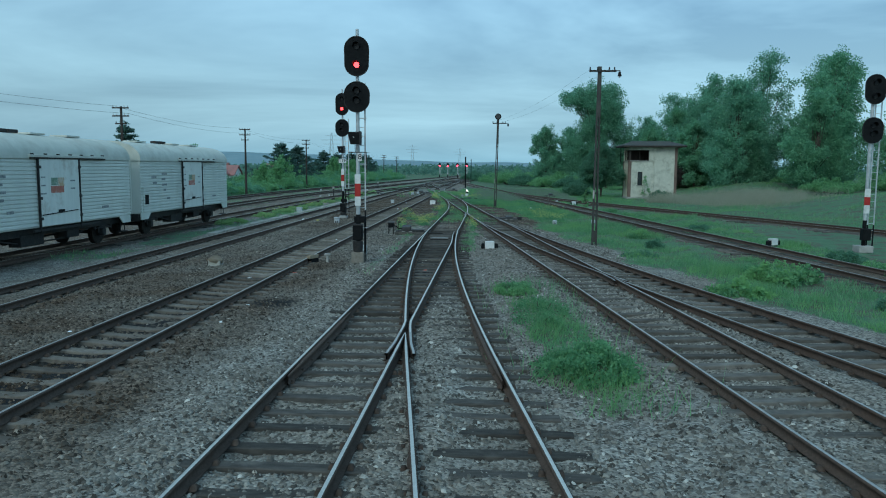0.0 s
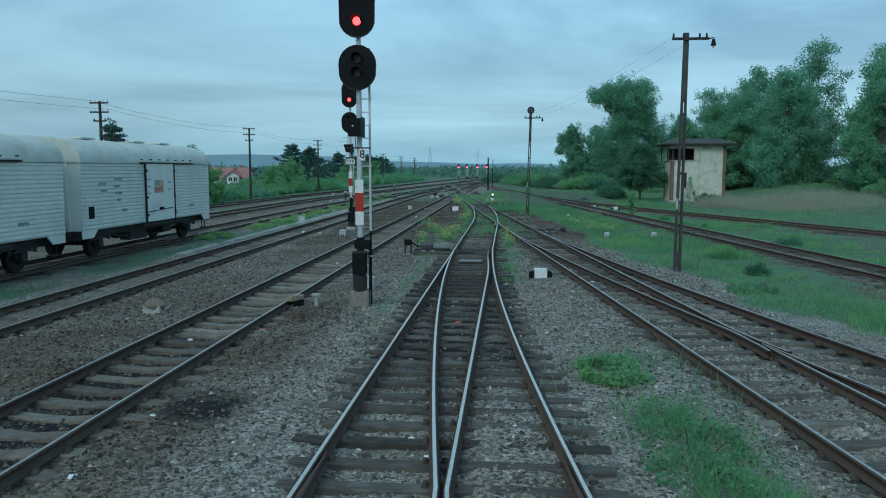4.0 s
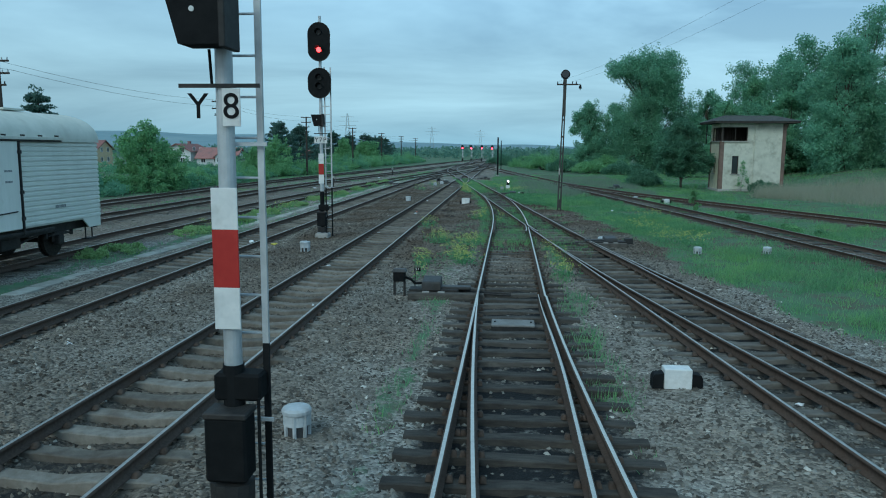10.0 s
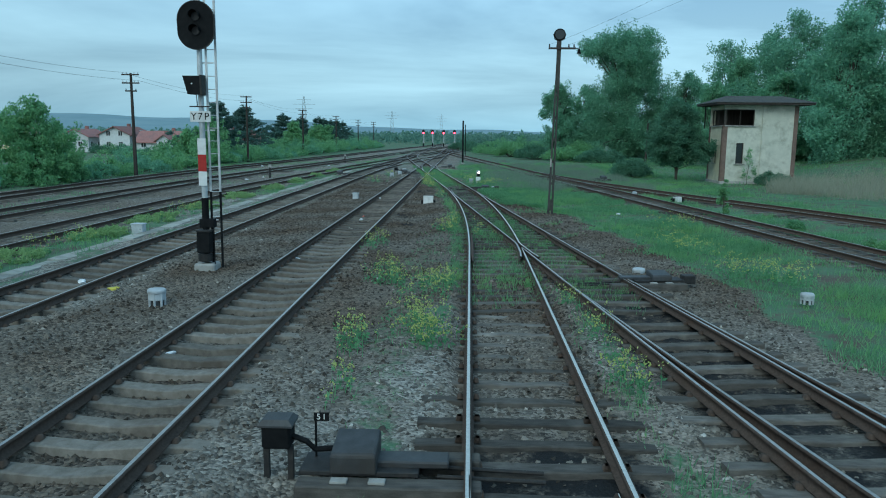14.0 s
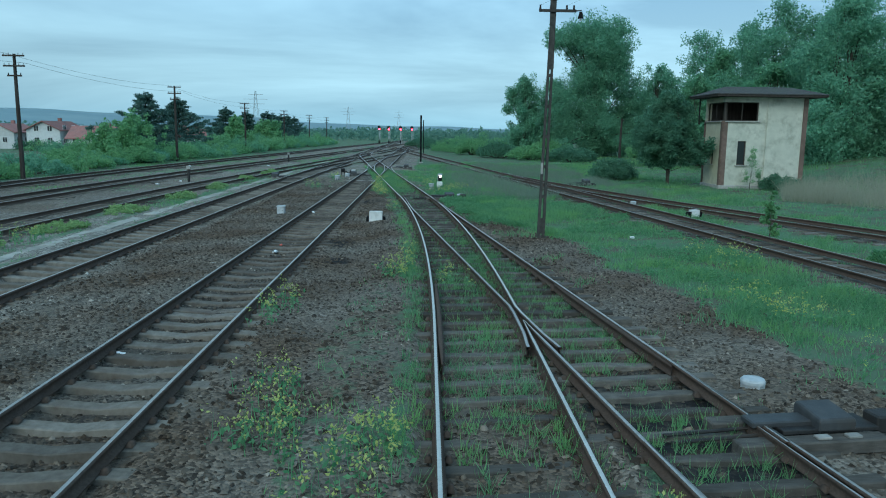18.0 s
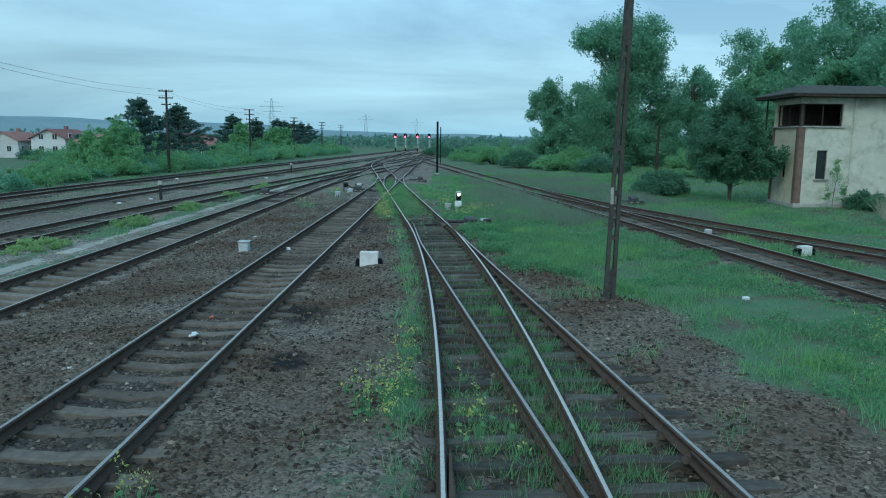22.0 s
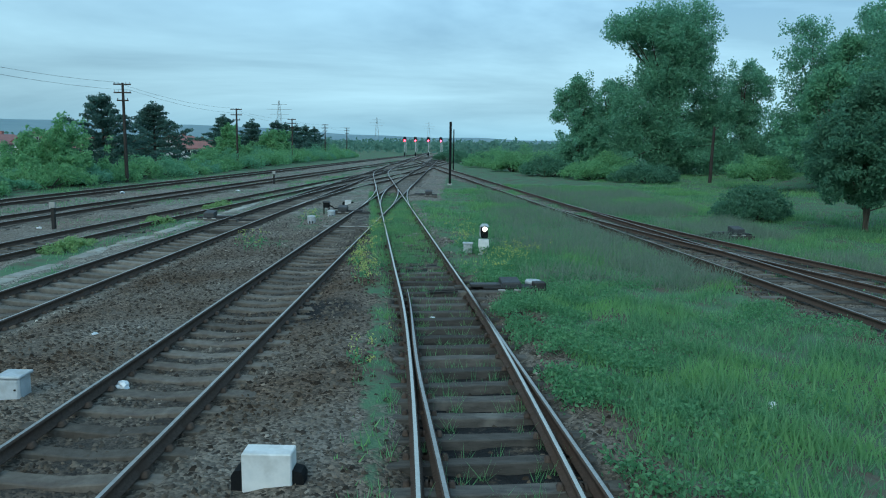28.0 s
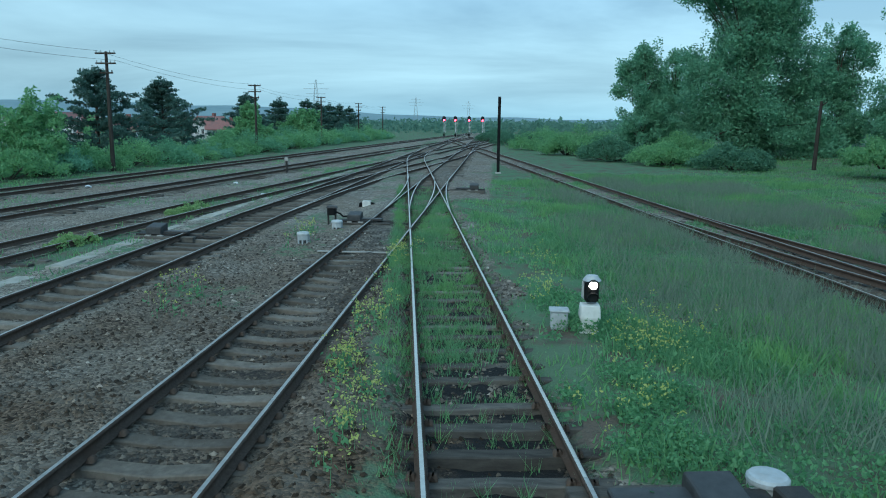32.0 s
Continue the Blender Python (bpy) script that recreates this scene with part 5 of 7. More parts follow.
tel_h = (7.95, 7.8, 7.65, 7.1, 6.9, 6.8, 6.8)
for k, y_ in enumerate((55, 85, 115, 145, 175, 205, 235)):
    telegraph_pole(-26.6, y_, tel_h[k] + 0.1)
for k in range(6):
    for dx, dz in ((-0.6, 0.05), (0.6, -0.55)):
        wire("telegraph_wire", (-26.6 + dx, 55 + 30 * k, tel_h[k] + dz), (-26.6 + dx, 85 + 30 * k, tel_h[k + 1] + dz), 0.4, 0.008, "thin dark telegraph wire sagging between poles")
for dx, dz in ((-0.6, 0.05), (0.6, -0.55)):
    wire("telegraph_wire", (-26.6 + dx, 10, 8.0 + dz), (-26.6 + dx, 55, 7.95 + dz), 0.5, 0.008, "thin dark telegraph wire sagging between poles")

dark = thing("steel_post", (-1.15, 118, -0.1), "plain dark steel post standing in grass near rails", "post")
part("post", box(B(), (0.20, 0.20, 5.2), (0, 0, 2.6), 0.02), M_BLACK, dark)
part("base_block", box(B(), (0.4, 0.4, 0.25), (0, 0, 0.05), 0.03), M_CONCRETE, dark)
dark_b = thing("steel_post", (-0.9, 150, -0.1), "thin dark steel post beyond the crossing", "post")
part("post", box(B(), (0.14, 0.14, 5.2), (0, 0, 2.6), 0.02), M_BLACK, dark_b)
part("base_block", box(B(), (0.35, 0.35, 0.25), (0, 0, 0.05), 0.03), M_CONCRETE, dark_b)
km = thing("distance_post", (-15.9, 84.6, -0.08), "dark marker post with a pale square top beside rails", "marker post")
part("post", box(B(), (0.13, 0.13, 0.85), (0, 0, 0.42), 0.01), M_DARK_IRON, km)
part("top_plate", box(B(), (0.22, 0.12, 0.22), (0, -0.02, 0.93), 0.01), M_CONCRETE, km)
km2 = thing("distance_post", (-15.2, 116, -0.08), "dark marker post with a pale square top beside rails", "marker post")
part("post", box(B(), (0.13, 0.13, 0.85), (0, 0, 0.42), 0.01), M_DARK_IRON, km2)
part("top_plate", box(B(), (0.22, 0.12, 0.22), (0, -0.02, 0.93), 0.01), M_CONCRETE, km2)
dead = thing("old_post", (22.6, 125, 0.4), "broken dark wooden post on the bank under trees", "post")
part("post", tube(B(), [(0, 0, -0.3), (0.03, 0, 2.5), (0.1, 0, 4.8)], [0.16, 0.14, 0.1], 9), M_POLE_WOOD, dead)
part("stub_arm", bar(B(), (0.08, 0, 4.4), (0.5, 0, 4.75), 0.06, 6, 0.03), M_POLE_WOOD, dead)


# ------------------------------------------------------------ refrigerator wagons
def wagon(yc, door_at, label):
    L, W, Z0, ZE, ZT = 10.8, 2.8, 1.19, 3.55, 4.42
    w = thing("refrigerator_wagon", (-14.35, yc, 0.17), label, "railway wagon", "white refrigerator wagons")
    Z0, ZE, ZT = Z0 - 0.17, ZE - 0.17, ZT - 0.17
    h = L / 2
    part("body", box(B(), (W - 0.10, L - 0.06, ZE - Z0), (0, 0, (Z0 + ZE) / 2), 0.02), M_WAGON, w)
    # ribbed outer walls, one panel each side of the door
    rib = (ZE - Z0 - 0.06) / 17
    prof = [(0.0, Z0 + 0.03)]
    for k in range(17):
        z = Z0 + 0.03 + k * rib
        prof += [(0.0, z + rib * 0.10), (0.035, z + rib * 0.24), (0.035, z + rib * 0.76), (0.0, z + rib * 0.90)]
    prof += [(0.0, ZE - 0.03), (-0.05, ZE - 0.03), (-0.05, Z0 + 0.03)]
    for s in (-1, 1):
        for a, c in ((-h, door_at - 1.20), (door_at + 1.36, h)):
            bm = B()
            loft(bm, [[(s * (W / 2 - 0.04 + px), yy, pz) for px, pz in prof] for yy in (a, c)])
            part("ribbed_panel", bm, M_WAGON, w)
        # sill strip deeper at the wagon's ends
        for a, c in ((-h, -h + 1.0), (h - 1.0, h)):
            bm = B()
            loft(bm, [[(s * (W / 2 - 0.03), yy, zz) for yy, zz in ((a, Z0 + 0.05), (c, Z0 + 0.05), (c if a < 0 else a + 0.35, Z0 - (0.05 if a < 0 else 0.28)), (a if a > 0 else a, Z0 - 0.28))] and
                      [(s * (W / 2 - 0.03), a, Z0 + 0.05), (s * (W / 2 - 0.03), c, Z0 + 0.05), (s * (W / 2 - 0.03), c - (0.0 if a > 0 else 0.35), Z0 - 0.26), (s * (W / 2 - 0.03), a + (0.35 if a > 0 else 0.0), Z0 - 0.26)],
                      [(s * (W / 2 - 0.07), a, Z0 + 0.05), (s * (W / 2 - 0.07), c, Z0 + 0.05), (s * (W / 2 - 0.07), c - (0.0 if a > 0 else 0.35), Z0 - 0.26), (s * (W / 2 - 0.07), a + (0.35 if a > 0 else 0.0), Z0 - 0.26)]])
            part("end_skirt", bm, M_WAGON, w)
        # sliding plug door
        x = s * (W / 2 + 0.02)
        d = part("door", box(B(), (0.07, 2.42, ZE - Z0 - 0.02), (x, door_at + 0.08, (Z0 + ZE) / 2 + 0.01), 0.02), M_WAGON_DOOR, w, "smooth white sliding door")
        for sy in (-1, 1):
            part("door_post", box(B(), (0.08, 0.05, ZE - Z0 + 0.2), (x + s * 0.02, door_at + 0.08 + sy * 1.26, (Z0 + ZE) / 2 - 0.05), 0.01), M_DARK_IRON, d)
            for z in (Z0 + 0.3, Z0 + 1.0, ZE - 0.3):
                part("hinge", box(B(), (0.10, 0.12, 0.10), (x + s * 0.04, door_at + 0.08 + sy * 1.23, z), 0.01), M_DARK_IRON, d)
        for name_, mm, dy, dz, ww, hh in (("emblem", M_EMBLEM_GREEN, -0.18, 0.14, 0.40, 0.26), ("emblem", M_EMBLEM_PALE, 0.22, 0.12, 0.36, 0.30), ("emblem", M_EMBLEM_RED, -0.02, -0.14, 0.78, 0.24)):
            part(name_, box(B(), (0.006, ww, hh), (x + s * 0.038, door_at - 0.1 + dy, Z0 + 1.42 + dz)), mm, d, "faded painted emblem patch")
        part("lock_handle", box(B(), (0.05, 0.34, 0.09), (x + s * 0.05, door_at + 0.05, Z0 + 0.52), 0.01), M_BLACK, d)
        part("lock_bar", bar(B(), (x + s * 0.05, door_at - 1.1, Z0 + 0.42), (x + s * 0.05, door_at + 1.1, Z0 + 0.50), 0.018, 6), M_DARK_IRON, d)
        for k in range(5):
            part("stencil_bar", box(B(), (0.005, 0.32 - 0.04 * k % 0.1, 0.05), (x + s * 0.037, door_at + (0.85 if k % 2 else -0.95), Z0 + 1.15 + 0.14 * k)), M_STENCIL, d)
        part("door_track", box(B(), (0.13, 4.9, 0.09), (x + s * 0.03, door_at + 0.8, ZE + 0.07), 0.01), M_WAGON_ROOF, w)
        # dark strip that stands in for the shade below the door track
        part("track_shade", box(B(), (0.09, 4.8, 0.05), (x + s * 0.02, door_at + 0.8, ZE - 0.0), 0.008), M_DARK_IRON, w)
        for k in range(7):
            part("track_bracket", box(B(), (0.12, 0.06, 0.06), (x + s * 0.03, door_at - 1.5 + 0.75 * k, ZE + 0.13)), M_DARK_IRON, w)
        part("lower_track", box(B(), (0.08, 4.2, 0.08), (x - s * 0.02, door_at + 0.6, Z0 - 0.10), 0.01), M_DARK_IRON, w)
        for k, (yy, zz, ww) in enumerate(((-4.1, 2.2, 0.5), (-4.0, 1.95, 0.4), (-3.0, 2.35, 0.55), (-3.1, 2.1, 0.4), (-3.0, 1.85, 0.5), (-3.0, 1.6, 0.25), (-2.6, 1.2, 0.35), (3.3, 1.1, 0.5))):
            part("stencil_bar", box(B(), (0.006, ww, 0.09), (s * (W / 2 + 0.0), yy, Z0 + zz - 0.6)), M_STENCIL, w)
        part("grab_rail", bar(B(), (s * (W / 2 + 0.04), -h + 0.12, Z0 + 0.1), (s * (W / 2 + 0.04), -h + 0.12, Z0 + 1.2), 0.016, 6), M_WAGON, w)
        part("data_plate", box(B(), (0.02, 0.34, 0.42), (s * (W / 2 + 0.0), -h + 0.55, Z0 + 0.62), 0.006), M_BLACK, w)
        part("sole_bar", box(B(), (0.10, L - 0.3, 0.26), (s * 1.0, 0, Z0 - 0.16), 0.01), M_DARK_IRON, w)
        part("step", box(B(), (0.25, 0.45, 0.04), (s * 1.25, h - 0.5, Z0 - 0.62), 0.006), M_DARK_IRON, w)
        for sy in (-0.18, 0.18):
            part("step_hanger", box(B(), (0.03, 0.03, 0.5), (s * 1.25, h - 0.5 + sy, Z0 - 0.38)), M_DARK_IRON, w)
        for sy in (-1, 1):
            bm = cyl(B(), 0.07, 0.07, 0.35, (s * 0.875, sy * (h - 0.05), 0.90), Matrix.Rotation(radians(-90 * sy), 4, "X"), 12)
            cyl(bm, 0.20, 0.19, 0.05, (s * 0.875, sy * (h + 0.30), 0.90), Matrix.Rotation(radians(-90 * sy), 4, "X"), 18)
            part("buffer", bm, M_DARK_IRON, w)
    # barrel roof
    bm = B()
    arc = [(math.cos(a) * (W / 2 + 0.03), ZE - 0.02 + math.sin(a) ** 0.85 * (ZT - ZE)) for a in np.linspace(0, math.pi, 41)]
    arc = [(px, pz) for px, pz in arc]
    loft(bm, [[(px, yy, pz) for px, pz in arc] for yy in (-h - 0.03, -h + 0.5, 0, h - 0.5, h + 0.03)])
    part("roof", bm, M_WAGON_ROOF, w)
    for yy in (-3.2, 0.6, 2.9):
        part("roof_hatch", box(B(), (0.7, 0.9, 0.07), (0.1, yy, ZT + 0.01), 0.015), M_WAGON_ROOF, w)
    for yy in (-1.2, -0.6):
        part("roof_vent", box(B(), (0.3, 0.5, 0.12), (0.2, yy, ZT + 0.05), 0.02), M_DARK_IRON, w)
    for sy in (-1, 1):
        for xx in (-0.9, 0.0, 0.9):
            part("end_stanchion", box(B(), (0.10, 0.06, ZE - Z0), (xx, sy * (h + 0.0), (Z0 + ZE) / 2), 0.01), M_WAGON, w)
        part("headstock", box(B(), (2.5, 0.14, 0.32), (0, sy * (h - 0.06), Z0 - 0.16), 0.015), M_DARK_IRON, w)
        part("coupling_hook", tube(B(), [(0, sy * (h + 0.0), 0.88), (0, sy * (h + 0.22), 0.9), (0, sy * (h + 0.26), 0.75), (0, sy * (h + 0.2), 0.55)], [0.04, 0.04, 0.03, 0.03], 7), M_DARK_IRON, w)
    for ay in (-3.75, 3.75):
        part("axle", bar(B(), (-0.95, ay, 0.46), (0.95, ay, 0.46), 0.075, 12), M_DARK_IRON, w)
        for s in (-1, 1):
            bm = B()
            for rr, th, off in ((0.46, 0.10, 0.0), (0.495, 0.03, -0.06)):
                cyl(bm, rr, rr, th, (s * (0.70 + off), ay, 0.46), Matrix.Rotation(radians(90 * s), 4, "Y"), 28)
            cyl(bm, 0.15, 0.12, 0.10, (s * 0.78, ay, 0.46), Matrix.Rotation(radians(90 * s), 4, "Y"), 16)
            wh = part("wheel", bm, M_TREAD, w)
            part("axle_box", box(B(), (0.2, 0.26, 0.28), (s * 0.99, ay, 0.48), 0.03), M_DARK_IRON, wh)
            bm = B()
            for k in range(5):
                box(bm, (0.10, 1.2 - 0.2 * k, 0.022), (s * 1.0, ay, 0.64 + 0.024 * k))
            part("leaf_spring", bm, M_DARK_IRON, w)
            part("axle_guard", box(B(), (0.03, 0.5, 0.35), (s * 0.93, ay, 0.62), 0.01), M_DARK_IRON, w)
            part("brake_shoe", box(B(), (0.10, 0.09, 0.36), (s * 0.72, ay + 0.56, 0.46), 0.02), M_DARK_IRON, w)
    for s in (-1, 1):
        part("battery_box", box(B(), (0.45, 1.3, 0.42), (s * 0.85, -1.0, Z0 - 0.42), 0.02), M_DARK_IRON, w)
        part("tool_box", box(B(), (0.35, 0.8, 0.30), (s * 0.9, 1.5, Z0 - 0.40), 0.02), M_DARK_IRON, w)
        for ay in (-3.75, 3.75):
            for sy in (-0.62, 0.62):
                part("spring_hanger", box(B(), (0.08, 0.09, 0.30), (s * 1.0, ay + sy, Z0 - 0.30), 0.01), M_DARK_IRON, w)
        part("truss_rod", tube(B(), [(s * 0.95, -3.0, Z0 - 0.28), (s * 0.95, -1.4, Z0 - 0.55), (s * 0.95, 1.4, Z0 - 0.55), (s * 0.95, 3.0, Z0 - 0.28)], [0.03] * 4, 6), M_DARK_IRON, w)
    part("floor_frame", box(B(), (1.9, L - 0.5, 0.2), (0, 0, Z0 - 0.12), 0.01), M_DARK_IRON, w)
    part("brake_cylinder", cyl(B(), 0.2, 0.2, 0.5, (0.3, -0.9, 0.62), RX90, 16), M_DARK_IRON, w)
    part("brake_rod", bar(B(), (0.0, -3.2, 0.5), (0.0, 3.2, 0.5), 0.03, 8), M_DARK_IRON, w)
    part("air_tank", cyl(B(), 0.18, 0.18, 0.9, (-0.4, 1.6, 0.66), RX90, 16), M_DARK_IRON, w)
    return w


M_EMBLEM_GREEN = surf("emblem_green", (0.10, 0.22, 0.14), (0.30, 0.38, 0.30), 9, 4, (0.55, 0.55, 0.50), rough=0.6, rand=0)
M_EMBLEM_PALE = surf("emblem_orange", (0.48, 0.30, 0.16), (0.58, 0.44, 0.30), 9, 4, (0.6, 0.58, 0.52), rough=0.6, rand=0)
M_EMBLEM_RED = surf("emblem_red", (0.42, 0.13, 0.10), (0.52, 0.20, 0.15), 9, 3, (0.6, 0.5, 0.45), rough=0.6, rand=0)
M_STENCIL = surf("stencil_grey", (0.10, 0.12, 0.13), (0.30, 0.32, 0.32), 18, 5, (0.45, 0.46, 0.44), rough=0.6, rand=0)
wagon(34.8, 0.2, "white ribbed refrigerator wagon with rust streaks on a siding")
wagon(23.0, 0.1, "white ribbed refrigerator wagon coupled to its neighbour")
wagon(11.2, 0.1, "white ribbed refrigerator wagon coupled to its neighbour")


# ------------------------------------------------------------ old signal cabin
def pierced(bm, span, zs, thick, holes, at, axis):
    """A wall along axis with openings (u0, u1, z0, z1), cut into blocks round them."""
    us = sorted({span[0], span[1], *[h[0] for h in holes], *[h[1] for h in holes]})
    zc = sorted({zs[0], zs[1], *[h[2] for h in holes], *[h[3] for h in holes]})
    for u0, u1 in zip(us, us[1:]):
        run = None
        for z0, z1 in zip(zc, zc[1:]):
            hole = any(h[0] <= u0 and u1 <= h[1] and h[2] <= z0 and z1 <= h[3] for h in holes)
            if not hole:
                run = (run[0], z1) if run else (z0, z1)
            if (hole or z1 == zc[-1]) and run:
                size, mid = (u1 - u0, thick, run[1] - run[0]), ((u0 + u1) / 2, at, (run[0] + run[1]) / 2)
                if axis == "y":
                    size, mid = (size[1], size[0], size[2]), (mid[1], mid[0], mid[2])
                box(bm, size, mid)
                run = None
    bmesh.ops.remove_doubles(bm, verts=bm.verts, dist=0.001)
    return bm


CX, CY, CW, CD = 18.85, 85.4, 5.55, 3.2
hut = thing("signal_cabin", (CX, CY, -0.2), "derelict plastered two-storey signal cabin with brown corners and flat hipped roof", "building")
TOPZ = 6.05
part("plinth", box(B(), (CW + 0.14, CD + 0.14, 0.32), (CW / 2, CD / 2, 0.12), 0.02), M_CONCRETE, hut)
part("wall", pierced(B(), (0.0, CW), (0.25, TOPZ), 0.3, [(1.05, 1.62, 1.62, 3.2), (0.0, 2.3, 4.5, 5.72)], 0.15, "x"), M_PLASTER_GREY, hut, "peeling grey plaster wall")
part("wall", pierced(B(), (0.30, CD - 0.3), (0.25, TOPZ), 0.3, [(1.4, 1.85, 1.62, 3.2), (0.30, CD - 0.3, 4.5, 5.72)], 0.15, "y"), M_PLASTER, hut, "yellowed plaster wall")
part("wall", box(B(), (CW, 0.3, TOPZ - 0.25), (CW / 2, CD - 0.15, (TOPZ + 0.25) / 2)), M_PLASTER, hut)
part("wall", box(B(), (0.3, CD - 0.6, TOPZ - 0.25), (CW - 0.15, CD / 2, (TOPZ + 0.25) / 2)), M_PLASTER, hut)
# dark boards added inside to imitate the shade of the upper room
part("lining", box(B(), (CW - 0.62, 0.03, 1.75), (CW / 2, CD - 0.33, 5.0)), M_POLE_WOOD, hut, "dark lining added in place of the room's shade")
part("lining", box(B(), (0.03, CD - 0.7, 1.75), (CW - 0.33, CD / 2, 5.0)), M_POLE_WOOD, hut, "dark lining added in place of the room's shade")
part("inner_ceiling", box(B(), (CW - 0.62, CD - 0.62, 0.04), (CW / 2, CD / 2, TOPZ - 0.04)), M_POLE_WOOD, hut)
part("upper_floor", box(B(), (CW - 0.6, CD - 0.6, 0.2), (CW / 2, CD / 2, 4.0)), M_WOOD, hut)
part("corner_strip", box(B(), (0.30, 0.05, 4.25), (0.145, -0.027, 2.37), 0.006), M_BROWN, hut)
part("corner_strip", box(B(), (0.05, 0.30, 4.25), (-0.027, 0.145, 2.37), 0.006), M_BROWN, hut)
part("corner_strip", box(B(), (0.30, 0.05, TOPZ - 0.3), (CW - 0.145, -0.027, TOPZ / 2 + 0.12), 0.006), M_BROWN, hut)
part("corner_strip", box(B(), (0.05, 0.24, 4.25), (-0.027, CD - 0.12, 2.37), 0.006), M_BROWN, hut)


def cabin_window(name, u0, u1, z0, z1, along, panes, glass=True, sill=True):
    """Timber frame with mullions and panes in the front (x) or side (y) wall."""
    wdw = part(name, pierced(B(), (u0, u1), (z0, z1), 0.07, [(u0 + 0.06 + k * (u1 - u0 - 0.06) / panes, u0 + (k + 1) * (u1 - u0 - 0.06) / panes, z0 + 0.06, z1 - 0.06) for k in range(panes)], 0.14, along), M_POLE_WOOD, hut)
    if glass:
        for k in range(panes):
            a = u0 + 0.06 + k * (u1 - u0 - 0.06) / panes
            c = u0 + (k + 1) * (u1 - u0 - 0.06) / panes
            size, mid = (c - a, 0.012, z1 - z0 - 0.12), ((a + c) / 2, 0.15, (z0 + z1) / 2)
            if along == "y":
                size, mid = (size[1], size[0], size[2]), (mid[1], mid[0], mid[2])
            part("pane", box(B(), size, mid), M_GLASS, wdw)
    if sill:
        size, mid = (u1 - u0 + 0.24, 0.16, 0.07), ((u0 + u1) / 2, -0.05, z0 - 0.03)
        if along == "y":
            size, mid = (size[1], size[0], size[2]), (mid[1], mid[0], mid[2])
        part("window_sill", box(B(), size, mid, 0.008), M_CONCRETE, wdw)


cabin_window("window", 1.05, 1.62, 1.62, 3.2, "x", 1)
cabin_window("window", 1.4, 1.85, 1.62, 3.2, "y", 1)
part("corner_post", box(B(), (0.13, 0.13, 1.22), (0.12, 0.12, 5.11), 0.01), M_POLE_WOOD, hut)
cabin_window("window", 0.2, 2.3, 4.5, 5.72, "x", 2, glass=False)
cabin_window("window", 0.30, CD - 0.3, 4.5, 5.72, "y", 2, glass=False)
OV = 0.85
# dark material puts the shadow under the eaves into the board's colour
part("eaves_board", box(B(), (CW + 2 * OV, CD + 2 * OV, 0.14), (CW / 2, CD / 2, TOPZ + 0.07), 0.01), M_POLE_WOOD, hut)
bm = B()
loft(bm, [[(CW / 2 + sx * a, CD / 2 + sy * c, z) for sx, sy in ((-1, -1), (1, -1), (1, 1), (-1, 1))] for a, c, z in ((CW / 2 + OV + 0.05, CD / 2 + OV + 0.05, TOPZ + 0.14), (CW / 2 + OV + 0.05, CD / 2 + OV + 0.05, TOPZ + 0.19), (CW / 2 - 0.6, 0.15, TOPZ + 0.75))])
part("roof", bm, M_ROOF, hut)
part("support_post", bar(B(), (-0.35, CD + 0.25, 4.3), (-0.35, CD + 0.25, TOPZ), 0.05, 8), M_DARK_IRON, hut)
part("downpipe", bar(B(), (2.9, -0.06, 0.3), (2.9, -0.06, TOPZ), 0.04, 8), M_PLASTER_GREY, hut)
part("step_block", box(B(), (0.7, 0.4, 0.3), (3.0, -0.6, 0.05), 0.03), M_CONCRETE, hut)


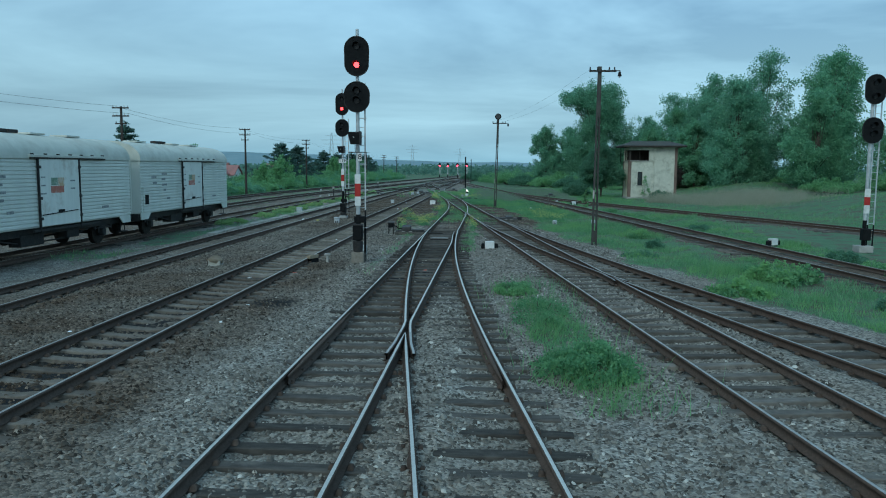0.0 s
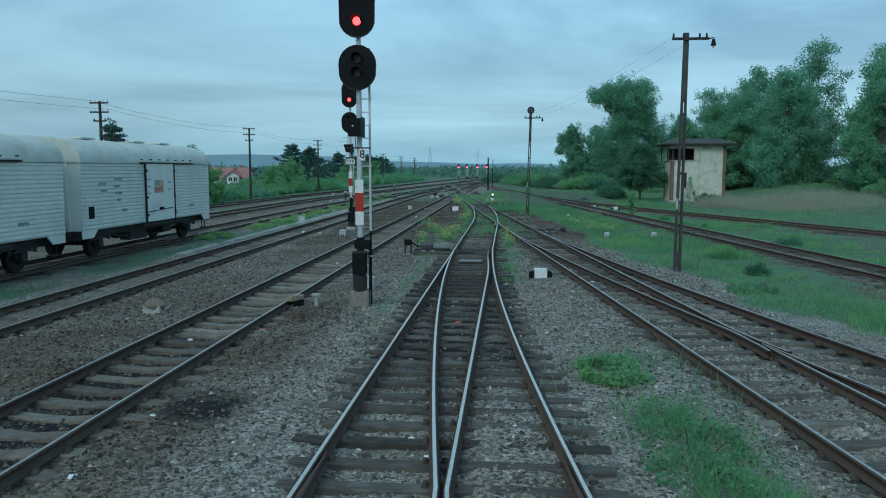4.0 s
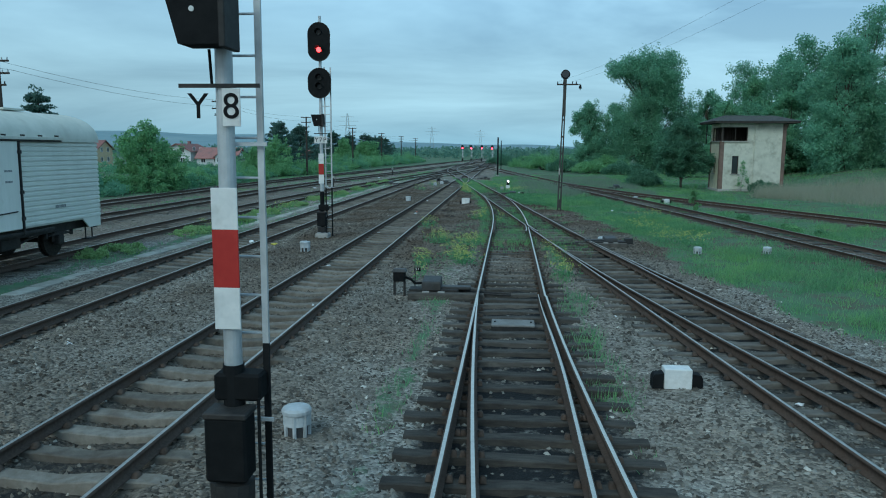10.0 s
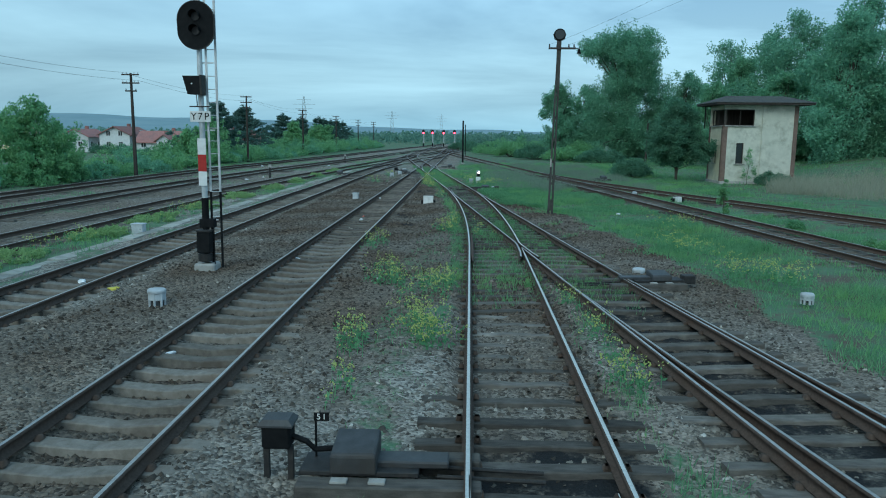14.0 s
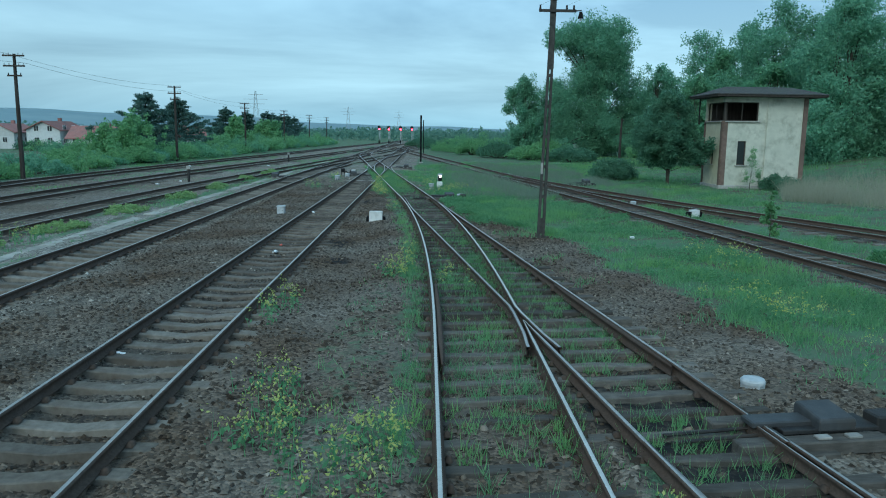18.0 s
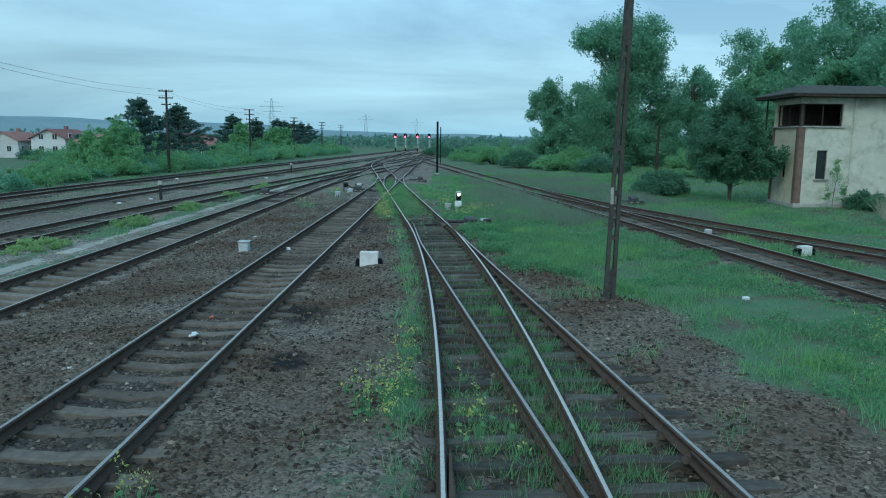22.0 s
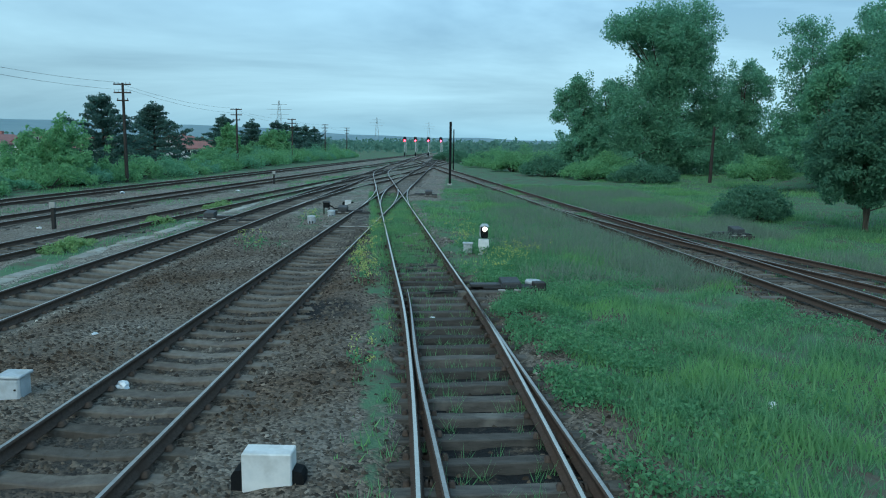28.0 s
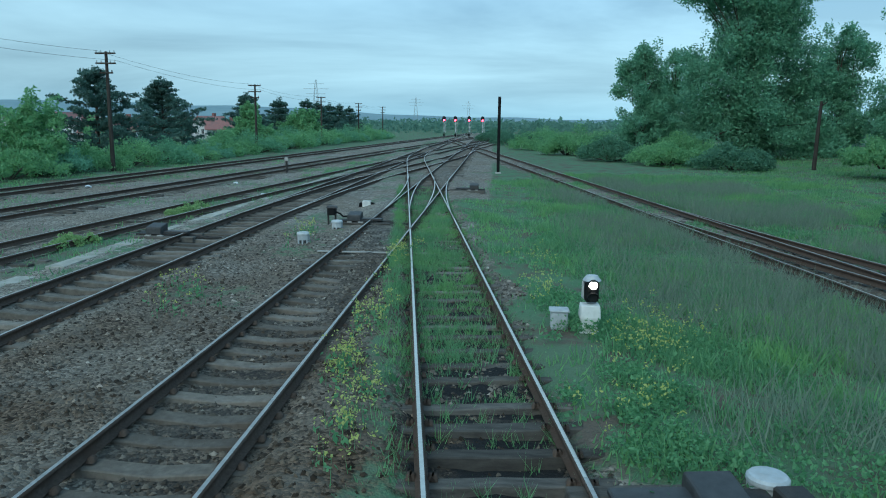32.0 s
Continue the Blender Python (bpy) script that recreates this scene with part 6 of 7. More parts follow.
# ------------------------------------------------------------ houses beyond the hedge
def house(x, y, w, d, h, roof_h, rz, wall_mat, label, wins=4, z=-1.5):
    g = thing("house", (x, y, z), label, "house", "houses behind the hedge", rz=rz)
    part("wall", box(B(), (w, d, h), (0, 0, h / 2)), wall_mat, g)
    bm = B()
    o = 0.5
    loft(bm, [[(xx, -d / 2 - o, h - 0.1), (xx, 0, h + roof_h), (xx, d / 2 + o, h - 0.1), (xx, d / 2 + o, h - 0.3), (xx, 0, h + roof_h - 0.25), (xx, -d / 2 - o, h - 0.3)] for xx in (-w / 2 - o, w / 2 + o)])
    part("roof", bm, M_TILE, g)
    for s in (-1, 1):
        bm = B()
        loft(bm, [[(s * (w / 2 - t), -d / 2, h), (s * (w / 2 - t), d / 2, h), (s * (w / 2 - t), 0, h + roof_h - 0.2)] for t in (0.0, 0.25)])
        part("gable", bm, wall_mat, g)
    bm = B()
    part("chimney", box(bm, (0.7, 0.7, 1.4), (w * 0.22, 0.6, h + roof_h)), M_TILE, g)
    floors = 2 if h > 4.5 else 1
    for f_ in range(floors):
        for k in range(wins):
            wx = -w / 2 + (k + 0.5) * w / wins
            wz = 1.6 + f_ * 2.8
            wn_ = part("window", pierced(B(), (wx - 0.65, wx + 0.65), (wz, wz + 1.4), 0.1, [(wx - 0.55, wx - 0.03, wz + 0.1, wz + 1.3), (wx + 0.03, wx + 0.55, wz + 0.1, wz + 1.3)], -d / 2 - 0.03, "x"), M_WHITE, g)
            part("pane", box(B(), (1.12, 0.02, 1.22), (wx, -d / 2 - 0.015, wz + 0.7)), M_GLASS, wn_)
    for s in (-1, 1):
        for f_ in range(floors):
            for dy in (-d * 0.2, d * 0.2):
                fr = part("window", pierced(B(), (dy - 0.6, dy + 0.6), (1.7 + f_ * 2.6, 3.0 + f_ * 2.6), 0.1, [(dy - 0.5, dy - 0.03, 1.8 + f_ * 2.6, 2.9 + f_ * 2.6), (dy + 0.03, dy + 0.5, 1.8 + f_ * 2.6, 2.9 + f_ * 2.6)], s * (w / 2 + 0.03), "y"), M_WHITE, g)
                part("pane", box(B(), (0.02, 1.05, 1.15), (s * (w / 2 + 0.015), dy, 2.35 + f_ * 2.6)), M_GLASS, fr)
    return g


M_HOUSE_OCHRE = surf("ochre_render", (0.50, 0.38, 0.24), (0.60, 0.47, 0.31), 2, 0.3, (0.42, 0.34, 0.25), rough=0.9, rand=0.1)
house(-75.3, 209, 10.4, 8, 2.9, 2.7, 2, M_HOUSE, "low white house with a red tiled roof and gabled dormer", 3, -1.9)
house(-73.2, 206, 4.5, 3.6, 3.2, 1.6, 90, M_HOUSE, "white gabled porch wing under red tiles", 1, -1.9)
house(-86, 212, 12, 7.6, 4.7, 2.0, 88, M_HOUSE, "pale gabled two-storey house with a red roof", 3, -2.0)
house(-95.5, 210, 9, 7, 4.2, 1.8, 86, M_HOUSE, "pale gabled house beside its neighbour, red roof", 3, -2.0)
house(-112, 208, 9.5, 9, 5.2, 2.3, 4, M_HOUSE_OCHRE, "ochre house under a broad red tiled roof", 4, -2.0)
house(-69.5, 243, 7, 6, 3.9, 2.1, 62, M_HOUSE, "small house with a red gable roof behind pine trees", 2, -1.6)
house(-60, 226, 7, 6, 3.4, 1.8, 20, M_HOUSE, "small white house behind the hedge", 2, -1.8)


# ------------------------------------------------------------ pylons
def pylon(x, y, h, label):
    p = thing("lattice_pylon", (x, y, -0.5), label, "pylon", "power pylons in the distance")
    for sx in (-1, 1):
        for sy in (-1, 1):
            part("leg", bar(B(), (sx * h * 0.09, sy * h * 0.09, 0), (sx * 0.25, sy * 0.25, h), 0.10, 5, 0.06), M_PYLON, p)
    n = 8
    for k in range(n):
        z0, z1 = h * k / n, h * (k + 1) / n
        a0, a1 = h * 0.09 * (1 - k / n) + 0.25, h * 0.09 * (1 - (k + 1) / n) + 0.25
        part("brace", bar(B(), (-a0, -a0, z0), (a1, -a1, z1), 0.05, 4), M_PYLON, p)
        part("brace", bar(B(), (a0, -a0, z0), (-a1, -a1, z1), 0.05, 4), M_PYLON, p)
    for z, w in ((h * 0.72, 0.20), (h * 0.82, 0.26), (h * 0.92, 0.16)):
        part("crossarm", bar(B(), (-h * w, 0, z), (h * w, 0, z), 0.09, 5), M_PYLON, p)
    return p


pylon(-89, 431, 24, "thin grey lattice pylon far beyond the trees")
pylon(-70, 720, 26, "thin grey lattice pylon on the horizon")
pylon(-30, 900, 28, "thin grey lattice pylon on the horizon")

M_PURPLE = leaf_mat("purple_leaves", (0.045, 0.042, 0.040), (0.095, 0.080, 0.070), 0.7)


# ------------------------------------------------------------ trees, bushes, hedge
def leaf_quads(centres, size, r, flat=0.0):
    """One small leaf-shaped quad at each centre, turned at random."""
    n_ = len(centres)
    d = r.normal(size=(n_, 3))
    d /= np.linalg.norm(d, axis=1)[:, None]
    e = np.cross(d, r.normal(size=(n_, 3)))
    e /= np.linalg.norm(e, axis=1)[:, None] + 1e-9
    s = size * r.uniform(0.6, 1.35, (n_, 1))
    a, c = d * s, e * s * 0.55
    v = np.stack([centres - a, centres + c, centres + a, centres - c], 1).reshape(-1, 3)
    return v, np.arange(4 * n_).reshape(-1, 4)


def leaf_tris(centres, size, r):
    """One pointed leaf at each centre, as a single slim triangle."""
    n_ = len(centres)
    d = r.normal(size=(n_, 3))
    d /= np.linalg.norm(d, axis=1)[:, None]
    e = np.cross(d, r.normal(size=(n_, 3)))
    e /= np.linalg.norm(e, axis=1)[:, None] + 1e-9
    s = size * r.uniform(0.7, 1.4, (n_, 1))
    v = np.stack([centres - d * s - e * s * 0.45, centres - d * s * 0.5 + e * s * 0.75, centres + d * s], 1).reshape(-1, 3)
    return v, np.arange(3 * n_).reshape(-1, 3)


def clumps(r, anchors, per, spread):
    out = []
    for p, s in anchors:
        k = max(3, int(per * s))
        q = r.normal(size=(k, 3))
        q *= (r.uniform(0, 1, (k, 1)) ** 0.45 * 1.75) / (np.linalg.norm(q, axis=1)[:, None] + 1e-9)
        out.append(q * np.array([1, 1, 0.75]) * spread * (0.6 + 0.4 * s) + p)
    return np.concatenate(out)


def broad_tree(name, x, y, z, h, w, leaf, seed, label, n_clump=110, per=70, size=0.22, low=0.10, lobes=6, trunk=None, lean=0.0, habit=0.85, shape=None, airy=1.0):
    """A tapered trunk with limbs, and a crown of leaf clumps gathered on uneven lobes. shape: own lobes as (dx, height, radius)."""
    r = np.random.default_rng(seed)
    t = thing(name, (x, y, z), label, "tree")
    tr = trunk or h * 0.022
    top = h * 0.8
    bm = B()
    spine = [(0, 0, -0.4)]
    for k in range(1, 6):
        spine.append((r.normal() * h * 0.012 + lean * k * 0.2, r.normal() * h * 0.012, top * k / 5))
    tube(bm, spine, [tr * 1.35, tr, tr * 0.85, tr * 0.65, tr * 0.4, tr * 0.15], 9)
    lobe = []
    if shape:
        for dx, zc, rad in shape:
            for q in range(3):
                lobe.append((np.array([dx + r.normal() * 0.5, (q - 1) * w * 0.2 + r.normal() * w * 0.05, zc + r.normal() * 0.3]), rad * r.uniform(0.8, 1.05)))
    else:
        n_l = lobes * 3
        for k in range(n_l):
            f = (k + r.uniform()) / n_l
            zc = h * (low + 0.05 + (0.88 - low) * f)
            reach = w / 2 * (0.18 + 0.9 * (1 - f) ** habit * min(1, 0.55 + 2.2 * f)) * r.uniform(0.2, 0.85)
            a = r.uniform(0, 2 * math.pi)
            lobe.append((np.array([math.cos(a) * reach + lean * f, math.sin(a) * reach, zc]), w * r.uniform(0.13, 0.22) * (1.1 - 0.45 * f)))
        lobe.append((np.array([lean, 0, h * 0.93]), w * 0.09))
    for c, rad in lobe:
        base = np.array(spine[min(4, max(1, int(5 * (c[2] / h) * 0.7)))])
        mid_ = base * 0.5 + c * 0.5 + r.normal(size=3) * 0.3
        tube(bm, [tuple(base), tuple(mid_), tuple(c)], [tr * 0.24, tr * 0.15, tr * 0.05], 5)
    part("trunk", bm, M_BARK, t)
    anchors = []
    wt = np.array([rad ** 2 for c, rad in lobe])
    for k in r.choice(len(lobe), n_clump, p=wt / wt.sum()):
        c, rad = lobe[k]
        d = r.normal(size=3)
        d /= np.linalg.norm(d)
        p = c + d * rad * (r.uniform(0.05, 1.0) ** 0.5 * 1.05) * np.array([1, 1, 1.1])
        p[2] = max(p[2], h * low)
        anchors.append((p, r.uniform(0.4, 1.3)))
        if r.uniform() < 0.30:
            # a shoot that stands out of the outline
            q = p + d * np.array([1, 1, 0.4]) * rad * 0.3 + np.array([0, 0, rad * r.uniform(0.3, 0.95)])
            anchors += [(p * 0.5 + q * 0.5, 0.30), (q, 0.16)]
    pts = clumps(r, anchors, per, w * 0.042 * airy)
    pts[:, 2] = np.maximum(pts[:, 2], 0.05)
    v, f = leaf_tris(pts, size, r)
    from_arrays("crown", v, f, leaf, t)
    return t


BIG = [(-6, 16.3, 1.5), (-4, 17.1, 1.8), (-1.4, 17.6, 1.9), (1.0, 17.3, 1.8), (2.0, 15, 1.9), (-1.2, 15, 2.0), (-3.6, 15.2, 1.3), (-2.4, 12.6, 1.7), (0.6, 12.8, 2.1), (2.9, 12.2, 1.9), (-4.0, 9.8, 2.2), (-0.6, 10.0, 2.7), (4.0, 9.6, 2.3),
       (-4.4, 6.8, 2.4), (0, 6.8, 2.9), (4.6, 6.6, 2.4), (-4.0, 3.6, 2.4), (0.5, 3.7, 2.8), (5.0, 3.4, 2.3), (-1, 1.6, 2.3), (3, 1.4, 2.0), (6.2, 1.4, 1.6), (-5.5, 1.4, 1.7)]
broad_tree("poplar_tree", 24.5, 146, 0.2, 19.0, 13.5, M_POPLAR, 40, "tall green poplar whose ragged top leans to one side", 900, 125, 0.14, 0.02, shape=BIG, airy=1.35)["group"] = "trees behind the cabin"
broad_tree("poplar_tree", 14.3, 148, 0.0, 11.4, 9.6, M_POPLAR, 41, "smaller green poplar with a pointed ragged crown", 260, 120, 0.135, 0.02, 9, habit=1.0, airy=1.3)["group"] = "trees behind the cabin"
TREES = [  # x, y, ground, height, width, leaf, clumps
    (34, 148, 0.5, 13.0, 9.0, M_POPLAR, 250),
    (38, 120, 0.8, 17.0, 12, M_POPLAR, 320), (45, 117, 1.0, 20.5, 13.5, M_POPLAR, 380), (53, 111, 1.0, 19.5, 13, M_BROAD, 330),
    (37, 103, 0.8, 15.5, 11.5, M_POPLAR, 320), (47, 97, 1.0, 17, 12, M_BROAD, 320), (59, 99, 1.0, 18, 11, M_BROAD, 260), (66, 88, 1.0, 16, 10, M_BROAD, 220),
    (40, 112, 0.8, 15, 9, M_POPLAR, 260), (50, 104, 1.0, 18, 10, M_POPLAR, 280), (43, 92, 1.0, 12, 9, M_BROAD, 220), (55, 90, 1.0, 13, 9, M_BROAD, 220), (34, 124, 0.6, 13, 8, M_BROAD, 220),
    (38.0, 140, 0.6, 16.5, 12, M_POPLAR, 300), (20, 160, 0.0, 12, 8, M_BROAD, 160), (42, 136, 0.6, 18, 10, M_POPLAR, 260), (28, 114, 0.6, 8.5, 7, M_BROAD, 200), (33, 109, 0.6, 10, 7, M_BROAD, 200)]
for k, (tx, ty, tz, th, tw, tm, nc) in enumerate(TREES):
    o = broad_tree("poplar_tree" if tm is M_POPLAR else "broadleaf_tree", tx, ty, tz, th, tw, tm, 42 + k,
                   "tall green poplar with a ragged leafy crown" if tm is M_POPLAR else "large green broadleaf tree on the bank", nc, 120, 0.135, 0.02, 9, habit=0.4, airy=1.35)
    o["group"] = "trees behind the cabin"
broad_tree("fruit_tree", 16.0, 87.3, -0.2, 6.4, 5.6, M_DARK_LEAF, 71, "dark green round-crowned tree beside the cabin", 240, 190, 0.075, 0.24, 8, 0.14, airy=1.15)
broad_tree("young_tree", 20.6, 84.6, -0.2, 2.9, 1.5, M_HEDGE, 73, "thin young tree growing against the cabin wall", 60, 16, 0.045, 0.15, 4, 0.015, airy=1.6)
broad_tree("young_tree", 10.6, 60.6, -0.2, 1.9, 1.0, M_HEDGE, 74, "leafy sapling in grass beside the rusty rails", 40, 44, 0.05, 0.12, 3, 0.02)
broad_tree("lilac_tree", -29.2, 76, 0.0, 5.0, 8.0, M_HEDGE, 75, "rounded green shrub tree at the hedge", 170, 110, 0.10, 0.04, 8, airy=0.9)
broad_tree("willow_tree", -30, 153, 0.0, 4.9, 7.0, M_HEDGE, 76, "light green round tree at the hedge", 130, 110, 0.14, 0.08, 6)
broad_tree("willow_tree", -31, 47, 0.0, 5.0, 5.0, M_HEDGE, 77, "light green round tree at the hedge", 110, 110, 0.12, 0.08, 6)
broad_tree("hedge_tree", -31, 182, 0.0, 4.5, 9.0, M_HEDGE, 78, "broad green tree rising from the hedge", 120, 110, 0.16, 0.05, 6)
broad_tree("hedge_tree", -30.6, 111.5, 0.1, 3.8, 8.0, M_HEDGE, 79, "broad green tree rising from the hedge", 130, 120, 0.12, 0.05, 6)


def pine(x, y, z, h, w, seed, sparse=1.0):
    """Whorls of upswept boughs round a straight trunk, each bough ending in flat pads of needles."""
    r = np.random.default_rng(seed)
    t = thing("pine_tree", (x, y, z), "dark green pine tree with layered boughs", "tree", "dark pines behind the hedge")
    bm = B()
    tube(bm, [(0, 0, -0.3), (0.05, 0, h * 0.5), (0, 0.05, h * 0.97)], [h * 0.024, h * 0.016, 0.02], 8)
    anchors = [(np.array([0, 0, h * 0.985]), 0.4), (np.array([0, 0, h * 0.94]), 0.6)]
    zc = h * 0.10
    lop = r.uniform(0, 6.28)
    while zc < h * 0.93:
        f = zc / h
        whorl = r.uniform(0.72, 1.15)
        nb = 7 if f < 0.5 else 5
        a0 = r.uniform(0, 6.28)
        for k in range(nb):
            a = a0 + 2 * math.pi * k / nb + r.normal() * 0.25
            rr = w / 2 * min(1, 1.12 * (1 - f) ** 0.95) * whorl * r.uniform(0.55, 1.12) * (1 + 0.18 * math.cos(a - lop)) + 0.12
            rise = rr * r.uniform(0.12, 0.34)
            tip = np.array([math.cos(a) * rr, math.sin(a) * rr, zc + rise])
            tube(bm, [(0, 0, zc - 0.1), (tip[0] * 0.6, tip[1] * 0.6, zc + rise * 0.35), tuple(tip)], [0.05, 0.035, 0.012], 5)
            for q in np.linspace(0.25, 1.0, 5):
                p = np.array([tip[0] * q, tip[1] * q, zc + rise * q * q])
                anchors.append((p + r.normal(size=3) * [0.12, 0.12, 0.05], 0.45 + 0.55 * q))
        zc += h * 0.078 * r.uniform(0.75, 1.25) / sparse
    part("trunk", bm, M_BARK, t)
    pts = []
    for p, s_ in anchors:
        k = int(70 * s_ * sparse)
        q = r.normal(size=(k, 3))
        q *= r.uniform(0, 1, (k, 1)) ** 0.5 / (np.linalg.norm(q, axis=1)[:, None] + 1e-9)
        pts.append(p + q * np.array([0.56, 0.56, 0.22]) * (h / 8))
    v, f = leaf_tris(np.concatenate(pts), 0.12, r)
    from_arrays("crown", v, f, M_PINE, t)
    return t


for k, (px, py, ph, pw) in enumerate(((-34.0, 126.8, 7.4, 12.5), (-34.6, 140.3, 7.4, 12.0), (-31.8, 66, 7.3, 3.8), (-36, 170, 7.1, 9.0), (-36, 186, 7.0, 9.0), (-35, 200, 7.2, 8.5), (-37, 216, 7.2, 10.0),
                                      (-38, 232, 7.4, 10.0), (-40, 252, 7.6, 11.0), (-42, 275, 7.6, 12.0))):
    pine(px, py, -0.25, ph + 0.4, pw, 100 + k, 0.75 if py == 66 else 1.0)


def bush(name, x, y, z, w, h, leaf, seed, label, n_=26, per=60, size=0.09, deep=None):
    r = np.random.default_rng(seed)
    t = thing(name, (x, y, z), label, "bush")
    bm = B()
    anchors = []
    bias = r.uniform(0, 6.28)
    for k in range(n_):
        a, q = r.uniform(0, 6.28), math.sqrt(r.uniform(0, 1))
        hh = h * (1 - 0.6 * q * q) * r.uniform(0.3, 1.0) * (1 + 0.25 * math.sin(2.5 * a + bias))
        p = np.array([math.cos(a) * q * w / 2, math.sin(a) * q * (deep or w) / 2, hh * 0.8])
        anchors.append((p, r.uniform(0.5, 1.2)))
        if k < 10:
            tube(bm, [(p[0] * 0.2, p[1] * 0.2, -0.1), (p[0] * 0.7, p[1] * 0.7, p[2] * 0.6), tuple(p)], [0.03 * h, 0.02 * h, 0.006], 5)
    part("branchwork", bm, M_BARK, t)
    pts = clumps(r, anchors, per, max(0.10, 0.11 * min(w, h * 1.6)))
    pts[:, 2] = np.maximum(pts[:, 2], 0.02)
    v, f = leaf_tris(pts, size, r)
    from_arrays("foliage", v, f, leaf, t)
    return t


bush("elder_bush", 13.7, 92.9, -0.1, 3.4, 1.7, M_DARK_LEAF, 201, "dense dark green bush in the meadow", 90, 130, 0.07)
bush("elder_bush", 22.6, 84.3, -0.2, 2.6, 1.3, M_DARK_LEAF, 202, "low dark green bush against the cabin wall", 60, 110, 0.06)
bush("plum_bush", 29.5, 110, 0.8, 6.0, 4.2, M_PURPLE, 203, "dark purple-leaved bush on the bank", 110, 110, 0.11)
for k, (bx, by, bw, bh) in enumerate(((9.5, 138, 6, 2.6), (13, 131, 6, 2.4), (6.5, 150, 6, 2.6), (17, 126, 6, 2.2), (4, 165, 7, 2.4), (10, 160, 8, 3.5), (2, 185, 8, 2.6), (24, 118, 5, 2.4),
                                      (33, 112, 6, 3.4), (40, 108, 7, 3.2), (44, 100, 6, 3.0), (50, 88, 8, 3.2), (58, 80, 9, 3.2), (42, 86, 6, 1.8), (17, 141, 6, 3.4), (-1, 205, 8, 2.6), (8, 200, 9, 3))):
    o = bush("hawthorn_bush", bx, by, 0.1 if bx < 22 else 0.8, bw, bh * 0.92, M_HEDGE if k % 3 else M_DARK_LEAF, 210 + k, "spreading green bush at the edge of the trees", 95, 110, 0.095)
    o["group"] = "bushes below the trees"
hr = np.random.default_rng(5)
for k in range(46):
    hy_ = 34 + k * 4.3
    tall_ = (1.0 + 1.0 * hr.uniform() ** 1.5) * (1.7 if hy_ > 148 else 1.35 if hy_ > 111 else 1.0)
    o = bush("hedge_shrub", -29.0 - 1.2 * hr.uniform() + 0.028 * max(0, hy_ - 80), hy_, 0.0, 4.5 + 2.5 * hr.uniform(), tall_, (M_HEDGE, M_BROAD, M_HEDGE, M_POPLAR, M_HEDGE)[k % 5], 300 + k,
             "leafy green hedge shrub along the outermost track", 64, 90, 0.085, 5.0)
    o["group"] = "hedge along the outermost track"
for k, (bx, by, bh) in enumerate(((-36.5, 120, 2.6), (-36, 134, 2.6), (-34, 160, 3.0), (-33, 176, 2.8), (-33, 192, 3.0), (-33, 116, 2.2))):
    o = bush("hedge_shrub", bx, by, 0.1, 7.0, bh, M_BROAD if k % 2 else M_HEDGE, 360 + k, "taller green shrub behind the hedge", 74, 90, 0.10, 6.0)
    o["group"] = "hedge along the outermost track"
bush("plum_bush", -38.5, 80, -0.4, 4.0, 3.6, M_PURPLE, 380, "dark purple-leaved bush behind the hedge", 50, 50, 0.12)
bush("weed_clump", 3.95, 9.7, -0.06, 1.7, 0.62, M_WEED, 401, "bright green leafy weed clump on the ballast", 60, 110, 0.032)
bush("weed_clump", 3.45, 14.2, -0.06, 1.3, 0.5, M_WEED, 402, "low green weed clump on the ballast", 40, 80, 0.024, 3.2)
bush("weed_clump", 3.05, 17.6, -0.06, 1.1, 0.35, M_GRASS, 403, "low bluish green weed clump on the ballast", 36, 44, 0.045, 1.6)
bush("weed_clump", 8.9, 17.5, -0.15, 1.6, 0.6, M_GRASS, 405, "dark green weed clump in the grass", 40, 50, 0.06)
bush("weed_clump", 11.5, 21.0, -0.15, 2.2, 0.7, M_GRASS, 406, "dark green weed clump in the grass", 50, 50, 0.06)

for k in range(26):
    wx_, wy_ = hr.uniform(8, 17), hr.uniform(14, 66)
    if min(abs(wx_ - yard_x(wy_)), abs(wx_ - yard_far_x(wy_))) < 1.6 or wx_ < siding_x(wy_) + 3:
        continue
    ww_ = hr.uniform(0.6, 1.8)
    o = bush("meadow_weed", wx_, wy_, -0.2, ww_, 0.25 + 0.25 * ww_ * hr.uniform(), (M_GRASS, M_DARK_LEAF, M_WEED)[k % 3], 430 + k, "low leafy weed clump in the meadow grass", 36, 60, 0.035)
    o["group"] = "weed clumps in the meadow"
for k in range(22):
    gx_, gy_ = -46 - 44 * hr.uniform(), 150 + 50 * hr.uniform()
    o = bush("garden_shrub", gx_, gy_, -1.65, 5 + 4 * hr.uniform(), 2.0 + 1.0 * hr.uniform(), (M_BROAD, M_DARK_LEAF, M_HEDGE)[k % 3], 470 + k, "green garden shrub in front of far houses", 40, 40, 0.16)
    o["group"] = "garden shrubs before the houses"

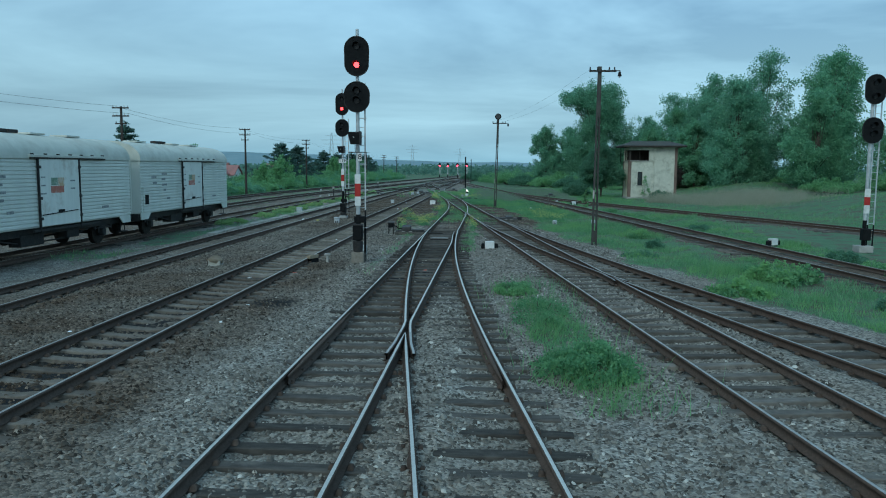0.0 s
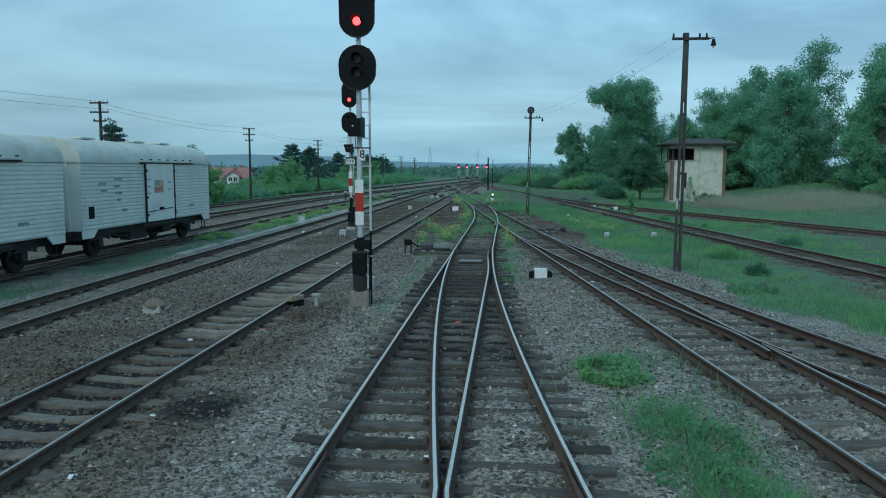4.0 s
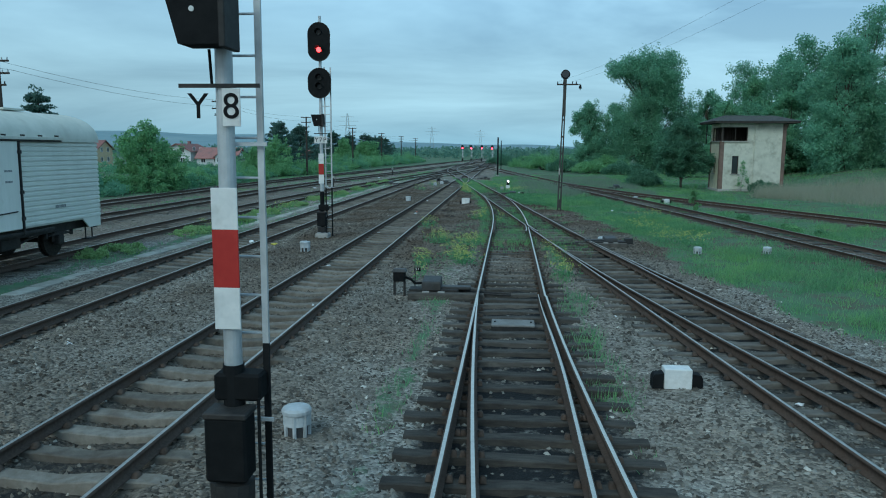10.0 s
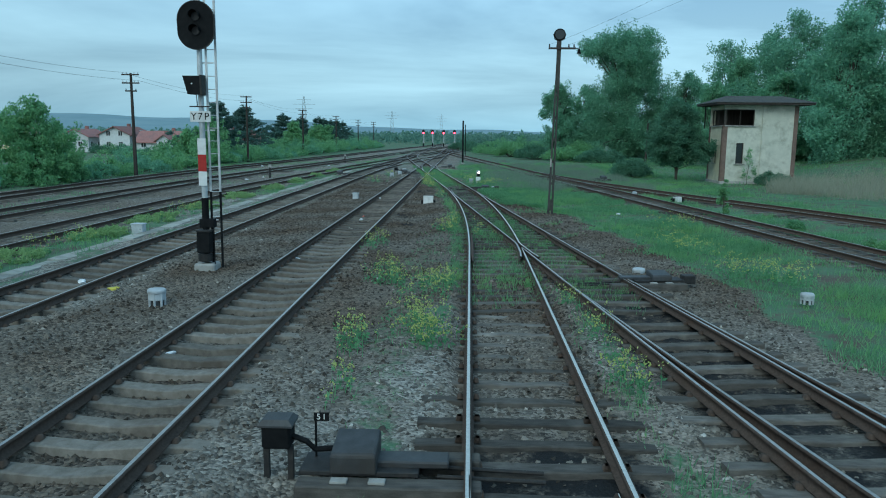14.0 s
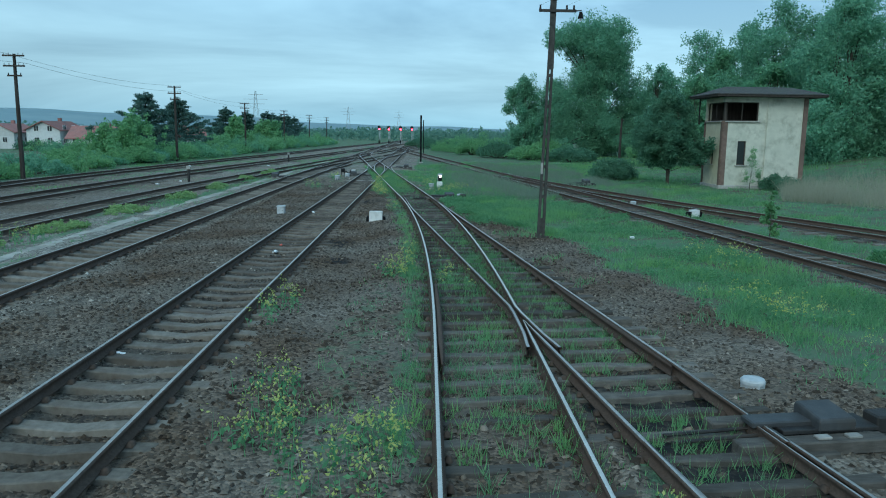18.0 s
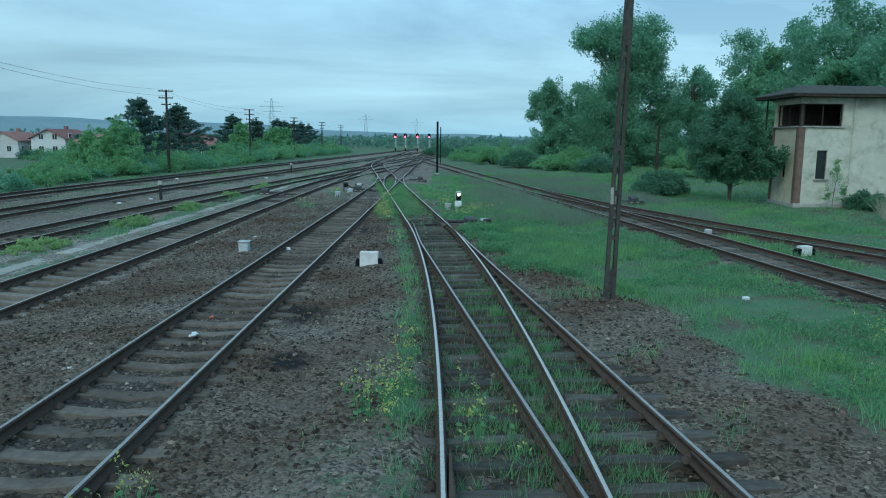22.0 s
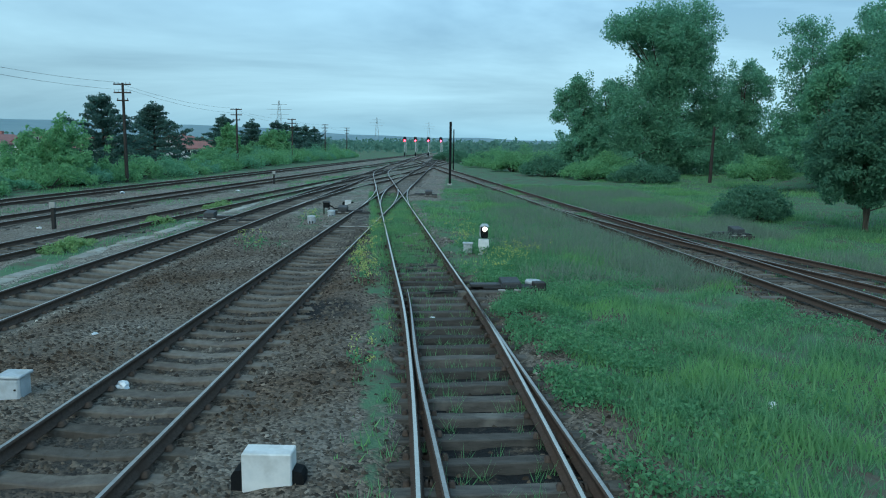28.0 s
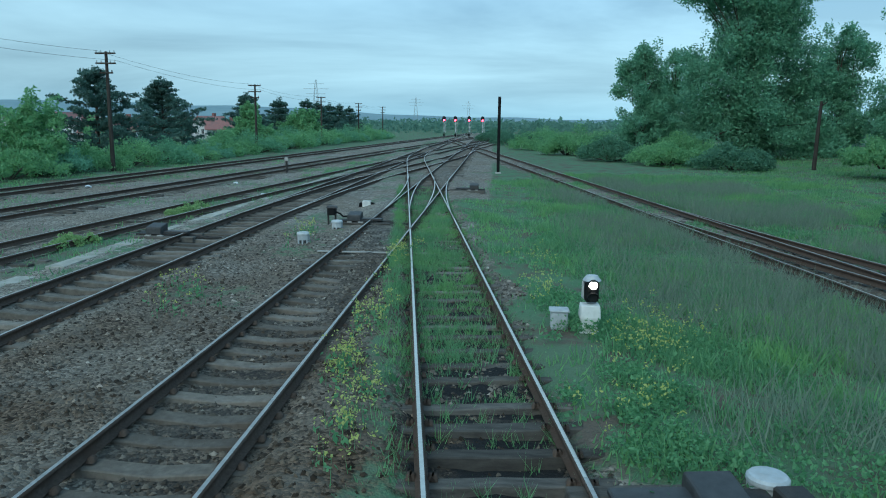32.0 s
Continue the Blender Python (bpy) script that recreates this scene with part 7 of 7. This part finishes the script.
for k, (cx_, cy_, cw_, cd_) in enumerate(((-12.7, 46.5, 1.3, 3.2), (-12.75, 51.5, 1.2, 3.0), (-12.8, 56.0, 1.5, 3.4), (-12.7, 61.0, 1.3, 2.6), (-12.75, 66.5, 1.4, 3.0), (-12.7, 73.0, 1.2, 2.4), (-12.7, 79.5, 1.3, 2.6), (-12.6, 94.0, 1.2, 3.0), (-12.8, 40.5, 1.4, 3.4), (-12.75, 86.5, 1.0, 2.0))):
    o = bush("weed_clump", cx_, cy_, -0.06, cw_, 0.34, M_LIME, 520 + k, "soft light green weed clump beside the cable duct", 40, 62, 0.040, cd_)
    o["group"] = "light green weeds along the duct"

# flowers: yellow heads on thin stems
def flower_patch(x, y, w, d, n_, seed, h=0.45):
    r = np.random.default_rng(seed)
    t = thing("wild_mustard", (x, y, -0.06), "patch of yellow-flowering wild mustard", "wildflowers", "yellow wildflower patches")
    seat = np.stack([r.uniform(-0.5, 0.5, 7) * w, r.uniform(-0.5, 0.5, 7) * d], 1)
    q = seat[(7 * r.uniform(0, 1, n_) ** 1.8).astype(int)] + r.normal(size=(n_, 2)) * [min(0.28, w * 0.3), 0.30]
    hh = h * r.uniform(0.5, 1.15, n_)
    stem = np.stack([np.c_[q - [0.006, 0], np.zeros(n_)], np.c_[q + [0.006, 0], np.zeros(n_)], np.c_[q + r.normal(size=(n_, 2)) * 0.05, hh]], 1).reshape(-1, 3)
    so = from_arrays("stemwork", stem, np.arange(3 * n_).reshape(-1, 3), M_WEED, t)
    so["kind"] = "stuff"
    tops = np.repeat(np.c_[q, hh], 7, 0) + r.normal(size=(7 * n_, 3)) * [0.035, 0.035, 0.03]
    v, f = leaf_quads(tops, 0.021, r)
    fo = from_arrays("blossom", v, f, M_FLOWER, t)
    fo["kind"] = "stuff"
    lv = np.repeat(np.c_[q, hh * 0.4], 5, 0) + r.normal(size=(5 * n_, 3)) * [0.06, 0.06, 0.08]
    lv[:, 2] = np.maximum(lv[:, 2], 0.03)
    v, f = leaf_quads(lv, 0.04, r)
    lo = from_arrays("leafage", v, f, M_WEED, t)
    lo["kind"] = "stuff"
    return t


for k, (fx, fy, fw, fd, fn) in enumerate(((-1.5, 39.8, 0.7, 2.4, 190), (-1.55, 43.2, 0.6, 3.0, 130), (-2.45, 44.8, 0.7, 2.6, 110), (-2.5, 39.4, 0.4, 0.9, 50), (-2.35, 37.0, 0.3, 0.6, 20), (-3.55, 49.9, 0.4, 1.6, 50),
                                          (1.5, 37.8, 0.4, 1.4, 60), (1.5, 41.0, 0.4, 3.0, 50), (6.3, 46.2, 1.4, 3.0, 220), (5.8, 50.4, 1.4, 3.0, 120), (-1.3, 53.4, 0.5, 1.2, 90), (-1.2, 55.4, 0.3, 2.0, 40), (-0.1, 53.0, 0.4, 1.5, 20),
                                          (7.4, 56.0, 1.8, 3.5, 80), (-3.5, 78.8, 0.4, 5.0, 150), (-3.05, 75.6, 0.35, 3.0, 110), (-3.6, 84.2, 0.4, 5.0, 110), (0.25, 76.6, 0.8, 2.0, 50), (0.85, 78.2, 0.7, 1.6, 70), (1.4, 79.8, 1.2, 3.0, 60),
                                          (-0.45, 81.8, 0.5, 1.4, 60), (-0.4, 85.2, 0.7, 2.0, 40), (-2.1, 68.2, 0.3, 1.2, 20), (-7.1, 80.5, 0.8, 2.5, 40), (-12.6, 49.5, 0.8, 5.0, 60), (-12.6, 57.5, 0.9, 5.0, 60), (-6.9, 88.5, 0.6, 3.0, 50))):
    flower_patch(fx, fy, fw, fd, int(fn * 0.62), 500 + k)


# ------------------------------------------------------------ grass
def blades(pts, hgt, wid, r):
    n_ = len(pts)
    a = r.uniform(0, 6.28, n_)
    lean = r.normal(size=(n_, 2)) * 0.42 * hgt[:, None]
    dx = np.stack([np.cos(a), np.sin(a)], 1) * wid[:, None]
    v = np.stack([np.c_[pts[:, :2] - dx, pts[:, 2] - 0.02], np.c_[pts[:, :2] + dx, pts[:, 2] - 0.02], np.c_[pts[:, :2] + lean, pts[:, 2] + hgt]], 1)
    return v.reshape(-1, 3), np.arange(3 * n_).reshape(-1, 3)


def scatter(n_, x0, x1, y0, y1, keep, r, tall):
    q = np.c_[r.uniform(x0, x1, n_), y0 + (y1 - y0) * r.uniform(0, 1, n_) ** 1.0]
    c = cover(q[:, 0], q[:, 1])
    patch = 0.45 + 0.40 * wob(q[:, 0], q[:, 1], 0.8, 3) + 0.40 * wob(q[:, 0], q[:, 1], 2.6, 5) + 0.30 * wob(q[:, 0], q[:, 1], 0.31, 1)
    ok = r.uniform(0, 1, n_) < c * np.clip(patch, 0.16, 1) * keep
    q, c, patch = q[ok], c[ok], patch[ok]
    z = height(q[:, 0], q[:, 1])
    dist = np.hypot(q[:, 0], np.maximum(0, q[:, 1] - 40))
    hgt = tall * (0.25 + 0.85 * np.clip(patch, 0, 1)) * r.uniform(0.4, 1.2, len(q)) * (0.4 + 0.6 * c)
    wid = r.uniform(0.0045, 0.011, len(q)) * (1 + dist / 40)
    return blades(np.c_[q, z], hgt, wid, r)


gr = np.random.default_rng(11)
for nm, lab, args, mat_ in (("meadow_grass", "green meadow grass between the tracks", (560000, 1, 17, 8, 118, 1.0, gr, 0.28), M_GRASS),
                            ("verge_grass", "thin grass and weeds along the own track", (190000, -4, 4.5, 4, 112, 0.9, gr, 0.24), M_GRASS),
                            ("bank_grass", "tall grass below the trees", (130000, 12, 40, 40, 150, 0.9, gr, 0.30), M_GRASS),
                            ("track_grass", "patchy grass between the old tracks", (120000, -27, -10, 20, 130, 0.9, gr, 0.24), M_GRASS)):
    v, f = scatter(*args)
    o = from_arrays(nm, v, f, mat_)
    tagged(o, lab, "grass", kind="stuff")
# broad-leaved weeds low in the meadow
q = np.c_[gr.uniform(-0.5, 9.0, 52000), gr.uniform(50, 92, 52000)]
q = q[(cover(q[:, 0], q[:, 1]) > 0.5) & (wob(q[:, 0], q[:, 1], 1.1, 9) + 0.6 * wob(q[:, 0], q[:, 1], 3.3, 4) > 0.25)]
pts = np.repeat(np.c_[q, height(q[:, 0], q[:, 1]) + 0.08], 4, 0) + gr.normal(size=(4 * len(q), 3)) * [0.06, 0.06, 0.04]
v, f = leaf_quads(pts, 0.030, gr)
tagged(from_arrays("broadleaf_weeds", v, f, M_WEED), "low broad-leaved green weeds in the grass", "weeds", kind="stuff")
q = np.c_[gr.uniform(-0.6, 5.5, 40000), gr.uniform(61, 83, 40000)]
near_ = q[:, 0] - at_y("cross_x", q[:, 1])
clump_ = wob(q[:, 0], q[:, 1], 1.9, 2) + 0.7 * wob(q[:, 0], q[:, 1], 4.3, 7)
q = q[(near_ > 1.0) & (near_ < 2.9 + 0.6 * clump_ - 0.9 * smooth(72, 76, q[:, 1])) & (q[:, 1] > 62.5 + 0.8 * clump_) & (np.hypot(q[:, 0] - 0.8, q[:, 1] - 73.7) > 0.75) & (clump_ > 0.18)]
pts = np.repeat(np.c_[q, height(q[:, 0], q[:, 1]) + 0.12], 5, 0) + gr.normal(size=(5 * len(q), 3)) * [0.06, 0.06, 0.05]
v, f = leaf_quads(pts, 0.030, gr)
tagged(from_arrays("leafy_weeds", v, f, M_WEED), "leafy green weeds in clumps beside the rails", "weeds", kind="stuff")
q = np.c_[gr.normal(3.75, 0.50, 3400), gr.uniform(7.5, 18.8, 3400)]
q[:, 0] -= 0.075 * (q[:, 1] - 11)
q = q[wob(q[:, 0], q[:, 1], 1.7, 3) + 0.5 * wob(q[:, 0], q[:, 1], 4.0, 1) > -0.25]
v, f = blades(np.c_[q, height(q[:, 0], q[:, 1])], gr.uniform(0.12, 0.50, len(q)), gr.uniform(0.004, 0.008, len(q)), gr)
tagged(from_arrays("wispy_grass", v, f, M_GRASS), "wispy green grass growing through the ballast", "grass", kind="stuff")
# small weeds and grass tufts that grow up between the rails of the own way
n_t = 11500
ty_ = 42 + 64 * gr.uniform(0, 1, n_t) ** 0.8
own_ = np.where(ty_ < 76, at_y("main_x", ty_), at_y("cross_x", ty_))
tx_ = own_ + gr.uniform(-1.25, 0.95, n_t)
cro = gr.uniform(0, 1, n_t) < 0.3
tx_ = np.where(cro & (ty_ < 76), at_y("cross_x", ty_) + gr.uniform(-0.6, 0.6, n_t), tx_)
dense_ = smooth(40, 44, ty_) * smooth(62, 57, ty_)
far_ = smooth(74, 80, ty_) * smooth(108, 92, ty_)
thick = np.clip(0.10 + 0.22 * dense_ + 0.16 * far_ + 0.5 * (dense_ + far_) * (wob(tx_, ty_, 1.3, 3) > 0.1), 0, 1)
ok = gr.uniform(0, 1, n_t) < thick
q = np.c_[tx_, ty_][ok]
bq = np.repeat(q, 13, 0) + gr.normal(size=(13 * len(q), 2)) * 0.045
v, f = blades(np.c_[bq, height(bq[:, 0], bq[:, 1])], gr.uniform(0.06, 0.24, len(bq)), gr.uniform(0.004, 0.009, len(bq)), gr)
tagged(from_arrays("track_weeds", v, f, M_GRASS), "small green weeds growing between the rails", "weeds", kind="stuff")
# grass gone to seed, soft and pale above the green
q = np.c_[gr.uniform(0.5, 12, 105000), gr.uniform(75, 112, 105000)]
soft_ = smooth(-0.45, 0.5, 0.35 * smooth(3.5, 6.0, q[:, 0] + (q[:, 1] - 76) * 0.06) + wob(q[:, 0], q[:, 1], 0.5, 2) + 0.4 * wob(q[:, 0], q[:, 1], 1.6, 1))
q = q[(cover(q[:, 0], q[:, 1]) > 0.6) & (q[:, 0] > 1.2 + (q[:, 1] - 76) * 0.02 + gr.normal(size=len(q)) * 0.7) & (gr.uniform(0, 1, len(q)) < soft_)]
v, f = blades(np.c_[q, height(q[:, 0], q[:, 1])], gr.uniform(0.22, 0.60, len(q)), gr.uniform(0.006, 0.012, len(q)), gr)
tagged(from_arrays("seeding_grass", v, f, M_SEED), "tall greyish grass gone to seed", "grass", kind="stuff")
q = np.c_[gr.uniform(19, 46, 60000), gr.normal(77, 5.0, 60000)]
q = q[((q[:, 0] - 19) > np.abs(q[:, 1] - 77) * 0.5) & (q[:, 0] < 34 + 2 * wob(q[:, 0], q[:, 1], 0.6, 2)) & (gr.uniform(0, 1, len(q)) < 0.65 + 0.5 * wob(q[:, 0], q[:, 1], 0.7, 3))]
v, f = blades(np.c_[q, height(q[:, 0], q[:, 1])], gr.uniform(0.35, 1.25, len(q)), gr.uniform(0.005, 0.013, len(q)), gr)
tagged(from_arrays("dry_grass", v, f, M_DRY), "tall pale dry grass in front of the cabin", "grass", kind="stuff")

# ------------------------------------------------------------ loose ballast stones
def stones(n_, r):
    q = np.c_[r.uniform(-8.6, 7.5, n_), 3.5 + 86 * r.uniform(0, 1, n_) ** 1.2]
    c = cover(q[:, 0], q[:, 1])
    b1 = np.minimum(np.abs(q[:, 0] - at_y("cross_x", q[:, 1])), np.abs(q[:, 0] - at_y("siding_x", q[:, 1])))
    greasy = smooth(1.0, 0.8, b1) * smooth(24, 30, q[:, 1]) * smooth(48, 45, q[:, 1]) + smooth(0.9, 0.7, np.abs(q[:, 0] - at_y("cross_x", q[:, 1]))) * smooth(57, 62, q[:, 1]) * smooth(76, 74, q[:, 1])
    b2 = np.minimum(np.abs(q[:, 0] - at_y("main_x", q[:, 1])), np.abs(q[:, 0] - at_y("branch_x", q[:, 1])))
    greasy = greasy + smooth(1.2, 1.0, b2) * smooth(14, 19, q[:, 1]) * smooth(36.5, 35.5, q[:, 1])
    q = q[r.uniform(0, 1, n_) > np.maximum(c * 1.1, 0.85 * greasy)]
    n2 = len(q)
    s = r.uniform(0.014, 0.034, n2) * (1 + 0.4 * (r.uniform(0, 1, n2) > 0.9))
    base = np.array([(1, 0.75, -0.3), (-1, 0.75, -0.3), (-1, -0.75, -0.3), (1, -0.75, -0.3), (0.45, 0, 0.8), (-0.45, 0, 0.8)], float)
    jit = base[None] * (1 + r.uniform(-0.3, 0.3, (n2, 6, 1))) + r.normal(size=(n2, 6, 3)) * 0.2
    a = r.uniform(0, 6.28, n2)
    ca, sa = np.cos(a)[:, None], np.sin(a)[:, None]
    jx, jy = jit[..., 0] * ca - jit[..., 1] * sa, jit[..., 0] * sa + jit[..., 1] * ca
    jz = jit[..., 2] * 0.85
    v = np.stack([jx, jy, jz], -1) * s[:, None, None]
    v += np.c_[q, height(q[:, 0], q[:, 1]) + s * 0.2][:, None]
    tri = np.array([(0, 1, 5), (0, 5, 4), (2, 3, 4), (2, 4, 5), (3, 0, 4), (1, 2, 5)])
    f = (np.arange(n2)[:, None, None] * 6 + tri[None]).reshape(-1, 3)
    return v.reshape(-1, 3), f


v, f = stones(165000, gr)
heap = from_arrays("ballast_stones", v, f, M_STONE)
heap.data.attributes.new("rust", "FLOAT", "POINT").data.foreach_set("value", rust(v[:, 0], v[:, 1]).astype(np.float32))
tagged(heap, "loose grey and brown crushed stones between the tracks", "gravel", kind="stuff")


# ------------------------------------------------------------ litter and small things
def crumple(x, y, s, mat_, seed, label, flat=0.45, z=-0.04):
    r = random.Random(seed)
    bm = B()
    bmesh.ops.create_icosphere(bm, subdivisions=2, radius=s)
    for v_ in bm.verts:
        k = r.uniform(0.55, 1.25)
        v_.co = Vector((v_.co.x * k, v_.co.y * k * 0.7, v_.co.z * k * flat))
    o = part("litter", bm, mat_)
    o.location = (x, y, z + s * flat * 0.5)
    o.rotation_euler = (0, 0, r.uniform(0, 6))
    return tagged(o, label, "litter", "scattered litter")


LIT = [(-3.42, 13.0, 0.09), (-6.1, 11.8, 0.08), (-4.9, 19.4, 0.06), (-5.26, 38.7, 0.10), (-4.7, 31.4, 0.05), (-5.3, 47.5, 0.09), (-4.9, 57.0, 0.09), (-6.0, 55.0, 0.09), (-3.3, 71.2, 0.06), (-1.2, 71.2, 0.06), (-7.6, 29.6, 0.12),
       (0.35, 13.9, 0.06), (0.1, 14.5, 0.05), (-3.5, 15.0, 0.07), (3.9, 27.8, 0.06), (2.2, 33.0, 0.04), (-9.4, 44.0, 0.12), (-9.0, 46.6, 0.09), (-1.4, 40.0, 0.13), (-5.5, 27.0, 0.05), (-4.3, 33.4, 0.05), (-8.0, 36.0, 0.09), (-18.5, 88, 0.12), (-16.4, 84.5, 0.1), (-14.5, 90, 0.1),
       (6.0, 60.5, 0.09), (-2.8, 45.0, 0.04), (-4.0, 52.0, 0.06), (1.9, 90.5, 0.10), (3.6, 92.5, 0.16), (-21.6, 103, 0.20), (-17.3, 99, 0.16), (-15.5, 107, 0.14), (-16.8, 81.5, 0.14), (-12.1, 101, 0.12), (-5.35, 66.9, 0.13), (-7.0, 69.5, 0.09), (3.4, 66.6, 0.10)]
for k, (lx, ly, ls) in enumerate(LIT):
    crumple(lx, ly, ls, M_PLASTIC, 600 + k, "crumpled white scrap of litter on the gravel")
crumple(-3.8, 20.4, 0.09, M_LITTER_RED, 650, "crumpled red wrapper beside the rail")
crumple(-5.0, 58.3, 0.06, M_LITTER_RED, 651, "crumpled red wrapper between the rails")
crumple(0.25, 21.5, 0.08, M_LITTER_RED, 652, "crumpled orange wrapper between the rails")
crumple(-8.3, 43.2, 0.14, M_YELLOW, 653, "yellow plastic scrap beside the rail")
bt = thing("plastic_bottle", (-2.59, 68.35, -0.01), "crushed clear plastic bottle lying on gravel", "bottle", rz=25)
bm = B()
loft(bm, [[(u, rr * math.cos(a), rr * math.sin(a) * 0.8 + 0.02) for a in np.arange(12) * math.pi / 6] for rr, u in ((0.035, -0.15), (0.045, -0.13), (0.045, -0.04), (0.036, 0.0), (0.045, 0.04), (0.04, 0.10), (0.015, 0.14), (0.015, 0.16))])
part("body", bm, M_PLASTIC, bt)
part("screw_cap", cyl(B(), 0.018, 0.018, 0.02, (0.16, 0, 0.02), RY90, 10), M_LITTER_RED, bt)
bk = thing("rubble_tub", (-6.95, 22.1, -0.06), "broken concrete tub filled with brown rubble", "tub")
part("tub", pierced(B(), (-0.2, 0.2), (0.0, 0.2), 0.32, [], 0, "x"), M_SOIL_PATH, bk)
bm = B()
bmesh.ops.create_icosphere(bm, subdivisions=2, radius=0.26)
rr_ = random.Random(3)
for v_ in bm.verts:
    v_.co = Vector((v_.co.x * rr_.uniform(0.8, 1.2), v_.co.y * 0.8, 0.2 + v_.co.z * 0.55 * rr_.uniform(0.7, 1.3)))
part("rubble", bm, M_WOOD, bk)
wd = thing("wood_block", (-3.82, 23.0, -0.02), "pale split wooden block resting on a dark shoe by the rail", "wood block", rz=60)
bm = box(B(), (0.46, 0.16, 0.13), (0, 0, 0.22), 0.02)
for v_ in bm.verts:
    v_.co += Vector((rr_.uniform(-0.03, 0.03), rr_.uniform(-0.02, 0.02), rr_.uniform(-0.02, 0.02)))
part("block", bm, M_BLOCK, wd)
part("shoe", box(B(), (0.36, 0.20, 0.16), (0.03, 0, 0.08), 0.02), M_BLACK, wd)
st = thing("concrete_stake", (-3.3, 23.0, -0.05), "short pale concrete stake with a flat top", "stake")
part("stake", box(B(), (0.08, 0.08, 0.36), (0, 0, 0.14), 0.01), M_CONCRETE, st)
part("top", box(B(), (0.20, 0.14, 0.07), (0, 0, 0.33), 0.012), M_CONCRETE, st)

# pale cover slabs of the cable duct between two tracks
duct = tagged(new("cable_duct"), "pale concrete cable duct with weathered cover slabs", "cable duct", kind="structure")
dm = sleeper_mesh("duct_slab", 0.46, 0.98, 0.12, M_SOIL_PATH, 0, 0.006, 9)
for k in range(85):
    if random.Random(k).random() < 0.07:
        continue
    o = new("slab", dm)
    o.parent = duct
    o.location = (-11.42 + random.Random(k + 50).uniform(-0.03, 0.03), 34 + k * 1.0, 0.025 + random.Random(k + 9).uniform(-0.03, 0.012))
    o.rotation_euler = (random.Random(k).uniform(-0.01, 0.01), random.Random(k + 7).uniform(-0.03, 0.03), random.Random(k + 3).uniform(-0.03, 0.03))

# ------------------------------------------------------------ distance
r = np.random.default_rng(3)
az = np.radians(np.linspace(-75, 60, 180))
up = 45 * smooth(0.12, -0.35, az) + 24 + 5 * np.sin(az * 9) + 3 * np.sin(az * 23 + 1) + 2 * np.sin(az * 51)
hv, hf = [], []
for lvl, (dist, k_) in enumerate(((2300, 0.0), (2600, 0.55), (2900, 0.9), (3150, 1.0), (3700, 0.8))):
    hv.append(np.stack([np.sin(az) * dist, np.cos(az) * dist, -6 + up * k_ * (1 if lvl else 0)], 1))
hv = np.concatenate(hv)
m_ = len(az)
for lvl in range(4):
    i = np.arange(m_ - 1)
    hf.append(np.stack([lvl * m_ + i, lvl * m_ + i + 1, (lvl + 1) * m_ + i + 1, (lvl + 1) * m_ + i], 1))
hills = from_arrays("backdrop_hills", hv, np.concatenate(hf), M_HAZED_HILL, smooth=True)
tagged(hills, "low wooded hills on the horizon, haze painted in as pale blue-green", "hills", kind="structure")
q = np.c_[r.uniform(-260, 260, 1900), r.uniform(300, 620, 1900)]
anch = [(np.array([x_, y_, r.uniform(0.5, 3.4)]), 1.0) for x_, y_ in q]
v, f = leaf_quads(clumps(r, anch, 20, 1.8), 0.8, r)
tagged(from_arrays("far_woods", v, f, M_HAZED_WOOD), "far belt of woods and scrub, green paled to stand in for haze", "woods", kind="stuff")

fm = tagged(new("fouling_marker"), "white painted bars across the sleepers marking the clearance", "marker", kind="")
for bx_, bw_ in ((-5.72, 0.5), (-4.72, 1.2), (-3.4, 0.95)):
    o = part("bar", box(B(), (bw_, 0.10, 0.03), (bx_, 86.1, 0.035), 0.006), M_CONCRETE, fm)
